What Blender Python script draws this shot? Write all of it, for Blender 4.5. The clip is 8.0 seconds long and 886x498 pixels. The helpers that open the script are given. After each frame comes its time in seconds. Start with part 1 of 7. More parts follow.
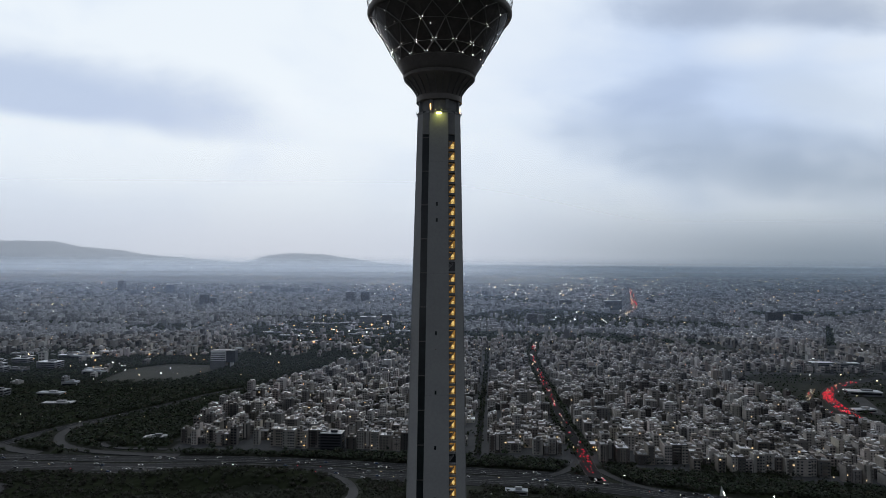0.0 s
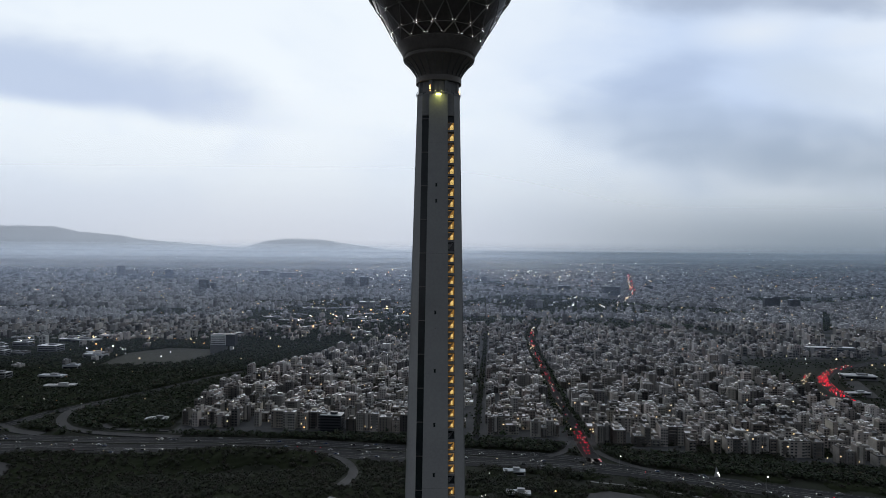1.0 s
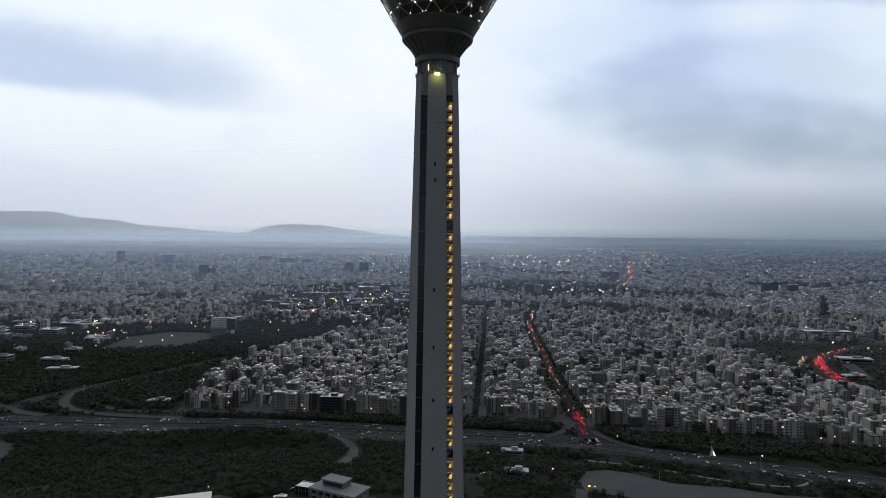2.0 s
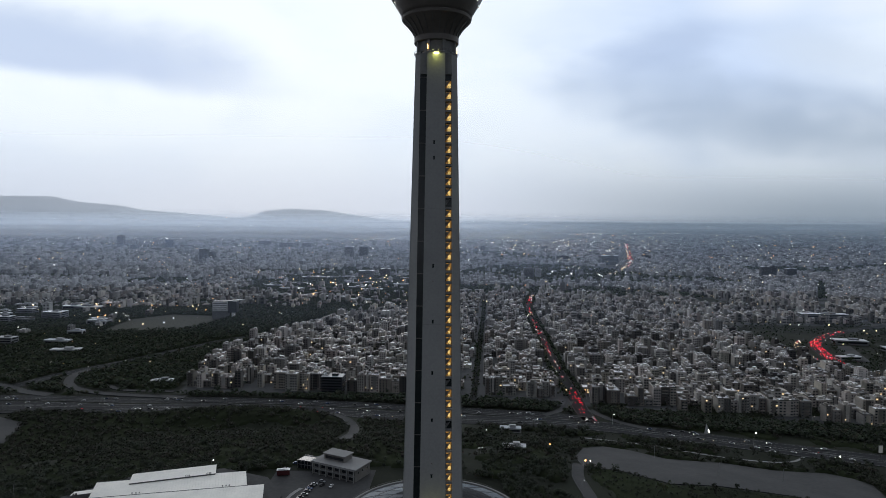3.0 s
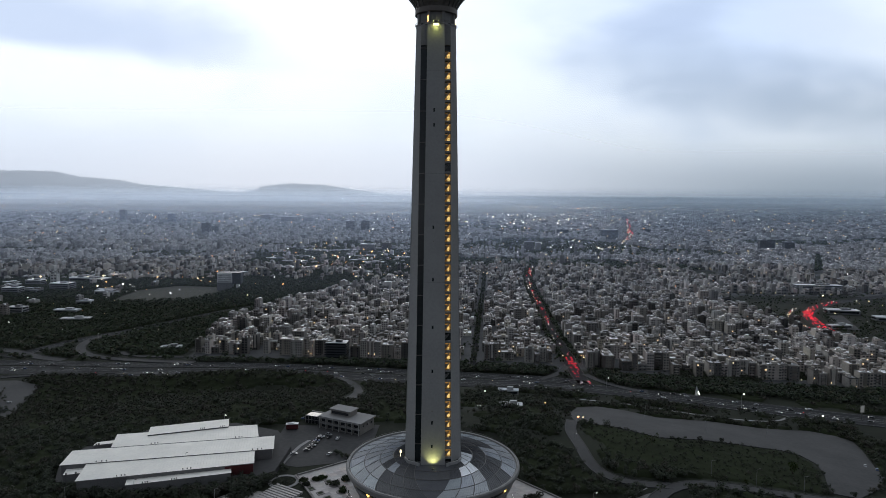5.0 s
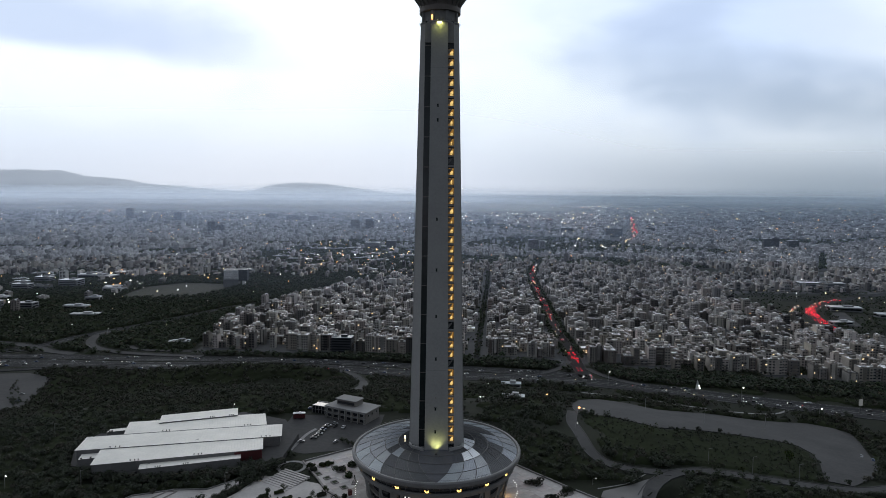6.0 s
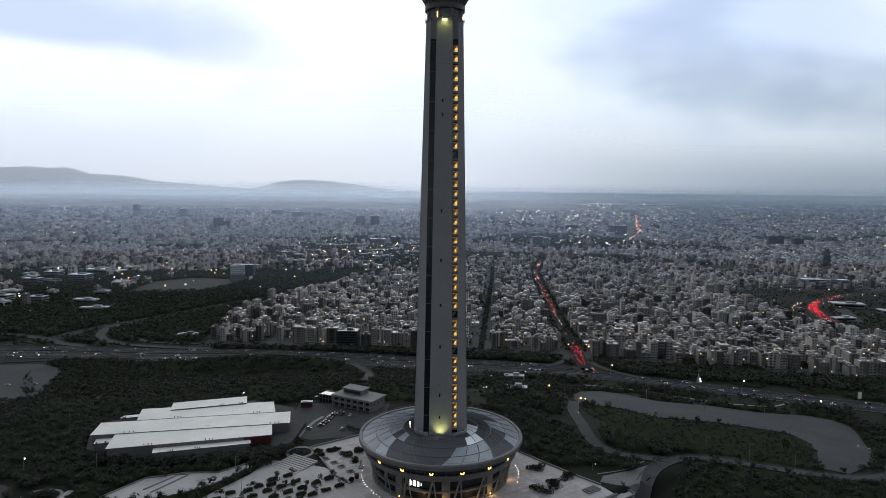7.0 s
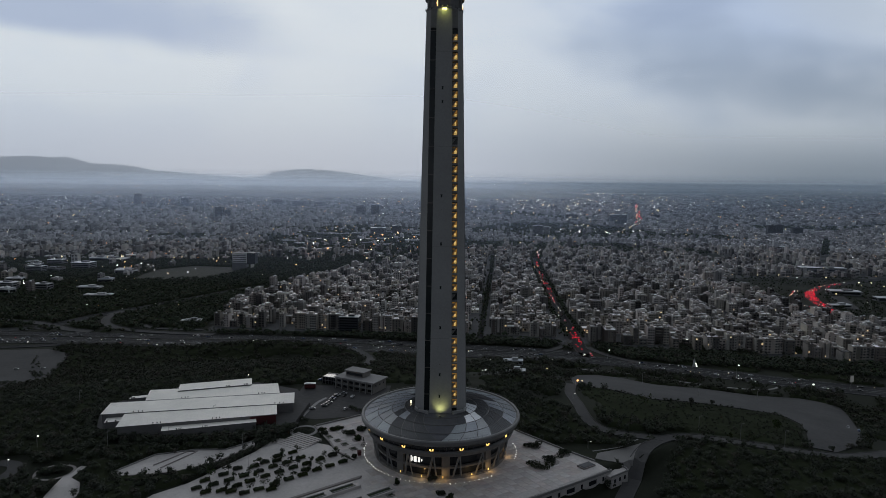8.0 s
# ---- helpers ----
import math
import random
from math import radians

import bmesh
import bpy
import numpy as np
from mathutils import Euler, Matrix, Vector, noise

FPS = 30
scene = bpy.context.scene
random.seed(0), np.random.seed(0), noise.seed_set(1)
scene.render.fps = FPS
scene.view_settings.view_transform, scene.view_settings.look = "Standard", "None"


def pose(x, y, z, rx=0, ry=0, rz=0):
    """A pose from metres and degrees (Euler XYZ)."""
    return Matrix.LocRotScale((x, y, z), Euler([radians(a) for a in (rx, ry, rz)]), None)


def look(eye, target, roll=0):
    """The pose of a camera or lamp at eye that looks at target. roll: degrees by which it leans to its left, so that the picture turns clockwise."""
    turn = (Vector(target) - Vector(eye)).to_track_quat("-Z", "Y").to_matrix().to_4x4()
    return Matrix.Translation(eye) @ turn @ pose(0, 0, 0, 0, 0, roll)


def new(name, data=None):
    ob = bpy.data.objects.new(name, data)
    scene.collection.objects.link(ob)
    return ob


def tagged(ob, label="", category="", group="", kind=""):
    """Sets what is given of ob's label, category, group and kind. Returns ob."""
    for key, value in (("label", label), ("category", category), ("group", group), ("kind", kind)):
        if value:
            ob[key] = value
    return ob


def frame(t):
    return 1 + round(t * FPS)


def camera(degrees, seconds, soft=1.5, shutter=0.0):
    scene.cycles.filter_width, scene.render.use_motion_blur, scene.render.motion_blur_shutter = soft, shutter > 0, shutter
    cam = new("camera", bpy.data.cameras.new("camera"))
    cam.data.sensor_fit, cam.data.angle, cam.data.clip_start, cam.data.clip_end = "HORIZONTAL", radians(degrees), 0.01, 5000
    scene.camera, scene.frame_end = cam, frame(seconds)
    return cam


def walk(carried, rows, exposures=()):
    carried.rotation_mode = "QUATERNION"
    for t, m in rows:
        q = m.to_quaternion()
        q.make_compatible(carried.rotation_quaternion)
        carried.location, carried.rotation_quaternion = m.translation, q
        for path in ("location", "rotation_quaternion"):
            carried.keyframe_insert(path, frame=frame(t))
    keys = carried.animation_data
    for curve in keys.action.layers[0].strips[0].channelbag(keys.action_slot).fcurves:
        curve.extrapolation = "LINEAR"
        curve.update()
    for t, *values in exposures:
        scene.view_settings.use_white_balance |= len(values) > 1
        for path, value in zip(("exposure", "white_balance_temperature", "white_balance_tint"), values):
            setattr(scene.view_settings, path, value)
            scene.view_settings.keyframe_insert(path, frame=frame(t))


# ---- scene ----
cam = camera(70.0, 8.0, soft=0.6)
PATH = [
    (0, (2.105, -287.537, 169.3), (2.11, -285.538, 169.346), 0.4),
    (0.5, (2.033, -289.215, 168.064), (2.039, -287.215, 168.088), 0.4),
    (1, (1.915, -290.553, 166.728), (1.924, -288.553, 166.73), 0.5),
    (1.5, (2.058, -292.091, 165.41), (2.068, -290.091, 165.389), 0.5),
    (3, (2.703, -300.636, 159.643), (2.715, -298.638, 159.554), 0.5),
    (3.5, (2.693, -304.92, 158.394), (2.704, -302.923, 158.279), 0.5),
    (4, (2.837, -309.687, 157.085), (2.848, -307.692, 156.947), 0.5),
    (4.5, (3.038, -314.575, 155.764), (3.049, -312.581, 155.602), 0.5),
    (6, (3.954, -329.545, 151.003), (3.949, -327.552, 150.834), 0.5),
    (6.5, (4.16, -334.567, 149.703), (4.143, -332.575, 149.534), 0.6),
    (7, (4.239, -339.354, 148.412), (4.219, -337.362, 148.235), 0.6),
    (7.5, (4.354, -344.179, 147.26), (4.334, -342.189, 147.068), 0.6),
    (8, (4.657, -349.157, 146.106), (4.636, -347.168, 145.897), 0.6),
]
walk(cam, [(t, look(eye, target, roll)) for t, eye, target, roll in PATH], [(0, -0.31), (1.5, -0.25), (3.0, -0.15), (4.5, -0.05), (6.9, 0.0), (7.2, -0.08), (7.5, -0.25), (8.0, -0.66)])
SKY_BACK = (0.122, 0.141, 0.172)
FLOOD_TOP, FLOOD_FOOT = 1500, 2300
# clouds: heart (slopes right and up), half width, rise, fall, tilt, inner and outer edge, raggedness; amount; colour
BANKS = [((-0.61, 0.252, 0.43, 0.10, 0.040, -0.14, 0.30, 1.05, 0.55), 0.80, (0.57, 0.70, 0.96)),
         ((0.44, 0.27, 0.42, 0.26, 0.20, 0.0, 0.1, 1.15, 0.7), 0.82, (0.64, 0.80, 1.10)),
         ((0.60, 0.142, 0.46, 0.10, 0.065, -0.14, 0.05, 1.15, 0.9), 0.78, (0.40, 0.505, 0.665)),
         ((0.37, 0.285, 0.16, 0.045, 0.05, 0.22, 0.1, 1.1, 0.9), 0.52, (0.46, 0.58, 0.82)),
         ((0.62, 0.265, 0.20, 0.07, 0.06, -0.15, 0.0, 1.2, 0.8), 0.70, (0.74, 0.85, 1.00)),
         ((0.58, 0.41, 0.32, 0.06, 0.045, 0.02, 0.1, 1.15, 1.0), 0.72, (0.44, 0.53, 0.70)),
         ((0.50, 0.35, 0.12, 0.04, 0.045, 0.1, 0.0, 1.1, 0.7), 0.75, (0.98, 1.06, 1.16)),
         ((0.66, 0.345, 0.10, 0.03, 0.03, 0.1, 0.0, 1.1, 0.7), 0.55, (0.95, 1.03, 1.14))]
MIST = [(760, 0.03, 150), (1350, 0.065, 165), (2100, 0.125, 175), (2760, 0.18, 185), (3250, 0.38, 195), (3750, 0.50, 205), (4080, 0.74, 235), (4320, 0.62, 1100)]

# ---- world, sun, exposure ----
def nodes_of(tree):
    tree.nodes.clear()
    def mk(kind, operation="", use_clamp=False, interpolation_type="", data_type="", blend_type=""):
        n = tree.nodes.new(kind)
        if operation:
            n.operation, n.use_clamp = operation, use_clamp
        if interpolation_type:
            n.interpolation_type = interpolation_type
        if data_type:
            n.data_type = data_type
        if blend_type:
            n.blend_type = blend_type
        return n
    def ln(a, b, out=0, inp=0):
        tree.links.new(a.outputs[out], b.inputs[inp])
    def math_(op, a, b=None, c=None, clamp=False):
        n = mk("ShaderNodeMath", operation=op, use_clamp=clamp)
        for k, v in enumerate((a, b, c)):
            if v is None:
                continue
            if isinstance(v, (int, float)):
                n.inputs[k].default_value = v
            else:
                tree.links.new(v, n.inputs[k])
        return n.outputs[0]
    return mk, ln, math_


world = bpy.data.worlds.new("dusk_sky")
scene.world = world
world.use_nodes = True
SUN_TURN, SUN_UP = radians(-14), radians(9)
mk, ln, M = nodes_of(world.node_tree)
wl = world.node_tree.links
tc = mk("ShaderNodeTexCoord")
sep = mk("ShaderNodeSeparateXYZ")
wl.new(tc.outputs["Generated"], sep.inputs[0])
X, Y, Zc = sep.outputs
# the sky ahead in slopes: U to the right, V upwards
ahead = M("MAXIMUM", Y, 0.05)
U, V = M("DIVIDE", X, ahead), M("DIVIDE", Zc, ahead)
front = M("GREATER_THAN", Y, 0.05)


def cloud_noise(scale, stretch, detail, rough, seed):
    """Cloud noise over the sky ahead, drawn out sideways by stretch."""
    c = mk("ShaderNodeCombineXYZ")
    wl.new(M("DIVIDE", U, stretch), c.inputs[0]); wl.new(V, c.inputs[1])
    c.inputs[2].default_value = seed
    n = mk("ShaderNodeTexNoise")
    for key, val in (("Scale", scale), ("Detail", detail), ("Roughness", rough), ("Distortion", 0.35)):
        n.inputs[key].default_value = val
    wl.new(c.outputs[0], n.inputs["Vector"])
    return n.outputs[0]


billow = cloud_noise(7.0, 1.7, 5, 0.5, 1.3)
streak = cloud_noise(11.0, 3.2, 5, 0.48, 4.1)
wisps = cloud_noise(26.0, 2.2, 4, 0.5, 7.7)


def ramp_(v, a, b, c, d):
    mr = mk("ShaderNodeMapRange", interpolation_type="SMOOTHSTEP")
    wl.new(v, mr.inputs[0])
    for k, w in enumerate((a, b, c, d)):
        mr.inputs[k + 1].default_value = w
    return mr.outputs[0]


def mixc(fac, a, b):
    n = mk("ShaderNodeMix", data_type="RGBA", blend_type="MIX")
    wl.new(fac, n.inputs[0])
    for v, k in ((a, 6), (b, 7)):
        if isinstance(v, tuple):
            n.inputs[k].default_value = (*v, 1)
        else:
            wl.new(v, n.inputs[k])
    return n.outputs[2]


def bank(u0, v0, wide, up, down, slope, lo, hi, rag=1.0):
    """A bank of cloud round the slope (u0, v0), half as wide as wide, up above and down below its heart: 1 inside, 0 outside."""
    dx = M("SUBTRACT", U, u0)
    dz = M("SUBTRACT", M("SUBTRACT", V, v0), M("MULTIPLY", dx, slope))
    dz = M("MAXIMUM", M("DIVIDE", dz, up), M("DIVIDE", dz, -down))
    r = M("SQRT", M("ADD", M("POWER", M("DIVIDE", M("ABSOLUTE", dx), wide), 2.0), M("POWER", dz, 2.0)))
    ragged = M("ADD", M("MULTIPLY", M("SUBTRACT", billow, 0.5), 1.5 * rag), M("ADD", M("MULTIPLY", M("SUBTRACT", streak, 0.5), 0.8 * rag), M("MULTIPLY", M("SUBTRACT", wisps, 0.5), 0.3 * rag)))
    return M("MULTIPLY", ramp_(M("ADD", r, ragged), lo, hi, 1.0, 0.0), front)


# brightness: the sun has gone behind the cloud ahead, the sky behind the tower's front is already dim
glow = ramp_(Y, -0.15, 0.80, 0.0, 1.0)
high = ramp_(Zc, 0.45, 0.95, 0.0, 1.0)
sky_c = mixc(glow, SKY_BACK, (1.06, 1.15, 1.24))
sky_c = mixc(M("MULTIPLY", high, 0.75), sky_c, (0.54, 0.60, 0.70))
sky_c = mixc(M("MULTIPLY", M("MULTIPLY", ramp_(billow, 0.45, 0.7, 0.0, 1.0), 0.25), front), sky_c, (0.74, 0.88, 1.14))
for bank_, amount, tint in BANKS:
    sky_c = mixc(M("MULTIPLY", bank(*bank_), amount), sky_c, tint)
# the haze thickens low down, greyer to the right where rain hangs
side = ramp_(X, 0.0, 0.55, 0.0, 1.0)
sky_c = mixc(M("MULTIPLY", M("MULTIPLY", ramp_(Zc, 0.03, 0.17, 1.0, 0.0), side), 0.38), sky_c, (0.55, 0.61, 0.69))
sky_c = mixc(M("MULTIPLY", M("MULTIPLY", ramp_(Zc, 0.0, 0.09, 1.0, 0.0), side), 0.92), sky_c, (0.25, 0.30, 0.355))
sky_c = mixc(M("MULTIPLY", M("MULTIPLY", ramp_(Zc, -0.02, 0.13, 1.0, 0.0), M("SUBTRACT", 1.0, side)), 0.75), sky_c, (0.78, 0.80, 0.92))
sky_c = mixc(ramp_(Zc, -0.35, -0.05, 1.0, 0.0), sky_c, (0.05, 0.05, 0.055))
air = mk("ShaderNodeTexSky")
air.sky_type, air.sun_disc, air.sun_elevation, air.sun_rotation, air.altitude, air.dust_density = "NISHITA", False, SUN_UP, SUN_TURN, 1500.0, 3.0
bg_cloud, bg_air, add = mk("ShaderNodeBackground"), mk("ShaderNodeBackground"), mk("ShaderNodeAddShader")
wl.new(sky_c, bg_cloud.inputs[0]); bg_cloud.inputs[1].default_value = 0.97
wl.new(air.outputs[0], bg_air.inputs[0]); bg_air.inputs[1].default_value = 0.0015
wout = mk("ShaderNodeOutputWorld")
wl.new(bg_cloud.outputs[0], add.inputs[0]); wl.new(bg_air.outputs[0], add.inputs[1]); wl.new(add.outputs[0], wout.inputs[0])

sun_data = bpy.data.lights.new("sun", "SUN")
sun_data.energy, sun_data.angle, sun_data.color = 0.5, radians(25), (1.0, 0.95, 0.9)
sun = new("sun", sun_data)
sun.matrix_world = look((-240 * math.sin(radians(14)) * 4, 940, 220), (0, 0, 60))


# ---- materials ----
def mat(name, a, b=None, rough=0.8, metal=0.0, s1=0.06, s2=1.4, bump=0.15, tint=0.0, island=0.0, spec=0.4, tone=0.0):
    """Two-scale procedural surface: colours a and b mixed by broad and fine noise; tint: spread of shade from object to object,
    island: from piece to piece inside one mesh, tone: from house to house in a joined quarter."""
    m = bpy.data.materials.new(name)
    m.use_nodes = True
    mk, ln, M = nodes_of(m.node_tree)
    lk = m.node_tree.links
    b = b or tuple(c * 0.7 for c in a)
    tc = mk("ShaderNodeTexCoord")
    n1, n2 = mk("ShaderNodeTexNoise"), mk("ShaderNodeTexNoise")
    for n, s, d in ((n1, s1, 5), (n2, s2, 6)):
        n.inputs["Scale"].default_value, n.inputs["Detail"].default_value = s, d
        lk.new(tc.outputs["Object"], n.inputs["Vector"])
    f = M("ADD", M("MULTIPLY", n1.outputs[0], 0.6), M("MULTIPLY", n2.outputs[0], 0.4))
    mr = mk("ShaderNodeMapRange")
    lk.new(f, mr.inputs[0]); mr.inputs[1].default_value, mr.inputs[2].default_value = 0.36, 0.64
    mx = mk("ShaderNodeMix", data_type="RGBA")
    mx.inputs[6].default_value, mx.inputs[7].default_value = (*b, 1), (*a, 1)
    lk.new(mr.outputs[0], mx.inputs[0])
    col = mx.outputs[2]
    for amount, src in ((tint, "o"), (island, "i"), (tone, "t")):
        if amount:
            if src == "o":
                r = mk("ShaderNodeObjectInfo").outputs["Random"]
            elif src == "i":
                r = mk("ShaderNodeNewGeometry").outputs["Random Per Island"]
            else:
                at = mk("ShaderNodeAttribute")
                at.attribute_name = "tone"
                r = at.outputs["Fac"]
            hs = mk("ShaderNodeHueSaturation")
            lk.new(M("ADD", M("MULTIPLY", r, 2 * amount), 1.0 - amount), hs.inputs["Value"])
            lk.new(M("ADD", M("MULTIPLY", M("FRACT", M("MULTIPLY", r, 7.31)), 0.05), 0.475), hs.inputs["Hue"])
            lk.new(M("ADD", M("MULTIPLY", M("FRACT", M("MULTIPLY", r, 13.7)), 0.8), 0.5), hs.inputs["Saturation"])
            lk.new(col, hs.inputs["Color"])
            col = hs.outputs[0]
    p = mk("ShaderNodeBsdfPrincipled")
    lk.new(col, p.inputs["Base Color"])
    p.inputs["Roughness"].default_value, p.inputs["Metallic"].default_value = rough, metal
    p.inputs["Specular IOR Level"].default_value = spec
    if bump:
        bn = mk("ShaderNodeBump"); bn.inputs["Strength"].default_value = bump
        lk.new(n2.outputs[0], bn.inputs["Height"]); lk.new(bn.outputs[0], p.inputs["Normal"])
    o = mk("ShaderNodeOutputMaterial")
    lk.new(p.outputs[0], o.inputs[0])
    return m


def glow_mat(name, color, strength):
    m = bpy.data.materials.new(name)
    m.use_nodes = True
    mk, ln, M = nodes_of(m.node_tree)
    e, o = mk("ShaderNodeEmission"), mk("ShaderNodeOutputMaterial")
    e.inputs[0].default_value, e.inputs[1].default_value = (*color, 1), strength
    ln(e, o)
    return m


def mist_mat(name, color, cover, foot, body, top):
    """Thin lit haze: clear at its foot, full at the height body, clear again at the top; darker to the east, cloud
    shade put into its colour.
    """
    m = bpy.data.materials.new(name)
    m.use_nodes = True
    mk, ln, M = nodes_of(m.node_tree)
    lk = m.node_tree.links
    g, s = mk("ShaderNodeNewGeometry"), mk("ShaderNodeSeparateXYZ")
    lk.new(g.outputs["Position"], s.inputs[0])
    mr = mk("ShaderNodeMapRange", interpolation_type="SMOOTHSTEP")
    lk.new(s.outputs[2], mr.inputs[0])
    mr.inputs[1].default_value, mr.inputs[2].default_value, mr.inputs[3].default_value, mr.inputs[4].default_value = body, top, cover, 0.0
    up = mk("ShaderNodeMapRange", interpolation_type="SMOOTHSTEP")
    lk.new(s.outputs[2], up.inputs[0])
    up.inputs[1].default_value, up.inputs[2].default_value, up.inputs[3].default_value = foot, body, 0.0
    east_shade = mk("ShaderNodeMapRange", interpolation_type="SMOOTHSTEP")
    lk.new(s.outputs[0], east_shade.inputs[0])
    east_shade.inputs[1].default_value, east_shade.inputs[2].default_value, east_shade.inputs[3].default_value, east_shade.inputs[4].default_value = -300, 1500, 0.0, 1.0
    cov = M("MULTIPLY", M("MULTIPLY", mr.outputs[0], up.outputs[0]), M("SUBTRACT", 1.0, M("MULTIPLY", east_shade.outputs[0], 0.15)))
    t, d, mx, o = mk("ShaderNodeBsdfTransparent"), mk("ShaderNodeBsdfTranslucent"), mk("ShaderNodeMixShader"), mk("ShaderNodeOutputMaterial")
    # cloud shade over the east, mixed into the sheet colour
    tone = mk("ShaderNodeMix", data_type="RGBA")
    lk.new(east_shade.outputs[0], tone.inputs[0])
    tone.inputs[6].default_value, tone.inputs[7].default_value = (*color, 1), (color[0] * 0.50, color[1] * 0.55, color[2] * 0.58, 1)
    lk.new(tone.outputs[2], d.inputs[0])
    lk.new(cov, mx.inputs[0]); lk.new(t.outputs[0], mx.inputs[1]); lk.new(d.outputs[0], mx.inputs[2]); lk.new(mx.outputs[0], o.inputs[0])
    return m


CONCRETE = mat("tower_concrete", (0.36, 0.36, 0.35), (0.29, 0.29, 0.285), 0.85, s1=0.05, s2=0.9, bump=0.1)
CONCRETE_DARK = mat("weathered_concrete", (0.25, 0.25, 0.245), (0.19, 0.19, 0.19), 0.85, s1=0.08, s2=0.9)
SLOT_GLASS = mat("dark_slot_glass", (0.02, 0.028, 0.03), (0.012, 0.016, 0.018), 0.25, s1=0.1, s2=0.6, bump=0.0, spec=0.5)
STEEL_DARK = mat("dark_painted_steel", (0.15, 0.145, 0.14), (0.11, 0.105, 0.10), 0.5, 0.4, s1=0.2, s2=2.0, bump=0.05)
POD_GLASS = mat("pod_dark_glazing", (0.085, 0.074, 0.066), (0.055, 0.048, 0.043), 0.35, s1=0.2, s2=1.0, bump=0.05)
POD_BAND = mat("pod_cladding", (0.16, 0.143, 0.13), (0.125, 0.112, 0.10), 0.6, 0.2, s1=0.15, s2=1.0, bump=0.05)
LATTICE = mat("lattice_steel", (0.20, 0.185, 0.17), (0.15, 0.14, 0.13), 0.5, 0.3, s1=0.2, s2=2.0, bump=0.05)
RAIL = mat("galvanised_rail", (0.42, 0.42, 0.42), (0.32, 0.32, 0.32), 0.45, 0.6, bump=0)
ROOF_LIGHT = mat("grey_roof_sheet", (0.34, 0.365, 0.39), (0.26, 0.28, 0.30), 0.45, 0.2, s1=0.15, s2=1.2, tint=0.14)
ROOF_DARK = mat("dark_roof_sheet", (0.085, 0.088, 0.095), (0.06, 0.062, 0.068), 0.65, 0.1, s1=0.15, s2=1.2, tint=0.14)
# bright sky reflection on the lobby roof, put in as white colour
ROOF_GLINT = mat("sky_glint_roof_sheet", (0.86, 0.88, 0.90), (0.78, 0.80, 0.82), 0.25, 0.2, bump=0.0, s1=0.2, s2=1.0)
RIM = mat("pale_rim_cladding", (0.19, 0.188, 0.185), (0.14, 0.138, 0.136), 0.55, s1=0.1, s2=1.5, bump=0.05)
STONE_FACE = mat("lobby_stone", (0.23, 0.215, 0.20), (0.17, 0.16, 0.148), 0.75, s1=0.2, s2=2.0)
WINDOW = mat("window_glass", (0.022, 0.026, 0.032), (0.014, 0.016, 0.02), 0.15, s1=0.3, s2=1.0, bump=0, spec=0.5)
FRAME_W = mat("window_frame_paint", (0.45, 0.44, 0.42), None, 0.5, bump=0)
PAVING = mat("plaza_paving", (0.50, 0.47, 0.45), (0.36, 0.34, 0.325), 0.8, s1=0.06, s2=0.9, bump=0.1)
PAVING_D = mat("dark_paving", (0.26, 0.235, 0.225), (0.20, 0.185, 0.175), 0.85, s1=0.1, s2=1.0)
ASPHALT = mat("asphalt", (0.026, 0.027, 0.029), (0.016, 0.017, 0.018), 0.9, s1=0.03, s2=0.5, bump=0.1, spec=0.15)
ASPHALT_PALE = mat("worn_asphalt_lot", (0.070, 0.069, 0.068), (0.044, 0.044, 0.045), 0.9, s1=0.03, s2=0.35, bump=0.08, spec=0.2)
KERB = mat("kerb_concrete", (0.26, 0.255, 0.25), (0.20, 0.195, 0.19), 0.85)
ROAD_EDGE = mat("road_edge_concrete", (0.075, 0.075, 0.075), (0.05, 0.05, 0.05), 0.9)
LINE_PAINT = mat("road_paint", (0.30, 0.30, 0.29), (0.16, 0.16, 0.155), 0.7, bump=0)
GRASS = mat("rough_grass", (0.032, 0.044, 0.02), (0.02, 0.028, 0.013), 0.95, s1=0.03, s2=0.6, bump=0.5)
LEAF = mat("dark_foliage", (0.050, 0.068, 0.028), (0.036, 0.048, 0.021), 0.85, s1=0.15, s2=1.3, bump=0.0, tint=0.25, island=0.18, spec=0.05)
# pine green, which also carries the shade of distant crowns
LEAF_PINE_SHADE = mat("pine_and_far_shade_foliage", (0.050, 0.062, 0.034), (0.040, 0.048, 0.027), 0.85, s1=0.15, s2=1.3, bump=0.0, tint=0.2, island=0.16, spec=0.05)
LEAF_DRY = mat("olive_foliage", (0.080, 0.072, 0.044), (0.052, 0.048, 0.030), 0.85, s1=0.15, s2=1.3, bump=0.0, tint=0.25, island=0.18, spec=0.05)
# leaf colour of the sheet added to fill gaps between crowns
SCRUB_FILL = mat("scrub_fill_foliage", (0.025, 0.032, 0.016), (0.017, 0.020, 0.012), 0.95, s1=0.03, s2=0.7, bump=0.9, spec=0.03)
BARK = mat("bark", (0.10, 0.075, 0.055), (0.06, 0.045, 0.035), 0.95, s2=4.0, bump=0.6)
SHED_ROOF = mat("white_corrugated_roof", (0.80, 0.77, 0.70), (0.66, 0.64, 0.585), 0.55, s1=0.08, s2=0.8, bump=0.05)
SHED_WALL = mat("shed_cladding", (0.20, 0.198, 0.195), (0.14, 0.138, 0.135), 0.7)
RED_PAINT = mat("dark_red_paint", (0.12, 0.025, 0.027), (0.075, 0.018, 0.02), 0.6)
WALL = mat("town_render", (0.41, 0.37, 0.33), (0.26, 0.238, 0.212), 0.85, s1=0.08, s2=0.7, bump=0.05, tint=0.75)
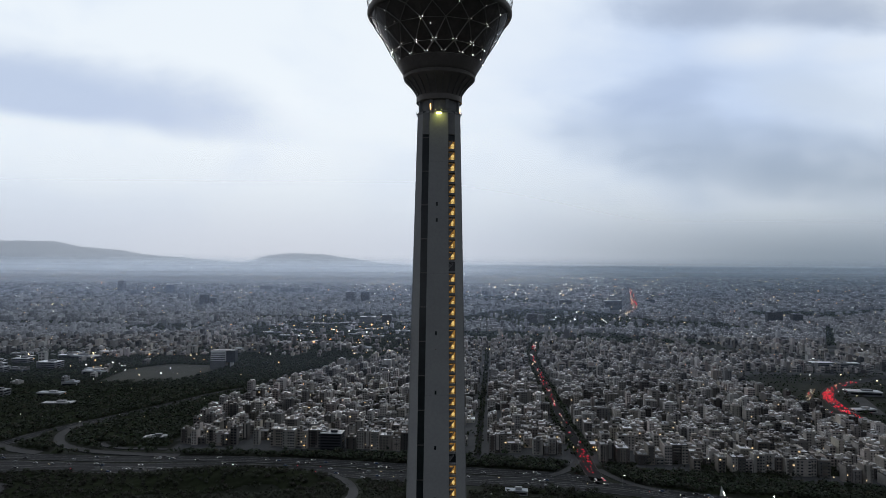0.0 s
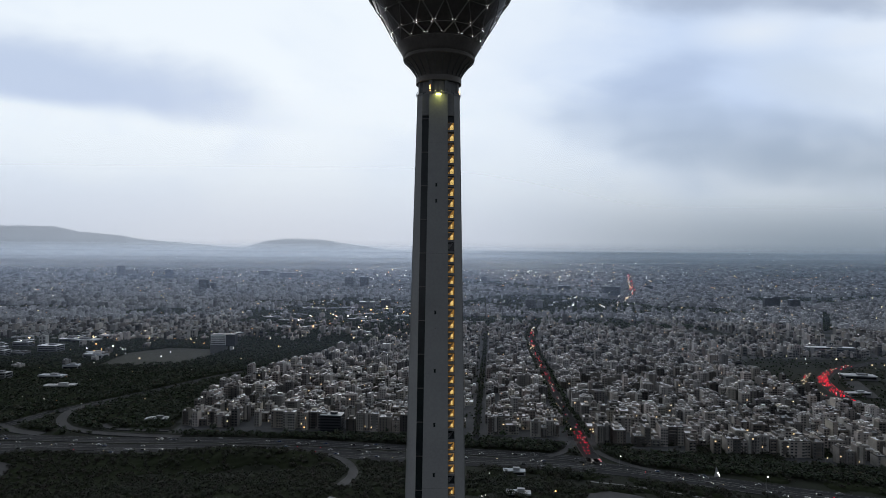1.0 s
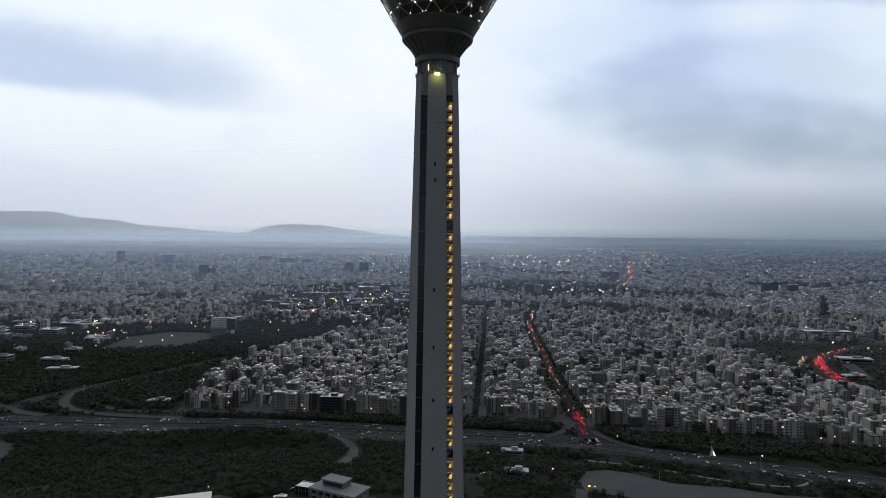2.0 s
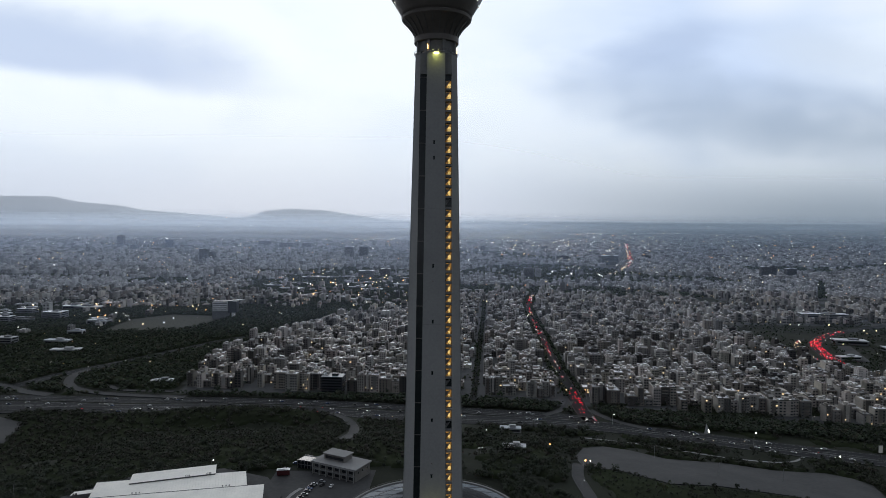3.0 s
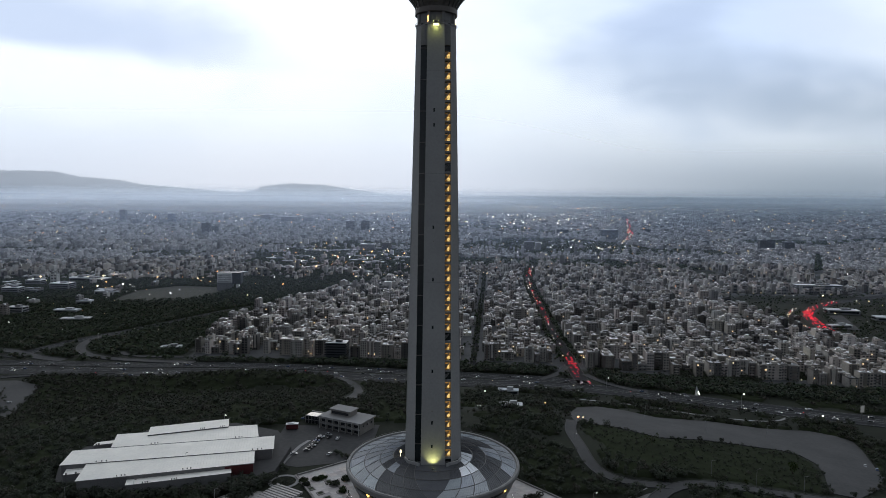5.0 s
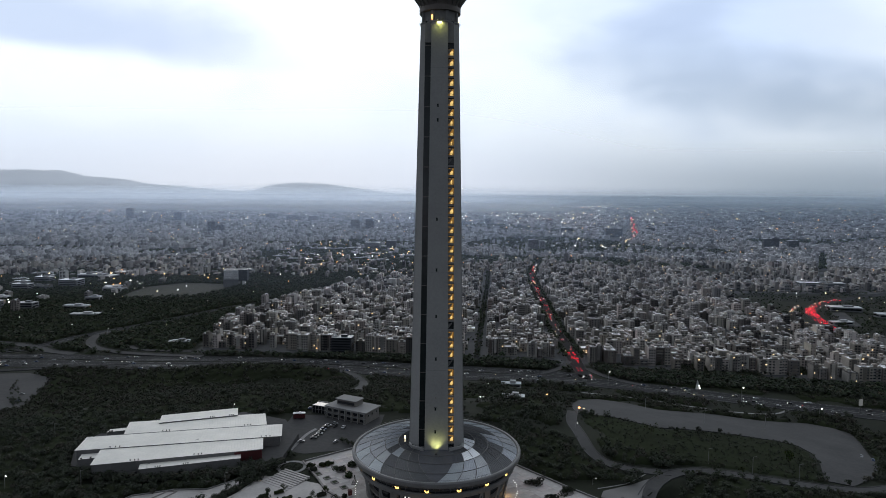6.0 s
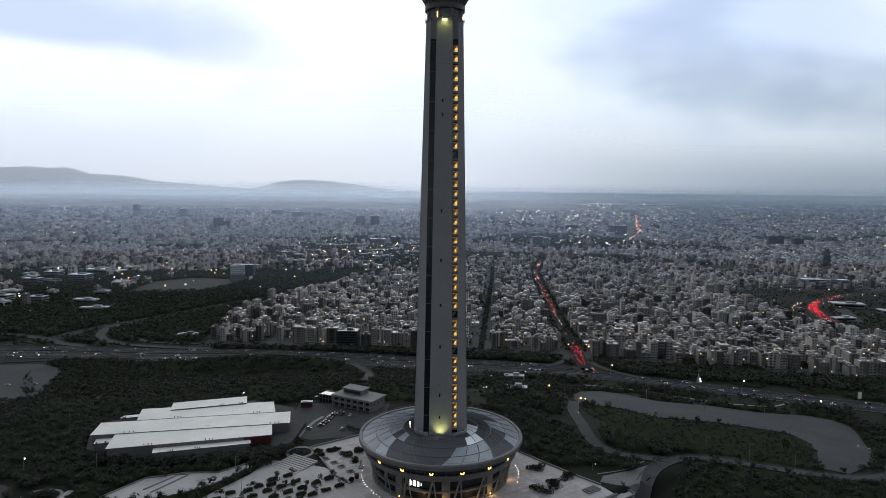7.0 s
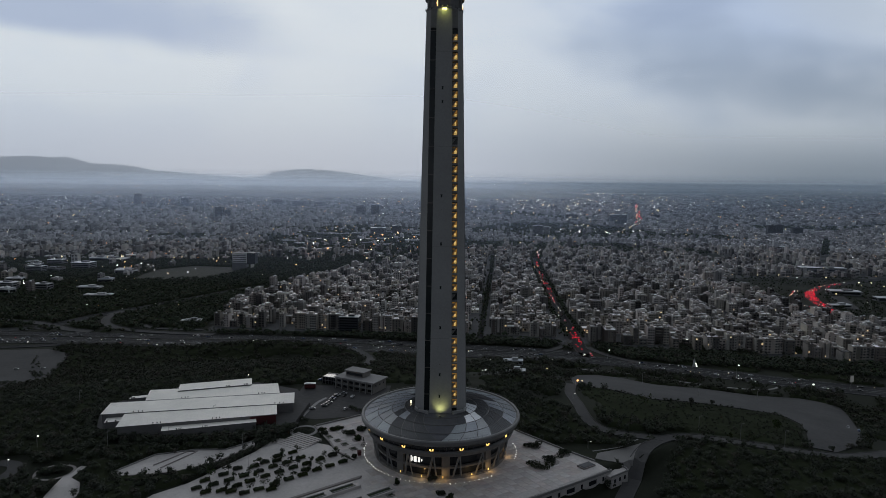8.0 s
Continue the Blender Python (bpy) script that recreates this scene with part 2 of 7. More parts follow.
WALL_JOINED = mat("town_render_joined", (0.40, 0.365, 0.33), (0.24, 0.222, 0.202), 0.85, s1=0.08, s2=0.7, bump=0.05, island=0.2, tone=0.78)
TOWN_ROOF = mat("town_roofing", (0.76, 0.755, 0.75), (0.30, 0.295, 0.295), 0.38, s1=0.12, s2=0.8, bump=0.05, tint=0.88)
ROOF_JOINED = mat("town_roofing_joined", (0.76, 0.755, 0.75), (0.28, 0.277, 0.275), 0.40, s1=0.12, s2=0.8, bump=0.05, island=0.65, tone=0.75)
TANK = mat("white_tank", (0.78, 0.78, 0.78), (0.5, 0.5, 0.5), 0.45, bump=0, island=0.35)
# greyer copies of the town materials, distance haze put into the colour
FAR_HAZE_WALL = mat("far_town_hazed_render", (0.38, 0.375, 0.375), (0.25, 0.245, 0.245), 0.9, s1=0.02, s2=0.2, bump=0, tone=0.6)
FAR_HAZE_ROOF = mat("far_town_hazed_roofing", (0.52, 0.525, 0.53), (0.30, 0.305, 0.31), 0.6, s1=0.02, s2=0.2, bump=0, tone=0.6)
CAR_PAINTS = [mat("car_paint_" + n, c, None, 0.3, 0.2, bump=0) for n, c in (("white", (0.7, 0.7, 0.7)), ("silver", (0.4, 0.41, 0.42)), ("black", (0.03, 0.03, 0.032)), ("grey", (0.16, 0.165, 0.17)), ("blue", (0.05, 0.09, 0.2)))]
RUBBER = mat("rubber", (0.03, 0.03, 0.03), None, 0.9, bump=0)
WARM = glow_mat("warm_lamp", (1.0, 0.62, 0.16), 3.2)
STAIR_GLOW = glow_mat("stair_light", (1.0, 0.52, 0.13), 0.26)
STAIR_GLOW_PATCH = glow_mat("stair_lamp", (1.0, 0.70, 0.24), 0.95)
WHITE_GLOW = glow_mat("white_lamp", (1.0, 0.98, 0.9), 9.0)
ORANGE = glow_mat("sodium_lamp", (1.0, 0.55, 0.18), 7.0)
TAIL = glow_mat("tail_light", (1.0, 0.05, 0.06), 6.0)
GREEN_FLOOD = glow_mat("flood_lens", (1.0, 1.0, 0.35), 5.0)


# ---- mesh helpers ----
class Soup:
    """Collects corners and faces with a material slot each."""
    def __init__(self):
        self.v, self.f, self.m, self.t = [], [], [], []

    def poly(self, pts, m=0):
        k = len(self.v)
        self.v.extend(pts)
        self.f.append(tuple(range(k, k + len(pts))))
        self.m.append(m)

    def box(self, cx, cy, z0, sx, sy, h, ang=0.0, ms=0, mt=None, bottom=False, tx=1.0, ty=1.0):
        """A box on z0, turned by ang; ms: slot of the sides, mt: of the top; tx, ty: taper of the top."""
        c, s = math.cos(ang), math.sin(ang)
        k = len(self.v)
        for z, ax, ay in ((z0, 1.0, 1.0), (z0 + h, tx, ty)):
            for ux, uy in ((-1, -1), (1, -1), (1, 1), (-1, 1)):
                px, py = ux * sx / 2 * ax, uy * sy / 2 * ay
                self.v.append((cx + px * c - py * s, cy + px * s + py * c, z))
        mt = ms if mt is None else mt
        self.f += [(k, k + 1, k + 5, k + 4), (k + 1, k + 2, k + 6, k + 5), (k + 2, k + 3, k + 7, k + 6), (k + 3, k, k + 4, k + 7), (k + 4, k + 5, k + 6, k + 7)]
        self.m += [ms, ms, ms, ms, mt]
        if bottom:
            self.f.append((k + 3, k + 2, k + 1, k)); self.m.append(ms)

    def lathe(self, prof, n, a0=0.0, a1=math.tau, m=0, cx=0.0, cy=0.0):
        """Turns the profile [(r, z), ...] about the z axis."""
        full = abs(a1 - a0 - math.tau) < 1e-6
        cols = n if full else n + 1
        k = len(self.v)
        for r, z in prof:
            for j in range(cols):
                a = a0 + (a1 - a0) * j / n
                self.v.append((cx + r * math.sin(a), cy - r * math.cos(a), z))
        for i in range(len(prof) - 1):
            for j in range(n):
                q = (j + 1) % cols
                self.f.append((k + i * cols + j, k + i * cols + q, k + (i + 1) * cols + q, k + (i + 1) * cols + j))
                self.m.append(m[i] if isinstance(m, list) else m)

    def beam(self, p, q, w, m=0, n=4):
        """A straight bar from p to q."""
        p, q = Vector(p), Vector(q)
        d = (q - p).normalized()
        u = d.orthogonal().normalized()
        w2 = d.cross(u)
        k = len(self.v)
        for e in (p, q):
            for j in range(n):
                a = math.tau * (j + 0.5) / n
                self.v.append(tuple(e + (u * math.cos(a) + w2 * math.sin(a)) * w))
        for j in range(n):
            self.f.append((k + j, k + (j + 1) % n, k + n + (j + 1) % n, k + n + j)); self.m.append(m)
        self.f += [tuple(range(k + n - 1, k - 1, -1)), tuple(range(k + n, k + 2 * n))]
        self.m += [m, m]

    def ball(self, c, r, m=0):
        """A small eight-sided lamp."""
        x, y, z = c
        k = len(self.v)
        self.v += [(x + r, y, z), (x, y + r, z), (x - r, y, z), (x, y - r, z), (x, y, z + r), (x, y, z - r)]
        for a, b in ((0, 1), (1, 2), (2, 3), (3, 0)):
            self.f += [(k + a, k + b, k + 4), (k + b, k + a, k + 5)]; self.m += [m, m]

    def mesh(self, name, mats, smooth=False):
        me = bpy.data.meshes.new(name)
        me.from_pydata(self.v, [], self.f)
        for m in (mats if isinstance(mats, (list, tuple)) else [mats]):
            me.materials.append(m)
        me.polygons.foreach_set("material_index", self.m)
        if self.t:
            me.attributes.new("tone", "FLOAT", "FACE").data.foreach_set("value", self.t)
        if smooth:
            me.polygons.foreach_set("use_smooth", [True] * len(self.f))
        me.update()
        return me


def thing(name, x, y, z, turn=0.0):
    ob = new(name)
    ob.location, ob.rotation_euler = (x, y, z), (0, 0, turn)
    ob.empty_display_size = 0.5
    return ob


def part(name, soup, mats, parent=None, label="", smooth=False):
    """Links a soup (or a ready mesh) as one mesh object under its thing."""
    me = soup if isinstance(soup, bpy.types.Mesh) else soup.mesh(name, mats, smooth)
    ob = new(name, me)
    if parent:
        ob.parent = parent
    return tagged(ob, label)


def smooth_(t):
    t = min(1.0, max(0.0, t))
    return t * t * (3 - 2 * t)


# ---- the lie of the land ----
PLAZA_Z, TOWN_Z = -6.0, -43.0


def Z(x, y):
    """Height of the ground: the tower's hill, the plain and the far rise of the town."""
    d = math.hypot((x + 55) / 185, (y - 15) / 118)
    z = PLAZA_Z - (PLAZA_Z - TOWN_Z) * smooth_((d - 0.90) / 1.85)
    if y > 2200:
        z += 193 * ((y - 2200) / 2400) ** 1.35
    z += 8.5 * smooth_(1.25 - math.hypot((x + 190) / 105, (y - 330) / 30))
    cut = (x - 43) * 0.578 - (y + 56) * 0.816
    if cut > 0 and y < 60:
        z -= 8 * smooth_(cut / 3.5) * smooth_((150 - x) / 40)
    return z


TAKEN = set()


def take(x, y, r):
    """Marks the ground round x, y as laid out, so that nothing grows there."""
    n = int(r // 3) + 1
    i0, j0 = int(x // 3), int(y // 3)
    for i in range(i0 - n, i0 + n + 1):
        for j in range(j0 - n, j0 + n + 1):
            if math.hypot(i * 3 + 1.5 - x, j * 3 + 1.5 - y) < r + 1.5:
                TAKEN.add((i, j))


def free(x, y):
    return (int(x // 3), int(y // 3)) not in TAKEN


def inside(x, y, pts):
    hit = False
    for (x0, y0), (x1, y1) in zip(pts, pts[1:] + pts[:1]):
        if (y0 > y) != (y1 > y) and x < (x1 - x0) * (y - y0) / (y1 - y0) + x0:
            hit = not hit
    return hit


def lerp_rows(rows, y):
    for (y0, x0), (y1, x1) in zip(rows, rows[1:]):
        if y <= y1:
            return x0 + (x1 - x0) * (y - y0) / (y1 - y0)
    return rows[-1][1]


AVENUE = [(330, 158), (369, 157), (447, 162), (537, 164), (651, 172), (799, 182), (999, 196), (1178, 211), (1330, 240), (1485, 274)]
DARK_STREET = [(400, 42), (605, 60), (1077, 101), (1300, 118)]
TOWN_LEFT = [(400, -300), (432, -302), (650, -325), (780, -290), (930, -235), (1060, -170), (1170, -72), (1300, 0), (1400, 60)]
TOWN_FRONT = [(-400, 432), (-300, 428), (-100, 424), (30, 420), (140, 395), (190, 378), (300, 352), (420, 322), (600, 300), (900, 290)]


def front_y(x):
    return lerp_rows(TOWN_FRONT, x)


BELT = [(60, 1640), (300, 1640), (519, 1581), (672, 1445), (775, 1325), (836, 1188), (900, 1020)]


def belt(x, y):
    """The strip of trees along the motorway behind the near quarter."""
    if 900 < x < 1330:
        return abs(x - (938 + (y - 1224) * 0.60)) < 13
    n = noise.noise(Vector((x * 0.011, y * 0.011, 5.0)))
    return 60 < x < 900 and -190 + 130 * n < y - lerp_rows(BELT, x) < 40 + 60 * n and noise.noise(Vector((x * 0.03, y * 0.03, 1.0))) < 0.22


def dark_park(x, y):
    """Parks and yards with more trees than houses."""
    n = noise.noise(Vector((x * 0.0016 + 3.1, y * 0.0032 + 1.7, 0.0)))
    if ((x + 430) / 210) ** 2 + ((y - 1780) / 210) ** 2 < 1 or ((x + 860) / 130) ** 2 + ((y - 1700) / 130) ** 2 < 1:
        return n < 0.35
    if y > 1750:
        e = ((x - 440) / 360) ** 2 + ((y - 2080) / 400) ** 2
        return e < 1 or n > 0.30 or ((x + 900) / 90) ** 2 + ((y - 1760) / 60) ** 2 < 1
    return False


def built(x, y):
    """How thickly the ground at x, y is built over, 0 to 1."""
    if y < front_y(x):
        return 0.0
    if y < 1110 and x < lerp_rows(TOWN_LEFT, y):
        return 0.05 if x < -600 and y > 640 else 0.0
    if x > 545 + max(0, 620 - y) * 0.9 and y < 960 and x > 0.72 * (y - 120):
        return 0.0 if y > 470 else 0.9
    if y < 1420 and x < lerp_rows(TOWN_LEFT, min(y, 1400)):
        return (0.8 if y > 1270 else 0.4) if (x < -430 and y > 1110) else (0.25 if x > -430 else 0.0)
    if belt(x, y):
        return 0.0
    if -560 < x < 250 and 1400 < y < 1950:
        return 0.07 if x < 60 else 0.7
    if dark_park(x, y):
        return 0.10
    return 0.96


# ---- ground, roads, far hills ----
def axis_lines(spans):
    out = []
    for a, b, step in spans:
        n = max(1, round((b - a) / step))
        out += [a + (b - a) * i / n for i in range(n)]
    return out + [spans[-1][1]]


def make_ground():
    xs = axis_lines([(-5600, -1500, 400), (-1500, -600, 60), (-600, -320, 14), (-320, 40, 7), (40, 130, 3.5), (130, 420, 7), (420, 900, 24), (900, 1500, 60), (1500, 5600, 400)])
    ys = axis_lines([(-4000, -500, 500), (-500, -140, 30), (-140, -84, 7), (-84, 21, 3.5), (21, 300, 7), (300, 520, 14), (520, 1500, 28), (1500, 4680, 90)])
    s = Soup()
    town = []
    for y in ys:
        for x in xs:
            z = Z(x, y)
            d = math.hypot(x, y)
            if 120 < d < 420 and y < 300 and all(free(x + i, y + j) for i in (-7, 0, 7) for j in (-7, 0, 7)):
                z += 0.9 * noise.noise(Vector((x * 0.05, y * 0.05, 0.3)))
            s.v.append((x, y, z))
            town.append(1.0 if built(x, y) > 0.5 else 0.0)
    w = len(xs)
    for j in range(len(ys) - 1):
        for i in range(w - 1):
            s.f.append((j * w + i, j * w + i + 1, (j + 1) * w + i + 1, (j + 1) * w + i)); s.m.append(0)
    m = bpy.data.materials.new("ground_cover")
    m.use_nodes = True
    mk, ln, M = nodes_of(m.node_tree)
    lk = m.node_tree.links
    at = mk("ShaderNodeAttribute"); at.attribute_name = "paved"
    tc = mk("ShaderNodeTexCoord")
    cols = []
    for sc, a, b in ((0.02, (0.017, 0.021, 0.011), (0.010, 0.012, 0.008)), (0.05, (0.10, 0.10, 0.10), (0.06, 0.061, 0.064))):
        n1, n2 = mk("ShaderNodeTexNoise"), mk("ShaderNodeTexNoise")
        n1.inputs["Scale"].default_value, n2.inputs["Scale"].default_value = sc, sc * 22
        n1.inputs["Detail"].default_value = n2.inputs["Detail"].default_value = 6
        lk.new(tc.outputs["Object"], n1.inputs["Vector"]); lk.new(tc.outputs["Object"], n2.inputs["Vector"])
        mr = mk("ShaderNodeMapRange"); mr.inputs[1].default_value, mr.inputs[2].default_value = 0.36, 0.64
        lk.new(M("ADD", M("MULTIPLY", n1.outputs[0], 0.6), M("MULTIPLY", n2.outputs[0], 0.4)), mr.inputs[0])
        mx = mk("ShaderNodeMix", data_type="RGBA")
        mx.inputs[6].default_value, mx.inputs[7].default_value = (*b, 1), (*a, 1)
        lk.new(mr.outputs[0], mx.inputs[0])
        cols.append(mx.outputs[2])
    mx = mk("ShaderNodeMix", data_type="RGBA")
    lk.new(at.outputs["Fac"], mx.inputs[0]); lk.new(cols[0], mx.inputs[6]); lk.new(cols[1], mx.inputs[7])
    p, o, bn = mk("ShaderNodeBsdfPrincipled"), mk("ShaderNodeOutputMaterial"), mk("ShaderNodeBump")
    p.inputs["Roughness"].default_value, p.inputs["Specular IOR Level"].default_value = 0.95, 0.2
    bn.inputs["Strength"].default_value = 0.4
    lk.new(n2.outputs[0], bn.inputs["Height"]); lk.new(bn.outputs[0], p.inputs["Normal"])
    lk.new(mx.outputs[2], p.inputs["Base Color"]); lk.new(p.outputs[0], o.inputs[0])
    me = s.mesh("ground", m, smooth=True)
    att = me.attributes.new("paved", "FLOAT", "POINT")
    att.data.foreach_set("value", town)
    tagged(new("ground", me), "rough dusk-dark grass hill running out into the paved town plain", "ground", kind="structure")



def ribbon(name, pts, width, material, lift=0.25, kerb=True, label="", category="road", close=False, line=None, step=8.0):
    """A road laid along the points: carriageway, raised kerbs, painted edge lines."""
    dense = []
    for (x0, y0), (x1, y1) in zip(pts, pts[1:]):
        n = max(1, int(math.hypot(x1 - x0, y1 - y0) / step))
        dense += [(x0 + (x1 - x0) * i / n, y0 + (y1 - y0) * i / n) for i in range(n)]
    dense.append(pts[-1])
    for _ in range(6):
        dense = [dense[0]] + [tuple((dense[i - 1][k] + 2 * dense[i][k] + dense[i + 1][k]) / 4 for k in (0, 1)) for i in range(1, len(dense) - 1)] + [dense[-1]]
    nrm = []
    for i in range(len(dense)):
        a, b = dense[max(0, i - 1)], dense[min(len(dense) - 1, i + 1)]
        d = math.hypot(b[0] - a[0], b[1] - a[1]) or 1
        nrm.append((-(b[1] - a[1]) / d, (b[0] - a[0]) / d))

    def at(i, off, up):
        x, y = dense[i][0] + nrm[i][0] * off, dense[i][1] + nrm[i][1] * off
        return (x, y, max(Z(x, y), Z(*dense[i])) + up)
    h = width / 2
    for x, y in dense:
        take(x, y, h + 2.0)
    road, kb, ln_ = Soup(), Soup(), Soup()
    for i in range(len(dense) - 1):
        for a, b in ((-h, -h / 3), (-h / 3, h / 3), (h / 3, h)):
            road.poly([at(i, b, lift), at(i, a, lift), at(i + 1, a, lift), at(i + 1, b, lift)])
        for side in (-1, 1):
            e, f = side * h, side * (h + 0.45)
            for q in ([at(i, e, lift), at(i, e, lift + 0.22), at(i + 1, e, lift + 0.22), at(i + 1, e, lift)],
                      [at(i, e, lift + 0.22), at(i, f, lift + 0.22), at(i + 1, f, lift + 0.22), at(i + 1, e, lift + 0.22)],
                      [at(i, f, lift + 0.22), at(i, f, -0.6), at(i + 1, f, -0.6), at(i + 1, f, lift + 0.22)]):
                kb.poly(q if side > 0 else q[::-1])
        for off in (line or ()):
            ln_.poly([at(i, off + 0.12, lift + 0.02), at(i, off - 0.12, lift + 0.02), at(i + 1, off - 0.12, lift + 0.02), at(i + 1, off + 0.12, lift + 0.02)])
    ob = part(name, road, material, None, label, smooth=True)
    tagged(ob, label, category, kind="structure")
    if kerb:
        part("kerb", kb, ROAD_EDGE, ob)
    if line:
        part("lane_marking", ln_, LINE_PAINT, ob)
    return dense, nrm, lift


def sheet(name, pts, material, lift=0.12, thick=0.3, label="", category="pavement", kind="structure", z=None, cell=7.0):
    """A paved area with the outline pts, laid over the ground, with a raised edge."""
    bm = bmesh.new()
    face = bm.faces.new([bm.verts.new((x, y, 0)) for x, y in pts])
    if face.normal.z < 0 or sum(a[0] * b[1] - b[0] * a[1] for a, b in zip(pts, pts[1:] + pts[:1])) < 0:
        bmesh.ops.reverse_faces(bm, faces=[face])
    x0, x1 = min(p[0] for p in pts), max(p[0] for p in pts)
    y0, y1 = min(p[1] for p in pts), max(p[1] for p in pts)
    for i in range(int(x0 // 3), int(x1 // 3) + 1):
        for j in range(int(y0 // 3), int(y1 // 3) + 1):
            if inside(i * 3 + 1.5, j * 3 + 1.5, pts):
                TAKEN.add((i, j))
    if z is None:
        for k in range(1, int((x1 - x0) / cell) + 1):
            bmesh.ops.bisect_plane(bm, geom=bm.verts[:] + bm.edges[:] + bm.faces[:], plane_co=(x0 + k * cell, 0, 0), plane_no=(1, 0, 0))
        for k in range(1, int((y1 - y0) / cell) + 1):
            bmesh.ops.bisect_plane(bm, geom=bm.verts[:] + bm.edges[:] + bm.faces[:], plane_co=(0, y0 + k * cell, 0), plane_no=(0, 1, 0))
    for v in bm.verts:
        v.co.z = (Z(v.co.x, v.co.y) if z is None else z) + lift
    edge = [e for e in bm.edges if e.is_boundary]
    skirt = bmesh.ops.extrude_edge_only(bm, edges=edge)
    for v in skirt["geom"]:
        if isinstance(v, bmesh.types.BMVert):
            v.co.z -= thick
    bmesh.ops.recalc_face_normals(bm, faces=bm.faces)
    me = bpy.data.meshes.new(name)
    bm.to_mesh(me); bm.free()
    me.materials.append(material)
    ob = tagged(new(name, me), label, category, kind=kind)
    return ob


HWY = [(-900, 368), (-640, 368), (-500, 373), (-437, 374), (-341, 366), (-240, 372), (-139, 364), (-60, 351), (0, 342), (60, 333), (110, 330), (160, 320), (205, 303), (260, 281), (310, 260), (370, 236), (420, 220), (520, 190), (700, 150)]
hwy = ribbon("road", HWY, 30, ASPHALT, 0.3, label="wide grey urban motorway with evening traffic", line=(-13.5, -0.8, 0.8, 13.5, -5, 5))
hwy_north = ribbon("road", [(-900, 399), (-640, 399), (-500, 403), (-437, 403), (-341, 396), (-240, 401), (-139, 393), (-60, 381), (0, 372), (60, 362), (105, 355), (138, 347), (160, 336)], 19, ASPHALT, 0.3, label="north carriageway of the urban motorway", line=(-8.5, -3, 3, 8.5))
ribbon("road", [(-900, 500), (-650, 480), (-560, 469), (-512, 452), (-480, 428), (-440, 416)], 12, ASPHALT_PALE, 0.5, label="pale slip road joining the motorway")
ribbon("road", [(-900, 330), (-640, 325), (-520, 335), (-461, 346), (-413, 362), (-352, 366)], 9, ASPHALT, 0.45, label="slip road beside the motorway")
ribbon("road", [(-620, 405), (-518, 428), (-499, 459), (-492, 495), (-474, 528), (-440, 580), (-400, 655), (-356, 741), (-296, 815), (-249, 960), (-172, 1095), (-75, 1205), (30, 1330)], 17, ASPHALT, 0.4, label="dark motorway running through the wooded belt", line=(-7.5, 0, 7.5))
ribbon("road", [(-459, 552), (-468, 515), (-457, 478), (-438, 450), (-412, 432), (-378, 420), (-322, 412), (-283, 409)], 10, ASPHALT_PALE, 0.9, label="curved pale concrete motorway ramp")
ribbon("road", [(-393, 457), (-383, 440), (-346, 434), (-306, 434)], 6, ASPHALT_PALE, 0.5, label="short pale service road by the ramp")
avenue = ribbon("road", [(x, y) for y, x in AVENUE], 15, ASPHALT, 0.3, label="busy straight avenue between apartment blocks")
ribbon("road", [(x, y) for y, x in DARK_STREET], 7, ASPHALT, 0.3, label="narrow unlit street between apartment blocks")
ribbon("road", [(152, 405), (146, 385), (134, 366), (114, 352)], 7, ASPHALT_PALE, 0.5, label="curved slip road at the avenue's mouth")
ribbon("road", [(166, 372), (172, 350), (186, 328), (215, 306)], 7, ASPHALT_PALE, 0.5, label="curved slip road at the avenue's mouth")
red_road = ribbon("road", [(640, 380), (600, 440), (587, 503), (581, 538), (580, 569), (590, 626), (609, 690), (632, 749), (684, 816), (748, 867), (896, 950), (1100, 1040)], 19, ASPHALT, 0.4, label="jammed motorway bend with red tail lights")
red_road2 = ribbon("road", [(640, 800), (592, 735), (578, 690), (570, 640), (556, 600), (548, 560)], 8, ASPHALT, 0.5, label="motorway slip road with lit cars")
sheet("parking_lot", [(655, 735), (690, 745), (668, 690), (640, 620), (622, 622), (640, 690)], ASPHALT_PALE, 0.5, 0.9, "grey asphalt lot inside the motorway bend", "parking lot", cell=30)
far_avenue = ribbon("road", [(561, 1968), (640, 2090), (700, 2207), (800, 2400), (893, 2620), (977, 2945), (1044, 3194), (1120, 3500)], 26, ASPHALT, 0.6, label="distant motorway with tail lights", step=30)

sheet("parking_lot", [(105, 161.8), (124.5, 218.7), (145.6, 238.4), (165.3, 228.6), (186.6, 200.1), (235, 206.8), (274.8, 196.5), (316, 199.5), (332.2, 189.1), (338.5, 176.1), (328.8, 149), (305.6, 100.8), (300.6, 85.9), (275.7, 55.9), (248.1, 33.1), (231.9, 34.8), (239.2, 49.6), (249.1, 69.1), (258.4, 92.5), (258.3, 110.7), (248.3, 118.1), (223.7, 117.6), (194.2, 117.1), (156.7, 107.3), (129.1, 129.3), (103.7, 131.6)], ASPHALT_PALE, 0.5, 1.0, "large empty pale asphalt parking lot below the hill", "parking lot")
ribbon("road", [(102.7, 140), (92, 98.7), (92.8, 94.3), (96.6, 88.6), (94, 60), (95, 36), (104, 20), (119, 16), (134, 21.1)], 7, ASPHALT_PALE, 0.3, label="pale service road curving round the hill")
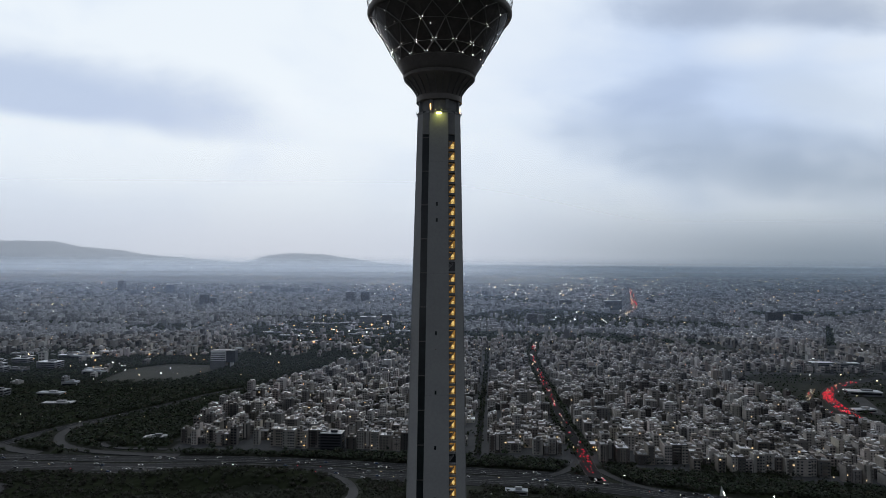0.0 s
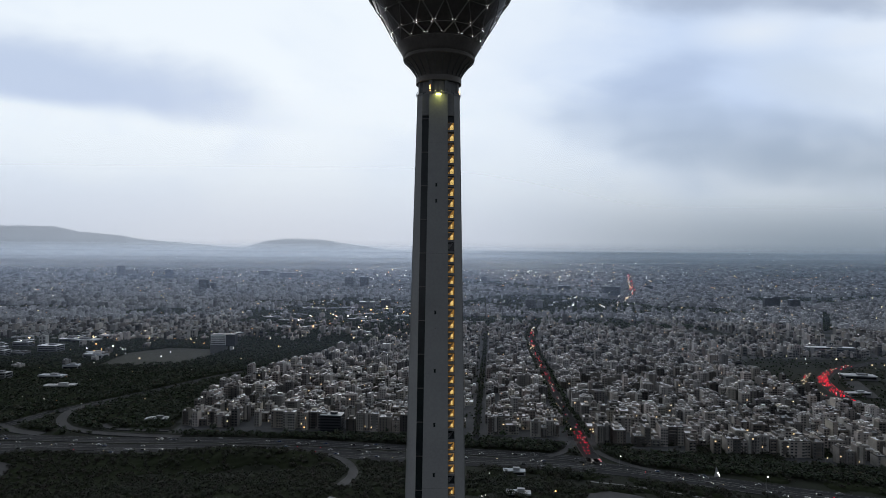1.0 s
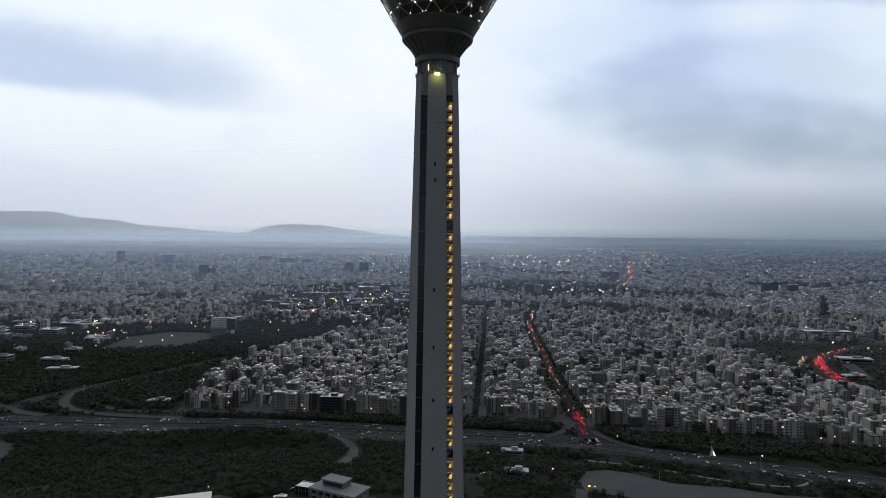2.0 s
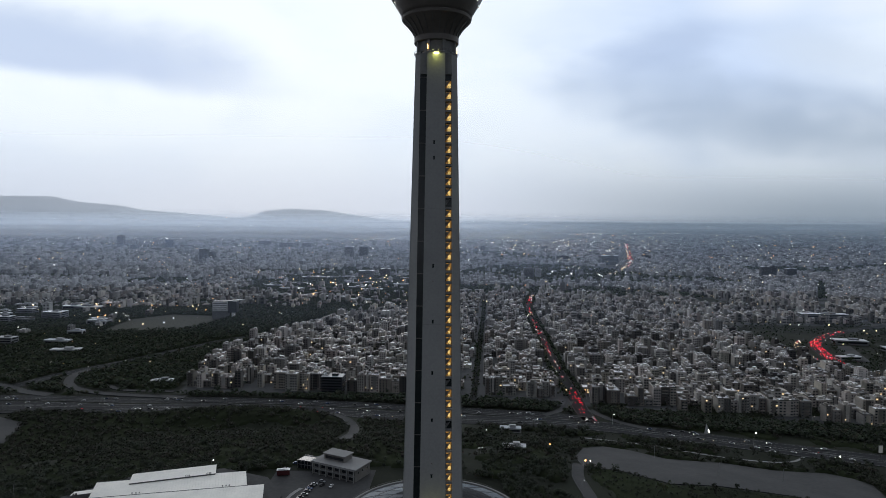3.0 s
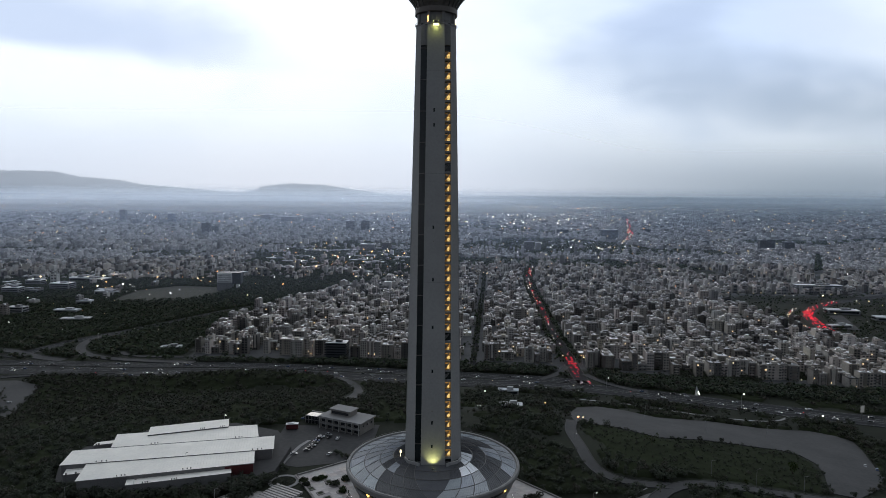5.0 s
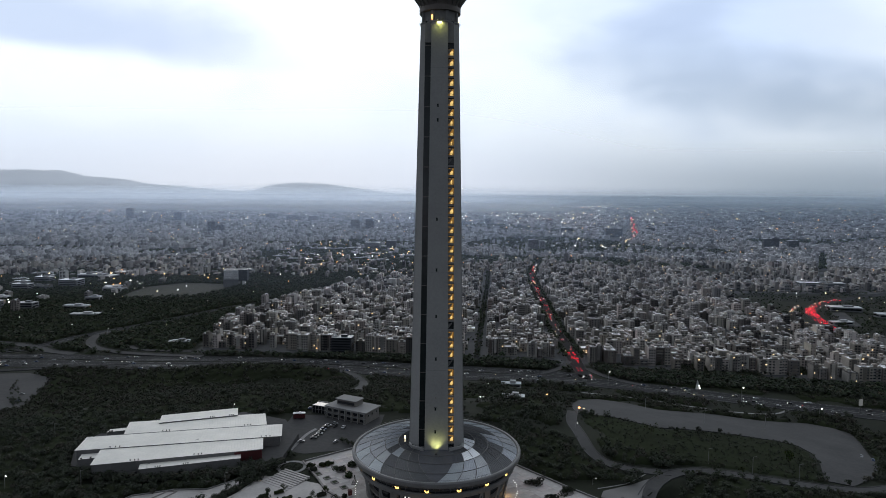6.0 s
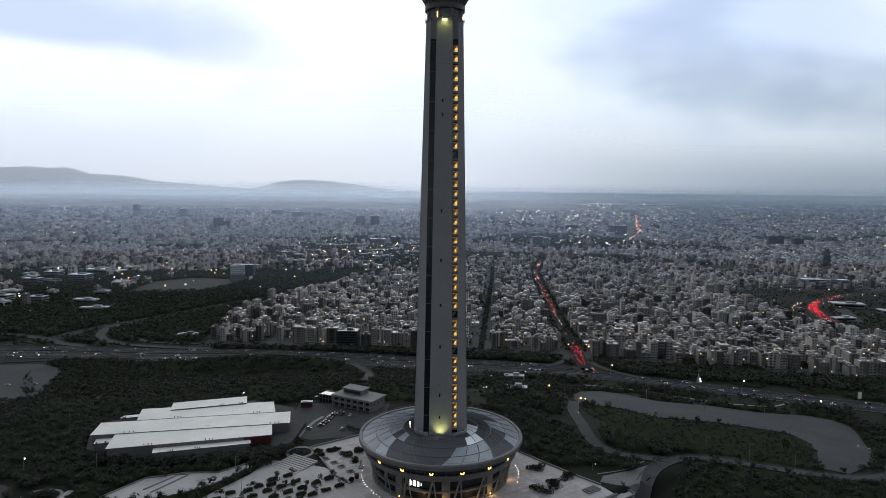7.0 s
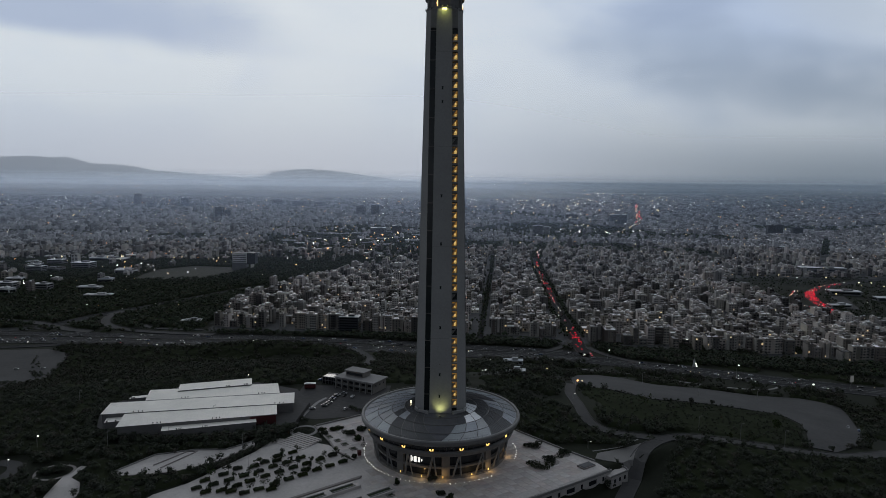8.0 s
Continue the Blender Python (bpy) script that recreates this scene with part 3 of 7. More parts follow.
ribbon("road", [(77.1, -83.1), (88, -52), (97, -36), (107, -18), (114, 0), (125.7, 17.2), (145, 30), (179.6, 25.2), (207.7, 21.9), (251.4, 26.2), (307, 59.3), (420, 120)], 7.5, ASPHALT_PALE, 0.3, label="pale service road along the slope")
ribbon("road", [(-125, 356), (-97, 341), (-80.7, 319.7), (-73.9, 277.7), (-73, 193.4)], 8, ASPHALT_PALE, 0.35, label="curved slip road on the hill slope")
ribbon("pavement", [(138.1, 276.4), (173, 267.7), (199.4, 255), (242.2, 228.8), (292.5, 221), (312, 226), (322, 240)], 2.6, KERB, 0.25, kerb=False, label="narrow concrete footpath through the strip park", category="footpath")
sheet("parking_lot", [(-600, 318), (-520, 325), (-440, 334), (-405, 316), (-394, 283), (-383, 250), (-368.1, 206.8), (-374.8, 183.3), (-417.6, 157.3), (-520, 150), (-640, 180)], ASPHALT_PALE, 0.3, 0.6, "grey asphalt lot beside the motorway", "parking lot")
sheet("parking_lot", [(-103, 110), (-104, 66), (-92, 46), (-80, 42), (-52, 50), (-40, 62), (-38, 112)], ASPHALT_PALE, 0.12, 0.5, "asphalt yard with parked cars by the visitor building", "parking lot")
sheet("open_field", [(-600, 815), (-468, 850), (-430, 930), (-436, 1010), (-557, 1030), (-610, 960)], mat("dry_field", (0.034, 0.036, 0.025), (0.025, 0.027, 0.018), 0.95, s1=0.02, s2=0.3), 0.5, 1.0, "dry open sports field", "field", cell=40)



def make_hills():
    """Far bare hills in the haze, as real slopes."""
    crest = [(-5500, 250), (-4600, 285), (-3900, 310), (-3515, 318), (-3070, 317), (-2851, 275), (-2541, 250), (-2365, 216), (-2056, 196), (-1835, 178), (-1570, 158), (-1480, 178), (-1392, 212), (-1215, 237), (-951, 229), (-686, 192), (-466, 160), (-246, 138), (300, 120)]
    s = Soup()
    rows = 14
    xs = axis_lines([(-5500, 300, 45)])
    for j in range(rows + 1):
        u = j / rows
        for x in xs:
            h = lerp_rows(crest, x) - 84
            wob = 1 + 0.05 * noise.noise(Vector((x * 0.006, u * 3, 0))) * (1 - abs(2 * u - 1)) * 3 + 0.035 * noise.noise(Vector((x * 0.012, u * 2, 2.0))) + 0.02 * noise.noise(Vector((x * 0.04, u * 2, 7.0)))
            s.v.append((x, 4330 + 420 * u, 95 + h * math.sin(u * math.pi * 0.5) * wob))
    w = len(xs)
    for j in range(rows):
        for i in range(w - 1):
            s.f.append((j * w + i, j * w + i + 1, (j + 1) * w + i + 1, (j + 1) * w + i)); s.m.append(0)
    m = mat("far_hill_scrub", (0.26, 0.26, 0.26), (0.16, 0.16, 0.165), 0.95, s1=0.006, s2=0.05, bump=0.3)
    ob = part("backdrop", s, m, None, "long low bare hills lost in grey haze", smooth=True)
    tagged(ob, category="hills", kind="structure")


make_hills()


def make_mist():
    """Thin sheets in place of haze between the quarters of the far town, leant to catch more sky light."""
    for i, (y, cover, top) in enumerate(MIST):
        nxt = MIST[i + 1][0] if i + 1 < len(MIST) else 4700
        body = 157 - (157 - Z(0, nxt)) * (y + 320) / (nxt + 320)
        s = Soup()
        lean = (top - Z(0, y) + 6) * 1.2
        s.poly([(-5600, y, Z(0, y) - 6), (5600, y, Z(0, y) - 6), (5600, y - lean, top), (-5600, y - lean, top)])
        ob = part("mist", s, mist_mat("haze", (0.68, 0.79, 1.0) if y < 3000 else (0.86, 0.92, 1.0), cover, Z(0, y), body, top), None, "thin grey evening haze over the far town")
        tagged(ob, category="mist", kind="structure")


make_mist()


# ---- the tower ----
SHAFT_ROWS = [(-6.0, 15.0), (20.0, 14.4), (60.0, 13.45), (100.0, 12.6), (139.0, 11.85), (180.0, 10.9), (215.0, 10.1), (237.0, 9.55)]


def half(z):
    return lerp_rows(SHAFT_ROWS, z)


def shaft_section(F):
    """Octagon with flat main faces, a deep groove beside the front and back faces, wider on the lift side."""
    p = 0.425 * F

    def quarter(g):
        return [(p, -F), (p, -0.76 * F), (p + g, -0.76 * F), (p + g, -(F - g)), (0.965 * F, -(p + 0.035 * F)), (0.965 * F, -p), (F, -p)]
    stair, lift = quarter(2.9), quarter(3.05)
    right = stair + [(x, -y) for x, y in reversed(stair)]
    left = [(-x, -y) for x, y in stair] + [(-x, y) for x, y in reversed(lift)]
    return right + left


def make_tower():
    tower = thing("tower", 0.6, 0, -6)
    zs = axis_lines([(-6, 237, 9.0)])
    s = Soup()
    rings = []
    for z in zs:
        rings.append([(x, y, z + 6) for x, y in shaft_section(half(z))])
    n = len(rings[0])
    for a, b in zip(rings, rings[1:]):
        for j in range(n):
            k = (j + 1) % n
            slot = j in (1, 11, 15, 25)
            s.poly([a[j], a[k], b[k], b[j]], 1 if slot else 0)
    s.poly(rings[-1], 0)
    part("shaft", s, [CONCRETE, SLOT_GLASS], tower, "tall tapering grey concrete shaft with dark grooves")
    # pour joints, thin proud lines on the front face
    for z in (62.0, 112.0, 165.0, 214.0):
        F = half(z)
        j = Soup()
        j.box(0, -F - 0.01, z + 6, 0.85 * F, 0.06, 0.12)
        part("pour_joint", j, CONCRETE_DARK, tower)
    # small service hatches on the front face
    hatch = Soup()
    hatch.box(0, 0, 0, 0.8, 0.3, 1.5)
    hatch.box(0, -0.1, 1.5, 1.1, 0.5, 0.15, bottom=True)
    hm = hatch.mesh("hatch", SLOT_GLASS)
    for z in (195.3, 188.2, 138.9, 113.3, 89.7, 67.8, 41.9, 30.0):
        o = part("hatch", hm, None, tower, "small dark service hatch")
        o.location = (-0.6, -half(z) - 0.05, z + 5.3)
    # lit stairs in the right-hand groove
    pane = Soup()
    pane.box(0, 0, 0.15, 2.3, 0.1, 3.3, bottom=True)
    # the brightest part of each lit window, its glow cut as an emissive patch
    glow_pane = Soup()
    glow_pane.poly([(-0.35, 0, 0.3), (0.95, 0, 0.3), (0.95, 0, 2.3), (0.6, 0, 2.75), (0.1, 0, 2.6), (-0.35, 0, 1.9)])
    flight = Soup()
    flight.box(0, 0, -0.9, 2.5, 1.6, 0.9, bottom=True)
    flight.beam((-1.15, -0.35, 0.9), (0.5, -0.35, 3.5), 0.22)
    flight.beam((-1.15, -0.55, 1.7), (-0.1, -0.55, 3.5), 0.07)
    flight.poly([(-1.2, -0.3, 1.2), (-0.1, -0.3, 3.1), (-1.2, -0.3, 3.1)])
    rail_ = Soup()
    for zz in (0.55, 1.0):
        rail_.beam((-1.15, 0, zz), (1.15, 0, zz), 0.05)
    for xx in (-0.7, 0.0, 0.7):
        rail_.beam((xx, 0, 0.0), (xx, 0, 1.0), 0.04)
    pm, lm_, fm, mm = pane.mesh("stair_window", STAIR_GLOW), glow_pane.mesh("stair_lamp", STAIR_GLOW_PATCH), flight.mesh("stair_flight", CONCRETE_DARK), rail_.mesh("stair_rail", STEEL_DARK)
    k = 0
    z = 24.0
    while z < 222:
        F = half(z)
        x = 0.425 * F + 1.45
        o = part("stair_flight", fm, None, tower, "raking concrete stair flight"); o.location, o.scale = (x, -0.76 * F - 0.9, z + 6), (1.1, 1.25, 1)
        if k not in (8, 12, 29):
            o = part("stair_window", pm, None, tower, "amber lit stair well"); o.location, o.scale = (x, -0.76 * F - 0.12, z + 6), (1.12, 1, 1)
            o = part("stair_lamp", lm_, None, tower, "brighter yellow lamp glow on the stair wall"); o.location, o.scale = (x, -0.76 * F - 0.2, z + 6), ((1.0, 0.75, 0.9, 0.6)[k % 4] if z < 195 else 1.15, 1, (0.9, 0.75, 0.55)[k % 3] if z < 195 else 0.9)
            o = part("stair_rail", mm, None, tower); o.location = (x, -0.76 * F - 1.2, z + 6)
        z += 4.9; k += 1
    # solid heads of the two grooves under the ledge
    for sx in (-1, 1):
        cap = Soup()
        F = half(231)
        cap.box(sx * (0.425 * F + (1.42 if sx > 0 else 1.5)), -0.80 * F, 232.5, 2.85 if sx > 0 else 3.0, 0.20 * F, 9.4, bottom=True)
        part("groove_head", cap, CONCRETE_DARK, tower, "solid concrete head of the groove")
    # dark lift guide rails and cross bars in the left-hand groove
    bar = Soup(); bar.box(0, 0, 0, 2.95, 0.3, 0.35, bottom=True)
    bm_ = bar.mesh("groove_bar", STEEL_DARK)
    for i in range(14):
        z = 30 + 15 * i; F = half(z)
        o = part("groove_bar", bm_, None, tower); o.location = (-0.425 * F - 1.52, -0.78 * F, z + 6)
    # ledge with railing under the pod
    led = Soup()
    led.lathe([(8.6, 242.0), (10.6, 242.0), (10.6, 242.7), (8.6, 242.7)], 8, a0=radians(22.5), a1=radians(382.5))
    part("ledge", led, CONCRETE_DARK, tower, "narrow service ledge under the head")
    rl = Soup()
    for j in range(32):
        a = math.tau * j / 32
        rl.beam((10.3 * math.sin(a), -10.3 * math.cos(a), 242.7), (10.3 * math.sin(a), -10.3 * math.cos(a), 243.9), 0.05)
        b = math.tau * (j + 1) / 32
        for zz in (243.3, 243.9):
            rl.beam((10.3 * math.sin(a), -10.3 * math.cos(a), zz), (10.3 * math.sin(b), -10.3 * math.cos(b), zz), 0.04)
    part("ledge_railing", rl, STEEL_DARK, tower)
    nk = Soup()
    nk.lathe([(8.7, 242.7), (8.7, 248.5)], 16)
    part("neck", nk, CONCRETE_DARK, tower, "dark concrete neck under the head")
    bt = Soup()
    bt.box(0, -9.0, 242.7, 1.6, 1.2, 6.2)
    btm = bt.mesh("buttress", CONCRETE_DARK)
    for j in range(8):
        o = part("buttress", btm, None, tower); o.rotation_euler = (0, 0, math.tau * (j + 0.5) / 8)
    # stepped collar and flare
    fl = Soup()
    fl.lathe([(8.7, 248.0), (10.4, 248.2), (10.4, 250.6), (9.6, 250.8), (10.0, 252.0), (11.1, 253.8), (13.0, 256.2), (15.0, 258.0), (16.2, 258.8), (16.5, 259.9), (15.8, 260.4)], 64)
    part("flare", fl, POD_BAND, tower, "dark flaring underside of the head", smooth=False)
    rb = Soup()
    q = [(10.0, 251.0), (10.5, 252.2), (11.6, 254.0), (13.5, 256.4), (15.5, 258.2)]
    for (r0, z0), (r1, z1) in zip(q, q[1:]):
        k = len(rb.v)
        rb.v += [(-0.16, -r0 - 0.25, z0), (0.16, -r0 - 0.25, z0), (0.16, -r1 - 0.25, z1), (-0.16, -r1 - 0.25, z1), (-0.16, -r0 + 0.3, z0), (0.16, -r0 + 0.3, z0), (0.16, -r1 + 0.3, z1), (-0.16, -r1 + 0.3, z1)]
        rb.f += [(k, k + 1, k + 2, k + 3), (k + 1, k + 5, k + 6, k + 2), (k + 4, k, k + 3, k + 7)]
        rb.m += [0, 0, 0]
    rbm = rb.mesh("rib", STEEL_DARK)
    for j in range(24):
        o = part("rib", rbm, None, tower); o.rotation_euler = (0, 0, math.tau * (j + 0.5) / 24)
    bd = Soup()
    bd.lathe([(15.8, 260.4), (16.6, 261.2), (18.9, 265.0), (19.3, 265.6), (18.9, 265.9)], 64)
    part("pod_band", bd, POD_BAND, tower, "plain dark cladding band round the head")
    gl = Soup()
    gl.lathe([(18.8, 265.8), (25.0, 276.6), (31.2, 286.8), (31.6, 287.4)], 64)
    part("pod_glazing", gl, POD_GLASS, tower, "dark glazed cone of the observation head")
    # diagrid with node lamps
    NB = 16
    rows = [(19.5, 266.0), (21.9, 270.2), (26.7, 278.2), (30.0, 283.6), (32.0, 287.0)]

    def node(i, a, out=0.0, up=0.0):
        r, z = rows[i]
        a = math.tau * (a + (-0.25 if i % 2 else 0.25)) / NB
        return ((r + out) * math.sin(a), -(r + out) * math.cos(a), z + up)
    for i in range(4):
        for p, q in ((node(i, 0), node(i + 1, 0)), (node(i, 0), node(i + 1, 1 if i % 2 == 0 else -1))):
            b_ = Soup(); b_.beam(p, q, 0.24)
            bm1 = b_.mesh("lattice_bar", LATTICE)
            for j in range(NB):
                o = part("lattice_bar", bm1, None, tower, "dark steel lattice bar"); o.rotation_euler = (0, 0, math.tau * j / NB)
    for i in (1, 2):
        b_ = Soup(); b_.beam(node(i, 0), node(i, 1), 0.16)
        bm1 = b_.mesh("lattice_ring", LATTICE)
        for j in range(NB):
            o = part("lattice_ring", bm1, None, tower); o.rotation_euler = (0, 0, math.tau * j / NB)
    lamp = Soup(); lamp.beam((0, 0, -0.24), (0, 0, 0.24), 0.065, n=4)
    lm = lamp.mesh("node_lamp", WHITE_GLOW)
    rnd = random.Random(4)
    for j in range(NB):
        for i, offs in ((0, ((-0.11, 0.5), (0.11, 0.5))), (1, ((-0.1, -0.5), (0.1, -0.5), (-0.08, 0.6), (0.09, 0.6))), (2, ((-0.06, 0.4), (0.07, 0.4), (0.0, -0.7))), (3, ((-0.05, 0.2), (0.06, 0.5)))):
            for da, up in offs:
                if rnd.random() < 0.82:
                    o = part("node_lamp", lm, None, tower, "small white lattice lamp")
                    o.location = node(i, j + da, 0.22, up)
                    k = rnd.uniform(0.45, 1.15); o.scale = (k, k, k)
                    o.rotation_euler = (0, (0.5 if da > 0 else -0.5) * (1 if up > 0 else -1), 0)
    for j in range(NB):
        if rnd.random() < 0.5:
            o = part("node_lamp", lm, None, tower, "small white lattice lamp")
            o.location = node(2, j + rnd.uniform(0.3, 0.7), -0.2, rnd.uniform(-4.5, 1.5)); o.scale = (0.5, 0.5, 0.3)
    # rounded rim and deck railing
    rm = Soup()
    rm.lathe([(31.6, 286.6), (32.5, 287.0), (33.0, 288.0), (33.0, 289.2), (32.5, 290.0), (31.2, 290.2), (28.0, 290.2)], 96)
    part("rim", rm, POD_BAND, tower, "rounded dark rim of the observation deck", smooth=True)
    dr = Soup()
    for j in range(120):
        a, b = math.tau * j / 120, math.tau * (j + 1) / 120
        p0 = (32.4 * math.sin(a), -32.4 * math.cos(a), 290.0); p1 = (33.3 * math.sin(a), -33.3 * math.cos(a), 294.4)
        dr.beam(p0, p1, 0.09, n=3)
        for f in (0.5, 1.0):
            r = 32.4 + 0.9 * f
            zz = 290.0 + 4.4 * f
            dr.beam((r * math.sin(a), -r * math.cos(a), zz), (r * math.sin(b), -r * math.cos(b), zz), 0.07, n=3)
    part("deck_railing", dr, RAIL, tower, "thin pale safety railing round the deck")
    up = Soup()
    up.lathe([(28.4, 290.2), (28.4, 296.5), (24.0, 300.0), (12.0, 304.0), (0.05, 304.0)], 48)
    part("upper_storey", up, POD_GLASS, tower, "dark set-back upper storey")
    # flood lamps: under the ledge and at the foot
    fx = Soup()
    for dx in (-1.3, 0.0, 1.3):
        fx.box(dx, -11.0, 242.75, 0.7, 0.5, 0.6)
    part("flood_lamp", fx, STEEL_DARK, tower)
    fl2 = Soup()
    for dx in (-1.3, 1.3):
        fl2.ball((dx, -11.1, 243.0), 0.26)
    fl2.box(0, -10.75, 241.2, 2.3, 0.25, 0.8, bottom=True)
    part("flood_lens", fl2, GREEN_FLOOD, tower, "yellow-green flood lamp lens")
    wl_ = Soup()
    for a in (-0.42, 1.62):
        wl_.box(9.5 * math.sin(a), -9.8 * math.cos(a), 243.4, 0.3, 0.3, 2.6)
    part("wall_lamp", wl_, ORANGE, tower, "warm upright wall lamp")
    ft = Soup()
    ft.box(0, -19.6, 26.4, 1.2, 0.6, 0.7)
    part("foot_flood", ft, STEEL_DARK, tower)
    # unlit red beacons on short arms
    bc = Soup()
    bc.beam((0, 0, 0), (0, -0.9, 0), 0.08); bc.ball((0, -1.0, 0.1), 0.22)
    bcm = bc.mesh("beacon", RED_PAINT)
    for z in (132.0, 48.0):
        F = half(z)
        for x, y, a in ((0, -F, 0), (F, 0, math.pi / 2), (-F, 0, -math.pi / 2)):
            o = part("beacon", bcm, None, tower, "small red warning beacon on an arm"); o.location, o.rotation_euler = (x - (0.6 if not a else 0), y, z + 6), (0, 0, a)
    tagged(tower, "tall grey concrete telecom tower with dark lattice head", "tower")


make_tower()


def spot(name, place, aim, watts, color, degrees, size=0.5):
    d = bpy.data.lights.new(name, "SPOT")
    d.energy, d.color, d.spot_size, d.spot_blend, d.shadow_soft_size = watts, color, radians(degrees), 0.9, size
    o = new(name, d)
    o.matrix_world = look(place, aim)
    return o


spot("ledge_spot", (0.6, -10.9, 236.2), (0.6, -9.4, 233.4), FLOOD_TOP, (0.92, 0.95, 0.20), 150, 0.9)
spot("foot_spot", (0.6, -17.6, 21.4), (0.6, -13.8, 25.5), FLOOD_FOOT, (0.95, 0.95, 0.35), 110)


# ---- the round lobby at its foot ----
def make_lobby():
    lob = thing("lobby_building", 0.6, 0, -6)
    top, R = 22.4, 44.3
    rf = Soup()
    rf.lathe([(11.5, 27.3), (R - 1.0, 22.0)], 96)
    base = part("roof", rf, ROOF_DARK, lob, "shallow conical metal roof")
    ribs = Soup()
    NS = 28
    rings = [13.5, 20.5, 27.5, 35.5, 43.0]

    def rz(r):
        return 27.3 + (22.0 - 27.3) * (r - 11.5) / (R - 12.5)

    def swirl(r, side):
        """The panels lean away from the front axis towards the shaft."""
        return side * 0.62 * (1 - (r - 11.5) / (R - 12.5))

    def at(r, a, up):
        return (r * math.sin(a), -r * math.cos(a), rz(r) + up)
    for j in range(NS + 1):
        a = math.tau * (j - NS / 2) / NS
        side = 1 if a > 1e-6 else -1
        cuts = [13.5 + 29.5 * u / 8 for u in range(9)]
        for r0, r1 in zip(cuts, cuts[1:]):
            if abs(a + swirl(r0, side)) < 3.3:
                ribs.beam(at(r0, a + swirl(r0, side), 0.22), at(r1, a + swirl(r1, side), 0.22), 0.15)
    for r in rings:
        n = 84
        for j in range(n):
            a, b = math.tau * j / n, math.tau * (j + 1) / n
            ribs.beam((r * math.sin(a), -r * math.cos(a), rz(r) + 0.2), (r * math.sin(b), -r * math.cos(b), rz(r) + 0.2), 0.14)
    part("roof_rib", ribs, STEEL_DARK, base)
    for i, (r0, r1) in enumerate(zip(rings, rings[1:])):
        me = {}
        for key, material in (("l", ROOF_LIGHT), ("d", ROOF_DARK), ("w", ROOF_GLINT)):
            for side in (-1, 1):
                s = Soup()
                h = math.pi / NS - 0.006
                cuts = []
                for u in range(8):
                    m_ = -h + 2 * h * u / 7
                    cuts += [(m_ - 0.0025, 0.0), (m_, 0.13), (m_ + 0.0025, 0.0)]
                for r in (r0 + 0.2, r1 - 0.2):
                    for a, up in cuts:
                        s.v.append(at(r, a + swirl(r, side), 0.14 + up))
                nc = len(cuts)
                for u in range(nc - 1):
                    s.f.append((u + 1, u, nc + u, nc + u + 1)); s.m.append(0)
                me[key, side] = s.mesh("roof_panel", material)
        for j in range(NS):
            a = math.tau * (j + 0.5 - NS / 2) / NS
            side = 1 if a > 0 else -1
            deg = math.degrees(a)
            if abs(a + swirl(r0, side)) + math.pi / NS > math.pi:
                continue
            # the w panels paint the sky's glint beside the shaft
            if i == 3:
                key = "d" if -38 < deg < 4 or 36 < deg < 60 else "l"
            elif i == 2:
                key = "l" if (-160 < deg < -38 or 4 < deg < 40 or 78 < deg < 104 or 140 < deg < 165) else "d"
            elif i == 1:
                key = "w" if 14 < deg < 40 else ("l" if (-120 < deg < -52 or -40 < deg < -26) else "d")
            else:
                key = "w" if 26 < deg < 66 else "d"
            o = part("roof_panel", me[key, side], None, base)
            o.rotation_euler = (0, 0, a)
    # rim, window ring, lower band
    rm = Soup()
    rm.lathe([(R - 1.2, 22.0), (R - 0.9, 22.9), (R, 23.0), (R + 0.5, 22.4), (R + 0.5, 21.0), (R + 0.1, 20.2), (R - 1.4, 19.8)], 96)
    part("rim", rm, RIM, lob, "pale curved metal rim of the roof", smooth=False)
    rr = Soup()
    for j in range(120):
        a, b = math.tau * j / 120, math.tau * (j + 1) / 120
        r = R - 0.4
        rr.beam((r * math.sin(a), -r * math.cos(a), 22.9), (r * math.sin(a), -r * math.cos(a), 23.9), 0.05, n=3)
        rr.beam((r * math.sin(a), -r * math.cos(a), 23.9), (r * math.sin(b), -r * math.cos(b), 23.9), 0.05, n=3)
    part("rim_railing", rr, STEEL_DARK, lob)
    wr = Soup()
    wr.lathe([(R - 1.6, 19.8), (R - 3.3, 16.4)], 96)
    part("window_ring", wr, WINDOW, lob, "continuous dark sloping window band")
    mul = Soup()
    mul.box(0, 0, 0, 0.14, 0.2, 3.6)
    mu = mul.mesh("mullion", RIM)
    for j in range(72):
        a = math.tau * j / 72
        o = part("mullion", mu, None, lob); r = R - 3.35
        o.location, o.rotation_euler = (r * math.sin(a), -r * math.cos(a), 16.5), (radians(26), 0, a)
    lb = Soup()
    lb.lathe([(R - 3.5, 16.5), (R - 2.5, 16.4), (R - 2.3, 15.6), (R - 3.3, 13.4), (R - 4.6, 13.2), (R - 9.5, 13.2)], 96)
    part("lower_band", lb, RIM, lob, "pale lower fascia ring")
    st = Soup()
    st.box(0, 0, 0, 0.22, 0.25, 1.5)
    stm = st.mesh("vent_slot", STEEL_DARK)
    for j in range(60):
        a = math.tau * j / 60; r = R - 2.75
        o = part("vent_slot", stm, None, lob); o.location, o.rotation_euler = (r * math.sin(a), -r * math.cos(a), 14.1), (radians(-20), 0, a)
    core = Soup()
    core.lathe([(R - 9.5, 0.0), (R - 9.5, 13.2)], 72)
    part("glazed_wall", core, WINDOW, lob, "dark glazed ground storey walls")
    fb = Soup()
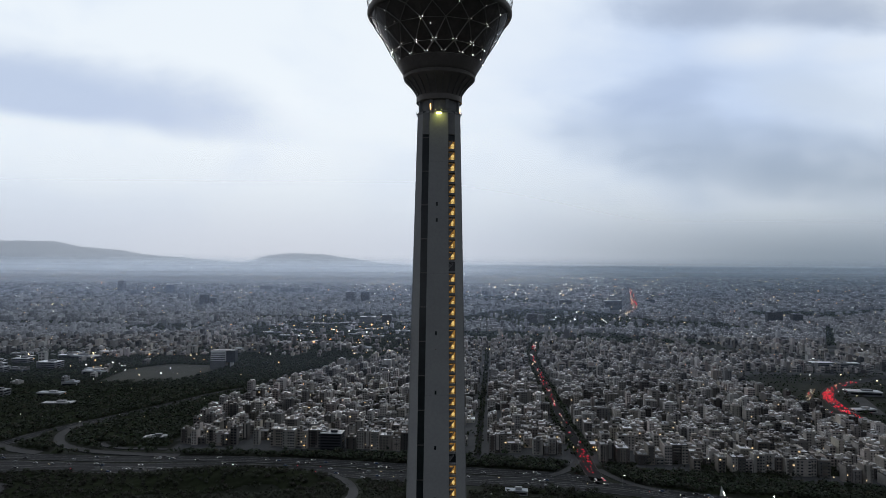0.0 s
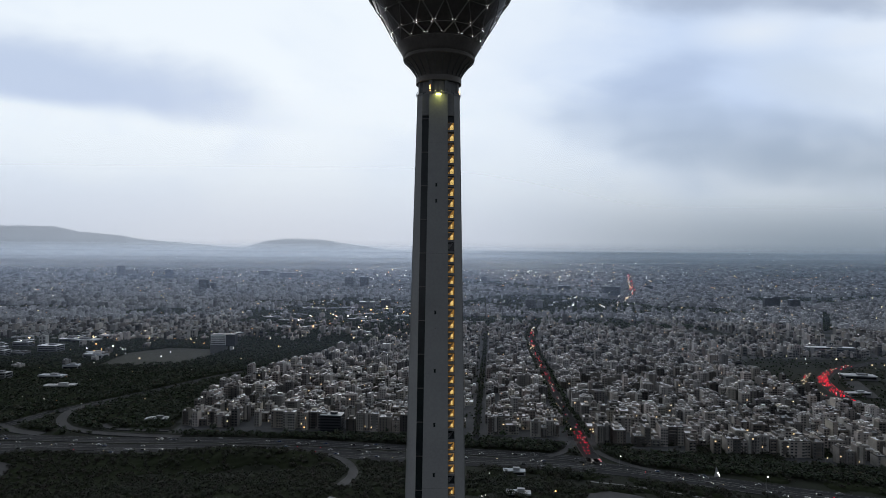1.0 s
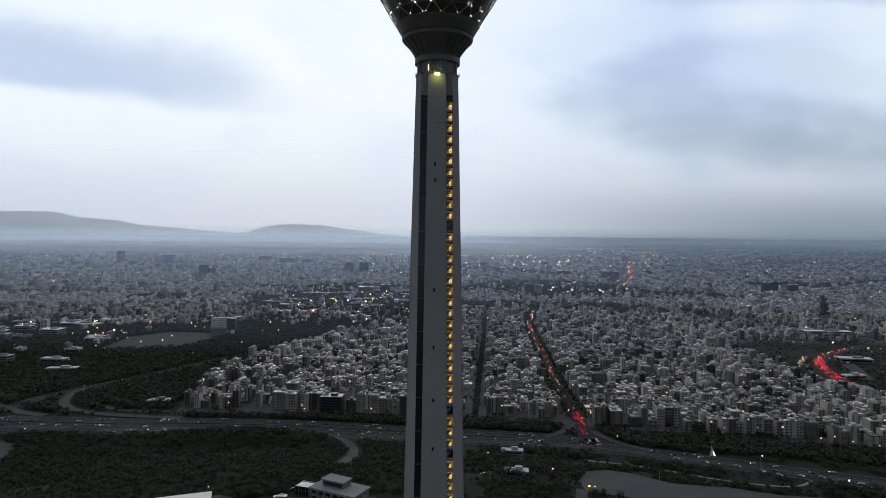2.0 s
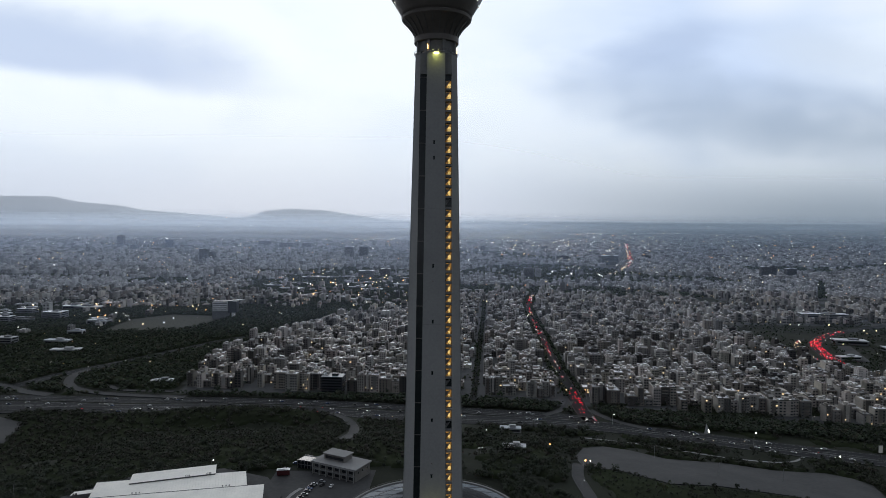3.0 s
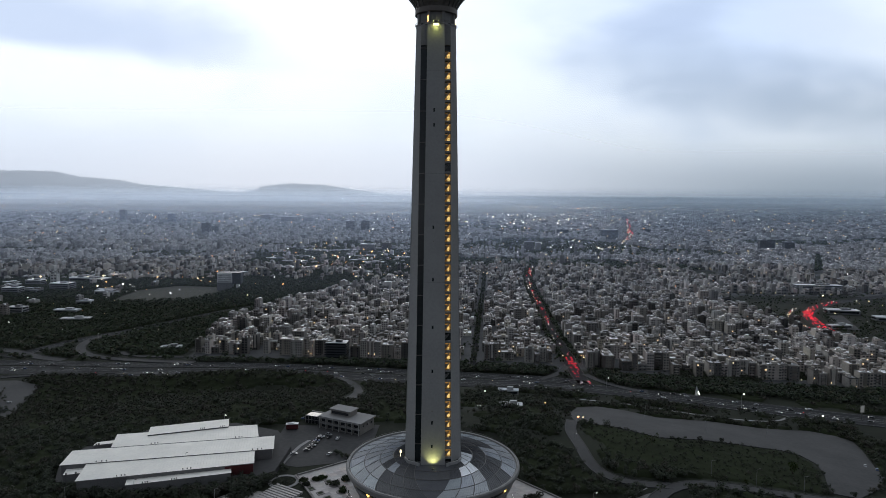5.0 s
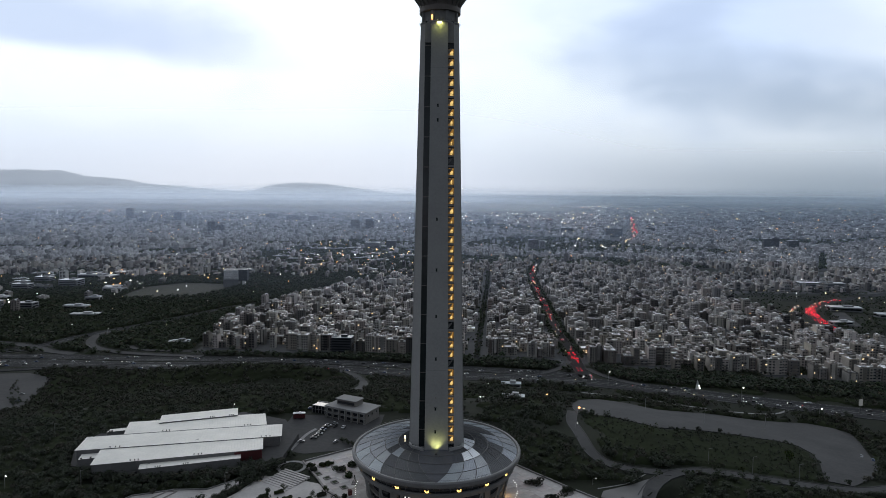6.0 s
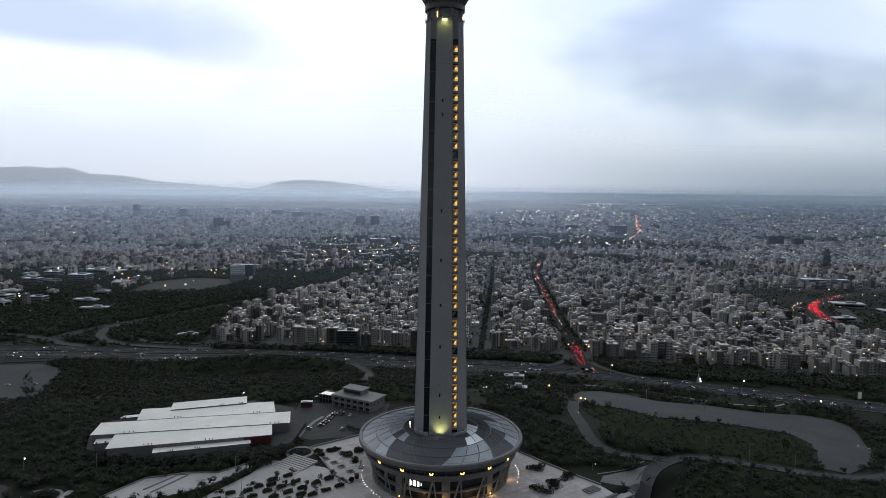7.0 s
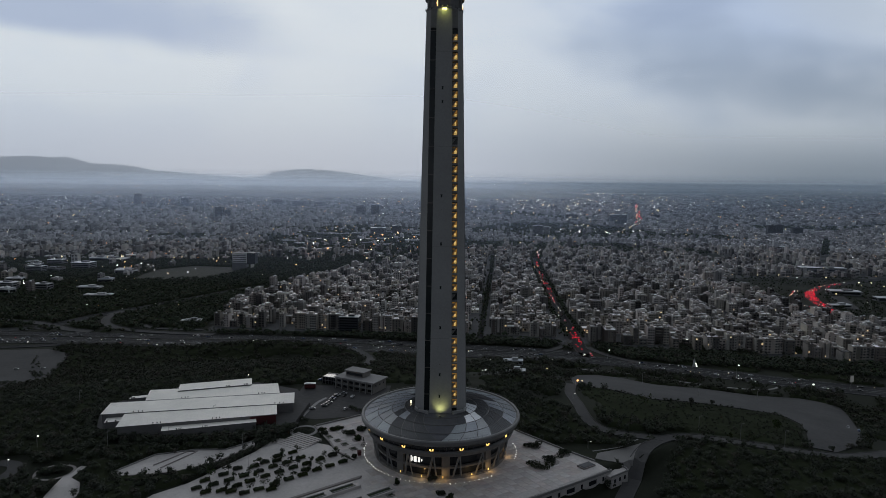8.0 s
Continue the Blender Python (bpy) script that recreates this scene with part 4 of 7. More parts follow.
    fb.lathe([(R - 9.4, 5.2), (R - 7.6, 5.2), (R - 7.6, 6.2), (R - 9.4, 6.2)], 72)
    part("floor_band", fb, STONE_FACE, lob)
    bs = Soup()
    bs.lathe([(R - 6.6, -0.3), (R - 6.6, 0.5), (R - 7.2, 0.5), (R - 7.2, 0.9), (R - 9.5, 0.9)], 72)
    part("plinth", bs, STONE_FACE, lob)
    # raking columns, stone piers
    col = Soup()
    col.beam((-2.2, -(R - 7.6), 0.4), (0.6, -(R - 4.8), 13.5), 0.55)
    col2 = Soup()
    col2.beam((2.2, -(R - 7.6), 0.4), (0.9, -(R - 4.8), 13.5), 0.42)
    pier = Soup()
    pier.box(0, -(R - 8.7), 0.5, 4.2, 1.6, 12.8)
    cm, cm2, pm = col.mesh("raking_column", CONCRETE_DARK), col2.mesh("raking_column", CONCRETE_DARK), pier.mesh("pier", STONE_FACE)
    for j in range(18):
        a = math.tau * (j - 0.28) / 18
        for m_ in (cm, cm2):
            o = part("raking_column", m_, None, lob, "slanting concrete column"); o.rotation_euler = (0, 0, a)
        if j % 2 == 0:
            o = part("pier", pm, None, lob); o.rotation_euler = (0, 0, a + 0.19)
    # paired lamps on the window ring
    lp = Soup()
    for sx in (-1, 1):
        lp.poly([(sx * 0.10, 0, 0), (sx * 0.9, 0, 0.25), (sx * 1.2, 0, 1.35), (sx * 0.75, 0, 1.5), (sx * 0.25, 0, 0.8)][::sx])
        lp.poly([(sx * 0.10, 0.1, 0), (sx * 0.9, 0.1, 0.25), (sx * 1.2, 0.1, 1.35), (sx * 0.75, 0.1, 1.5), (sx * 0.25, 0.1, 0.8)][::-sx])
    lpm = lp.mesh("fan_lamp", WARM)
    for j in range(17):
        a = radians(-5.5 + 21.2 * j)
        o = part("fan_lamp", lpm, None, lob, "warm yellow fan-shaped wall lamp"); r = R - 2.55
        o.location, o.rotation_euler = (r * math.sin(a), -r * math.cos(a), 16.7), (0, 0, a)
        o.scale = (0.95, 1, 0.95)
    sc = Soup()
    for x, w, h in ((-1.8, 0.5, 3.2), (-0.9, 0.5, 2.0), (0.6, 1.5, 3.0), (2.7, 1.2, 2.6), (4.3, 0.5, 1.3)):
        sc.box(x, 0, -h / 2, w, 0.1, h, bottom=True)
    o = part("lit_screen", sc, WHITE_GLOW_SOFT, lob, "bright white lit panels behind the glass"); a = radians(-22); r = R - 9.2
    o.location, o.rotation_euler = (r * math.sin(a), -r * math.cos(a), 8.6), (0, 0, a)
    ul = Soup(); ul.box(0, 0, 0, 0.35, 0.3, 0.8)
    um = ul.mesh("column_uplight", WARM)
    for d in (-14, 3, 27, 44, -33):
        a = radians(d); r = R - 6.9
        o = part("column_uplight", um, None, lob, "warm lamp by a column foot"); o.location, o.rotation_euler, o.scale = (r * math.sin(a), -r * math.cos(a), 0.8), (0, 0, a), (0.8, 1, 1)
    # lantern on the roof by the shaft, low kerb walls round the shaft's foot
    for sx in (-1, 1):
        for q in ((sx * 9.6, -13.6, 26.3, 7.0, 0.7, 1.7, sx * radians(32)), (sx * 13.4, -9.6, 26.3, 4.0, 0.7, 1.7, sx * radians(70))):
            kb = Soup(); kb.box(*q)
            part("shaft_kerb", kb, CONCRETE, lob, "low concrete upstand by the shaft")
    ll = Soup(); ll.beam((-16.7, -3.8, 25.5), (-16.7, -3.8, 28.6), 0.12); ll.box(-16.7, -3.8, 28.5, 0.8, 0.7, 1.4)
    part("roof_lantern", ll, WARM_SOFT, lob, "small bright warm roof lantern")
    tagged(lob, "round grey lobby building with conical panelled roof", "building")


WHITE_GLOW_SOFT = glow_mat("screen_light", (1.0, 0.98, 0.92), 1.6)
WARM_SOFT = glow_mat("lantern_light", (1.0, 0.9, 0.6), 2.5)
make_lobby()
for d_ in (-14, 3, 27, 44, 76):
    a_ = radians(d_)
    q = bpy.data.lights.new("column_lamp", "POINT")
    q.energy, q.color, q.shadow_soft_size = 230, (1.0, 0.6, 0.2), 0.3
    o_ = new("column_lamp", q)
    o_.location = (0.6 + 38.6 * math.sin(a_), -38.6 * math.cos(a_), -3.6)

# ring of small ground lamps
dot = Soup(); dot.lathe([(0.16, 0.0), (0.16, 0.35), (0.0, 0.4)], 6)
dot_top = Soup(); dot_top.ball((0, 0, 0.45), 0.17)
dm, dtm = dot.mesh("stem", STEEL_DARK), dot_top.mesh("globe", WHITE_GLOW)
for j in range(58):
    deg = -96 + 3.45 * j
    if 12 < deg < 16 or 40 < deg < 70:
        continue
    a = radians(deg)
    t_ = thing("bollard_lamp", 0.6 + 43.4 * math.sin(a), -43.4 * math.cos(a), PLAZA_Z + 0.12)
    part("stem", dm, None, t_); part("globe", dtm, None, t_)
    tagged(t_, "small white globe lamp set in the plaza paving", "lamp", "ring of plaza lamps")


# ---- the town ----
TOWN_TURN = radians(-4.5)
UNIT_WIN = Soup()
UNIT_WIN.box(0, 0, 0, 1.0, 0.08, 1.0, ms=1, bottom=True)
UNIT_WIN.poly([(-0.42, -0.05, 0.08), (0.42, -0.05, 0.08), (0.42, -0.05, 0.92), (-0.42, -0.05, 0.92)], 0)
WIN_MESH = UNIT_WIN.mesh("window", [WINDOW, FRAME_W])
TANK_S = Soup(); TANK_S.lathe([(0.0, 0.0), (0.8, 0.0), (0.8, 1.5), (0.5, 1.7), (0.0, 1.7)], 8)
TANK_MESH = TANK_S.mesh("water_tank", TANK)
BUILDING_LOOKS = ("pale rendered", "grey stone-clad", "beige brick", "sand-coloured", "worn grey rendered")


def place_town():
    """Plots in rows along the lanes: (x, y, width, depth, storeys, scale, roll)."""
    rnd = random.Random(21)
    out = []
    c, s_ = math.cos(TOWN_TURN), math.sin(TOWN_TURN)
    v = 300.0
    while v < 4560:
        far = smooth_((v - 1500) / 1500)
        k = max(0.16, (155 - Z(0, v)) / 198)
        row = (23.0 if v < 1000 else 22.0) * (1 + 0.35 * far) * max(k, 0.66)
        lim = min(1500, 520 + 0.80 * v) if v < 1200 else 350 + 0.80 * (v + 330)
        u = -lim - rnd.random() * 20
        lane = rnd.uniform(60, 120)
        while u < lim:
            w = rnd.choice((6, 6.5, 7, 7.5, 8, 9, 10, 11, 12, 15)) * max(k, 0.68) * (1 + 1.0 * far) * (1.0 if v < 1000 else 0.9)
            x, y = u * c - (v - 400) * s_, u * s_ + (v - 400) * c + 400
            u += w * 1.01
            lane -= w
            if lane < 0:
                u += 8 * k; lane = rnd.uniform(70, 140)
            cx = x + w / 2
            p = built(cx, y)
            if p <= 0 or rnd.random() > p or rnd.random() < 0.05 or built(cx, y - 10) <= 0 or not (free(cx, y) and free(cx - w / 2, y - 7) and free(cx + w / 2, y - 7) and free(cx, y + 7)):
                continue
            if 330 < y < 1490 and abs(cx - lerp_rows(AVENUE, y)) < 11 + w / 2:
                continue
            if y < 1300 and abs(cx - lerp_rows(DARK_STREET, y)) < 3.6 + w / 2:
                continue
            if 1960 < y < 3400 and abs(cx - (561 + (y - 1968) * 0.40)) < 26 * k + w / 2:
                continue
            st = rnd.choice((1, 2, 2, 2, 3, 3, 3, 3, 4, 4, 5, 6)) if y < 1500 else rnd.choice((2, 2, 3, 3, 3, 4, 4, 5, 6))
            if y < front_y(cx) + 34:
                st = max(st, rnd.choice((2, 3, 4, 5, 5, 6, 6)))
            if rnd.random() < 0.025:
                st += rnd.choice((2, 3, 4))
            out.append((cx, y + rnd.uniform(-4, 4), w * rnd.uniform(0.9, 1.04), rnd.choice((8, 10, 11, 13, 14, 16)) * min(1, k * 1.1), st, k, rnd.random()))
        v += row
    return out


def wins_for(w, st):
    n = max(2, int(w / (2.6 + 0.31 * (st % 3))))
    share = 0.34 + 0.11 * (int(w * 10) % 4)
    return [((i + 0.5) * w / n - w / 2, w / n * share) for i in range(n) if n < 3 or (int(w * 100) + i) % 4]


def house_soup(s, x, y, w, d, st, k, r, detail):
    """One block in the joined part of the town. Slots: 0 wall, 1 roof, 2 window, 3 tank."""
    z, h = Z(x, y) - 1.0, (st * 3.1 + 1.0) * k + 1.0
    a = TOWN_TURN + (r - 0.5) * 0.05
    c, sn = math.cos(a), math.sin(a)
    first = len(s.f)
    s.box(x, y, z, w, d, h, a, 0, 1)
    zt = z + h
    if detail > 0:
        pw = 0.35
        for px, py, sx, sy in ((0, -d / 2 + pw / 2, w, pw), (0, d / 2 - pw / 2, w, pw), (-w / 2 + pw / 2, 0, pw, d - 2 * pw), (w / 2 - pw / 2, 0, pw, d - 2 * pw)):
            s.box(x + px * c - py * sn, y + px * sn + py * c, zt - 0.02, sx, sy, 0.9, a, 0)
    if r > 0.12 and y < 2700:
        px, py = (r * 5.3 % 1 - 0.5) * w * 0.5, (r * 9.1 % 1 - 0.3) * d * 0.5
        s.box(x + px * c - py * sn, y + px * sn + py * c, zt - 0.03, min(w * 0.42, 5.2), min(d * 0.3, 5.5), 2.7 * k, a, 0, 1)
    if detail > 0:
        for q in range((4 if detail > 1 else 2) + int(r * 17) % 4):
            px, py = ((r * (11.7 + q * 3.1)) % 1 - 0.5) * w * 0.75, ((r * (5.9 + q * 7.7)) % 1 - 0.5) * d * 0.75
            s.box(x + px * c - py * sn, y + px * sn + py * c, zt - 0.01, 1.0 + 2.2 * (r * 31 * (q + 1) % 1), 1.1 + r, 0.8 + 1.7 * (r * 23 * (q + 1) % 1), a, 3 if q % 3 == 1 else 0, 3 if q % 2 else 1)
    if detail and r * 41 % 1 < 0.09:
        # a lit flat
        off, zz = (r * 7.7 % 1 - 0.5) * w * 0.6, z + 1.0 + (int(r * 13) % st * 3.1 + 1.35) * k
        p0 = (x + (off - 1) * c + (d / 2 + 0.09) * sn, y + (off - 1) * sn - (d / 2 + 0.09) * c)
        p1 = (x + (off + 1) * c + (d / 2 + 0.09) * sn, y + (off + 1) * sn - (d / 2 + 0.09) * c)
        s.poly([(*p0, zz), (*p1, zz), (*p1, zz + 1.4 * k), (*p0, zz + 1.4 * k)], 4)
    if detail:
        # windows on the front and on the two flanks
        for f in range(st):
            zz = z + 1.0 + (f * 3.1 + 1.35) * k
            if detail > 1 or r > 0.3:
                for off, ww in (wins_for(w, st) if detail > 1 else [(0.0, w * 0.78)] if r > 0.6 else [(-w * 0.24, w * 0.30), (w * 0.24, w * 0.30)]):
                    p0 = (x + (off - ww / 2) * c + (d / 2 + 0.04) * sn, y + (off - ww / 2) * sn - (d / 2 + 0.04) * c)
                    p1 = (x + (off + ww / 2) * c + (d / 2 + 0.04) * sn, y + (off + ww / 2) * sn - (d / 2 + 0.04) * c)
                    s.poly([(*p0, zz), (*p1, zz), (*p1, zz + 1.5 * k), (*p0, zz + 1.5 * k)], 2)
            if detail > 1 and r > 0.45:
                sd = 1 if x < 0 else -1
                for off in (-0.25, 0.2):
                    q0 = (sd * (w / 2 + 0.04), off * d - 0.7)
                    q1 = (sd * (w / 2 + 0.04), off * d + 0.7)
                    pts = [(x + a_ * c - b_ * sn, y + a_ * sn + b_ * c) for a_, b_ in ((q0, q1) if sd > 0 else (q1, q0))]
                    s.poly([(*pts[0], zz), (*pts[1], zz), (*pts[1], zz + 1.4), (*pts[0], zz + 1.4)], 2)
    s.t += [r * 37 % 1] * (len(s.f) - first)


LIT_FLAT = glow_mat("lit_flat", (1.0, 0.75, 0.42), 1.2)
LIT_FLAT.cycles.emission_sampling = "NONE"


def house_thing(x, y, w, d, st, k, r, single):
    """One block as a thing of its own."""
    b = thing("apartment_building", x, y, Z(x, y), TOWN_TURN + (r - 0.5) * 0.05)
    h = st * 3.1 + 1.0
    s = Soup(); s.box(0, 0, -1.0, w, d, h + 1.0)
    part("wall", s, WALL, b)
    if r > 0.55:
        s = Soup(); s.box(0, -d / 2 - 0.25, 3.3, w * 0.46, 0.5, h - 3.3, bottom=True)
        part("bay", s, WALL, b)
    s = Soup()
    loops = [[(sx * (w / 2 + g), sy * (d / 2 + g), zz) for sx, sy in ((-1, -1), (1, -1), (1, 1), (-1, 1))] for g, zz in ((0.05, h - 0.1), (0.05, h + 0.95), (-0.28, h + 0.95), (-0.28, h - 0.1))]
    for lo, hi in zip(loops, loops[1:]):
        for i in range(4):
            s.poly([lo[i], lo[(i + 1) % 4], hi[(i + 1) % 4], hi[i]])
    part("parapet", s, WALL, b)
    s = Soup()
    s.box(0, 0, h, w - 0.7, d - 0.7, 0.12)
    part("roof", s, TOWN_ROOF, b)
    s = Soup()
    px, py = (r * 5.3 % 1 - 0.5) * w * 0.5, (r * 9.1 % 1 - 0.3) * d * 0.5
    s.box(px, py, h + 0.1, min(w * 0.42, 5.0), 5.0, 2.6); s.box(px, py, h + 2.7, min(w * 0.42, 5.0) + 0.4, 5.4, 0.2, bottom=True)
    part("stair_house", s, WALL, b)
    for q in range(1 + int(r * 17) % 3):
        o = part("water_tank", TANK_MESH, None, b, "pale water tank"); o.location = (((r * (11.7 + q * 3.1)) % 1 - 0.5) * w * 0.7, ((r * (5.9 + q * 7.7)) % 1 - 0.5) * d * 0.7, h + 0.12)
    panes = Soup()
    for f in range(st):
        zz = f * 3.1 + 1.35
        if single:
            for off, ww in wins_for(w, st):
                y0 = -d / 2 - (0.55 if (r > 0.55 and abs(off) < w * 0.23) else 0.04)
                o = part("window", WIN_MESH, None, b); o.location, o.scale = (off, y0, zz), (ww, 1, 1.55)
        else:
            for off, ww in wins_for(w, st):
                y0 = -d / 2 - (0.54 if (r > 0.55 and abs(off) < w * 0.23) else 0.04)
                panes.poly([(off - ww / 2, y0, zz), (off + ww / 2, y0, zz), (off + ww / 2, y0, zz + 1.55), (off - ww / 2, y0, zz + 1.55)])
    if r * 53 % 1 < 0.22:
        off, ww = wins_for(w, st)[int(r * 19) % len(wins_for(w, st))]
        zz = int(r * 29) % st * 3.1 + 1.45
        s = Soup(); s.poly([(off - ww * 0.4, -d / 2 - 0.62, zz), (off + ww * 0.4, -d / 2 - 0.62, zz), (off + ww * 0.4, -d / 2 - 0.62, zz + 1.3), (off - ww * 0.4, -d / 2 - 0.62, zz + 1.3)])
        part("lit_window", s, LIT_FLAT, b, "warm lit window")
    if not single:
        tagged(part("glazing", panes, WINDOW, b), kind="stuff")
    if r < 0.4 and single:
        for f in range(1, st):
            s = Soup(); s.box(0, -d / 2 - 0.6, f * 3.1 + 0.5, w * 0.5, 1.2, 0.25, bottom=True); s.box(0, -d / 2 - 1.15, f * 3.1 + 0.7, w * 0.5, 0.1, 0.9)
            part("balcony", s, WALL, b)
    tagged(b, "%s %d-storey apartment block with flat roof" % (BUILDING_LOOKS[int(r * 997) % 5], st), "apartment building", "town blocks")


def make_town():
    plots = place_town()
    plots.sort(key=lambda q: q[1] + 0.25 * max(0, q[0] - 150) + (900 if abs(q[0]) > 520 else 0))
    for i, q in enumerate(plots[:290]):
        house_thing(*q, i < 62)
    groups = {}
    for q in plots[290:]:
        d = math.hypot(q[0], q[1] + 330)
        key = 0 if d < 1300 else 1 if d < 2000 else 2
        groups.setdefault(key, Soup())
        house_soup(groups[key], *q, 2 - key)
    lit = LIT_FLAT
    looks = {0: [WALL_JOINED, ROOF_JOINED, WINDOW, TANK, lit], 1: [WALL_JOINED, ROOF_JOINED, WINDOW, TANK, lit], 2: [FAR_HAZE_WALL, FAR_HAZE_ROOF, WINDOW, TANK, lit]}
    names = {0: "dense quarter of pale flat-roofed apartment blocks", 1: "further quarter of grey flat-roofed apartment blocks", 2: "endless grey low town fading into haze"}
    for k, s in groups.items():
        o = part("town_blocks", s, looks[k])
        tagged(o, names[k], "buildings", kind="stuff")


make_town()


# ---- the site round the tower ----
def make_shed(bl, br, fr, z_back, z_front, red=False, seams=True):
    """A long low shed with a single-pitch white roof; corners of the roof: back left, back right, front right."""
    bl, br, fr = Vector(bl), Vector(br), Vector(fr)
    fl = bl + fr - br
    o = (bl + fr) / 2
    ground = -2.8
    t = thing("exhibition_shed", o.x, o.y, ground)
    c = [(p - o) for p in (fl, fr, br, bl)]
    zs = [z_front - ground, z_front - ground, z_back - ground, z_back - ground]
    w = Soup()
    for i in range(4):
        j = (i + 1) % 4
        w.poly([(c[i].x * 0.985, c[i].y * 0.985, -0.6), (c[j].x * 0.985, c[j].y * 0.985, -0.6), (c[j].x * 0.985, c[j].y * 0.985, zs[j]), (c[i].x * 0.985, c[i].y * 0.985, zs[i])], 1 if (red and i == 1) else 0)
    part("wall", w, [SHED_WALL, RED_PAINT], t, "grey metal clad shed walls")
    r = Soup()
    top = [(c[i].x, c[i].y, zs[i] + 0.35) for i in range(4)]
    low = [(c[i].x, c[i].y, zs[i]) for i in range(4)]
    r.poly(top)
    r.poly(low[::-1])
    for i in range(4):
        j = (i + 1) % 4
        r.poly([low[i], low[j], top[j], top[i]])
    roof = part("roof", r, SHED_ROOF, t, "white corrugated metal roof")
    if red:
        e = Soup()
        a, b = c[0].lerp(c[1], 0.83) * 0.985, c[1] * 0.985
        o_ = (c[1] - c[0]).normalized()
        o_ = Vector((o_.y, -o_.x)) * 0.12
        for p, q in ((a + o_, b + o_),):
            e.poly([(p.x, p.y, -0.4), (q.x, q.y, -0.4), (q.x, q.y, zs[0] - 0.1), (p.x, p.y, zs[0] - 0.1)])
        e.poly([(b.x, b.y, -0.4), (b.x + o_.x, b.y + o_.y, -0.4), (b.x + o_.x, b.y + o_.y, zs[0] - 0.1), (b.x, b.y, zs[0] - 0.1)][::-1])
        part("end_panel", e, RED_PAINT, t, "dark red end wall panel")
    k = Soup()
    n = int((br - bl).length / 1.6)
    for i in range(n + 1):
        f = i / n
        a = c[3].lerp(c[2], f); b = c[0].lerp(c[1], f)
        k.beam((a.x, a.y, zs[2] + 0.36), (b.x, b.y, zs[0] + 0.36), 0.07, n=3)
    tagged(part("roof_seam", k, SHED_ROOF, roof), kind="stuff")
    g = Soup()
    g.beam((c[0].x, c[0].y, zs[0] + 0.15), (c[1].x, c[1].y, zs[1] + 0.15), 0.22)
    part("gutter", g, STEEL_DARK, roof)
    rnd = random.Random(int(o.x))
    for q in range(2):
        f = rnd.uniform(0.1, 0.9)
        for d in (0.0, 0.025, 0.045):
            v = Soup()
            p = c[0].lerp(c[1], f + d)
            p = p + (c[3] - c[0]) * 0.04
            v.lathe([(0.25, 0.0), (0.25, 0.6), (0.42, 0.7), (0.0, 0.95)], 8)
            ob = part("roof_vent", v, STEEL_DARK, roof, "small dark roof vent")
            ob.location = (p.x, p.y, zs[0] + 0.3)
    for p in (bl, br, fr, fl, o):
        take(p.x, p.y, 3)
    m = max((br - bl).length, 1)
    for i in range(int(m / 4) + 1):
        for f in (0.0, 0.33, 0.66, 1.0):
            p = bl.lerp(br, i * 4 / m).lerp(fl.lerp(fr, i * 4 / m), f)
            take(p.x, p.y, 3)
    tagged(t, "long low exhibition shed with a white corrugated roof", "shed", "exhibition sheds")


make_shed((-184, 82.0), (-138.4, 98.0), (-133.6, 82.8), 2.5, 2.9)
make_shed((-199.6, 70.0), (-116.8, 88.7), (-109.6, 66.8), 2.1, 2.5)
make_shed((-212.5, 43.5), (-100.0, 68.7), (-94.9, 47.0), 2.3, 2.8)
make_shed((-194.6, 27.0), (-107.5, 51.4), (-100.6, 26.8), 2.3, 2.8, red=True)
make_shed((-164.0, 10.0), (-113.5, 26.0), (-110.5, 17.5), 0.7, 1.2)
make_shed((-204.0, 23.0), (-195.6, 26.0), (-192.5, 17.0), 0.3, 0.8)
make_shed((-206.0, 58.0), (-196.5, 61.5), (-195.5, 55.5), 1.7, 2.1)
sheet("yard", [(-217, 38), (-206, 15), (-166, 5), (-110, 14), (-90, 30), (-89, 66), (-104, 92), (-136, 106), (-190, 92), (-216, 62)], ASPHALT_PALE, 0.0, 4.5, "raised grey asphalt yard under the sheds", "yard", z=-2.8)


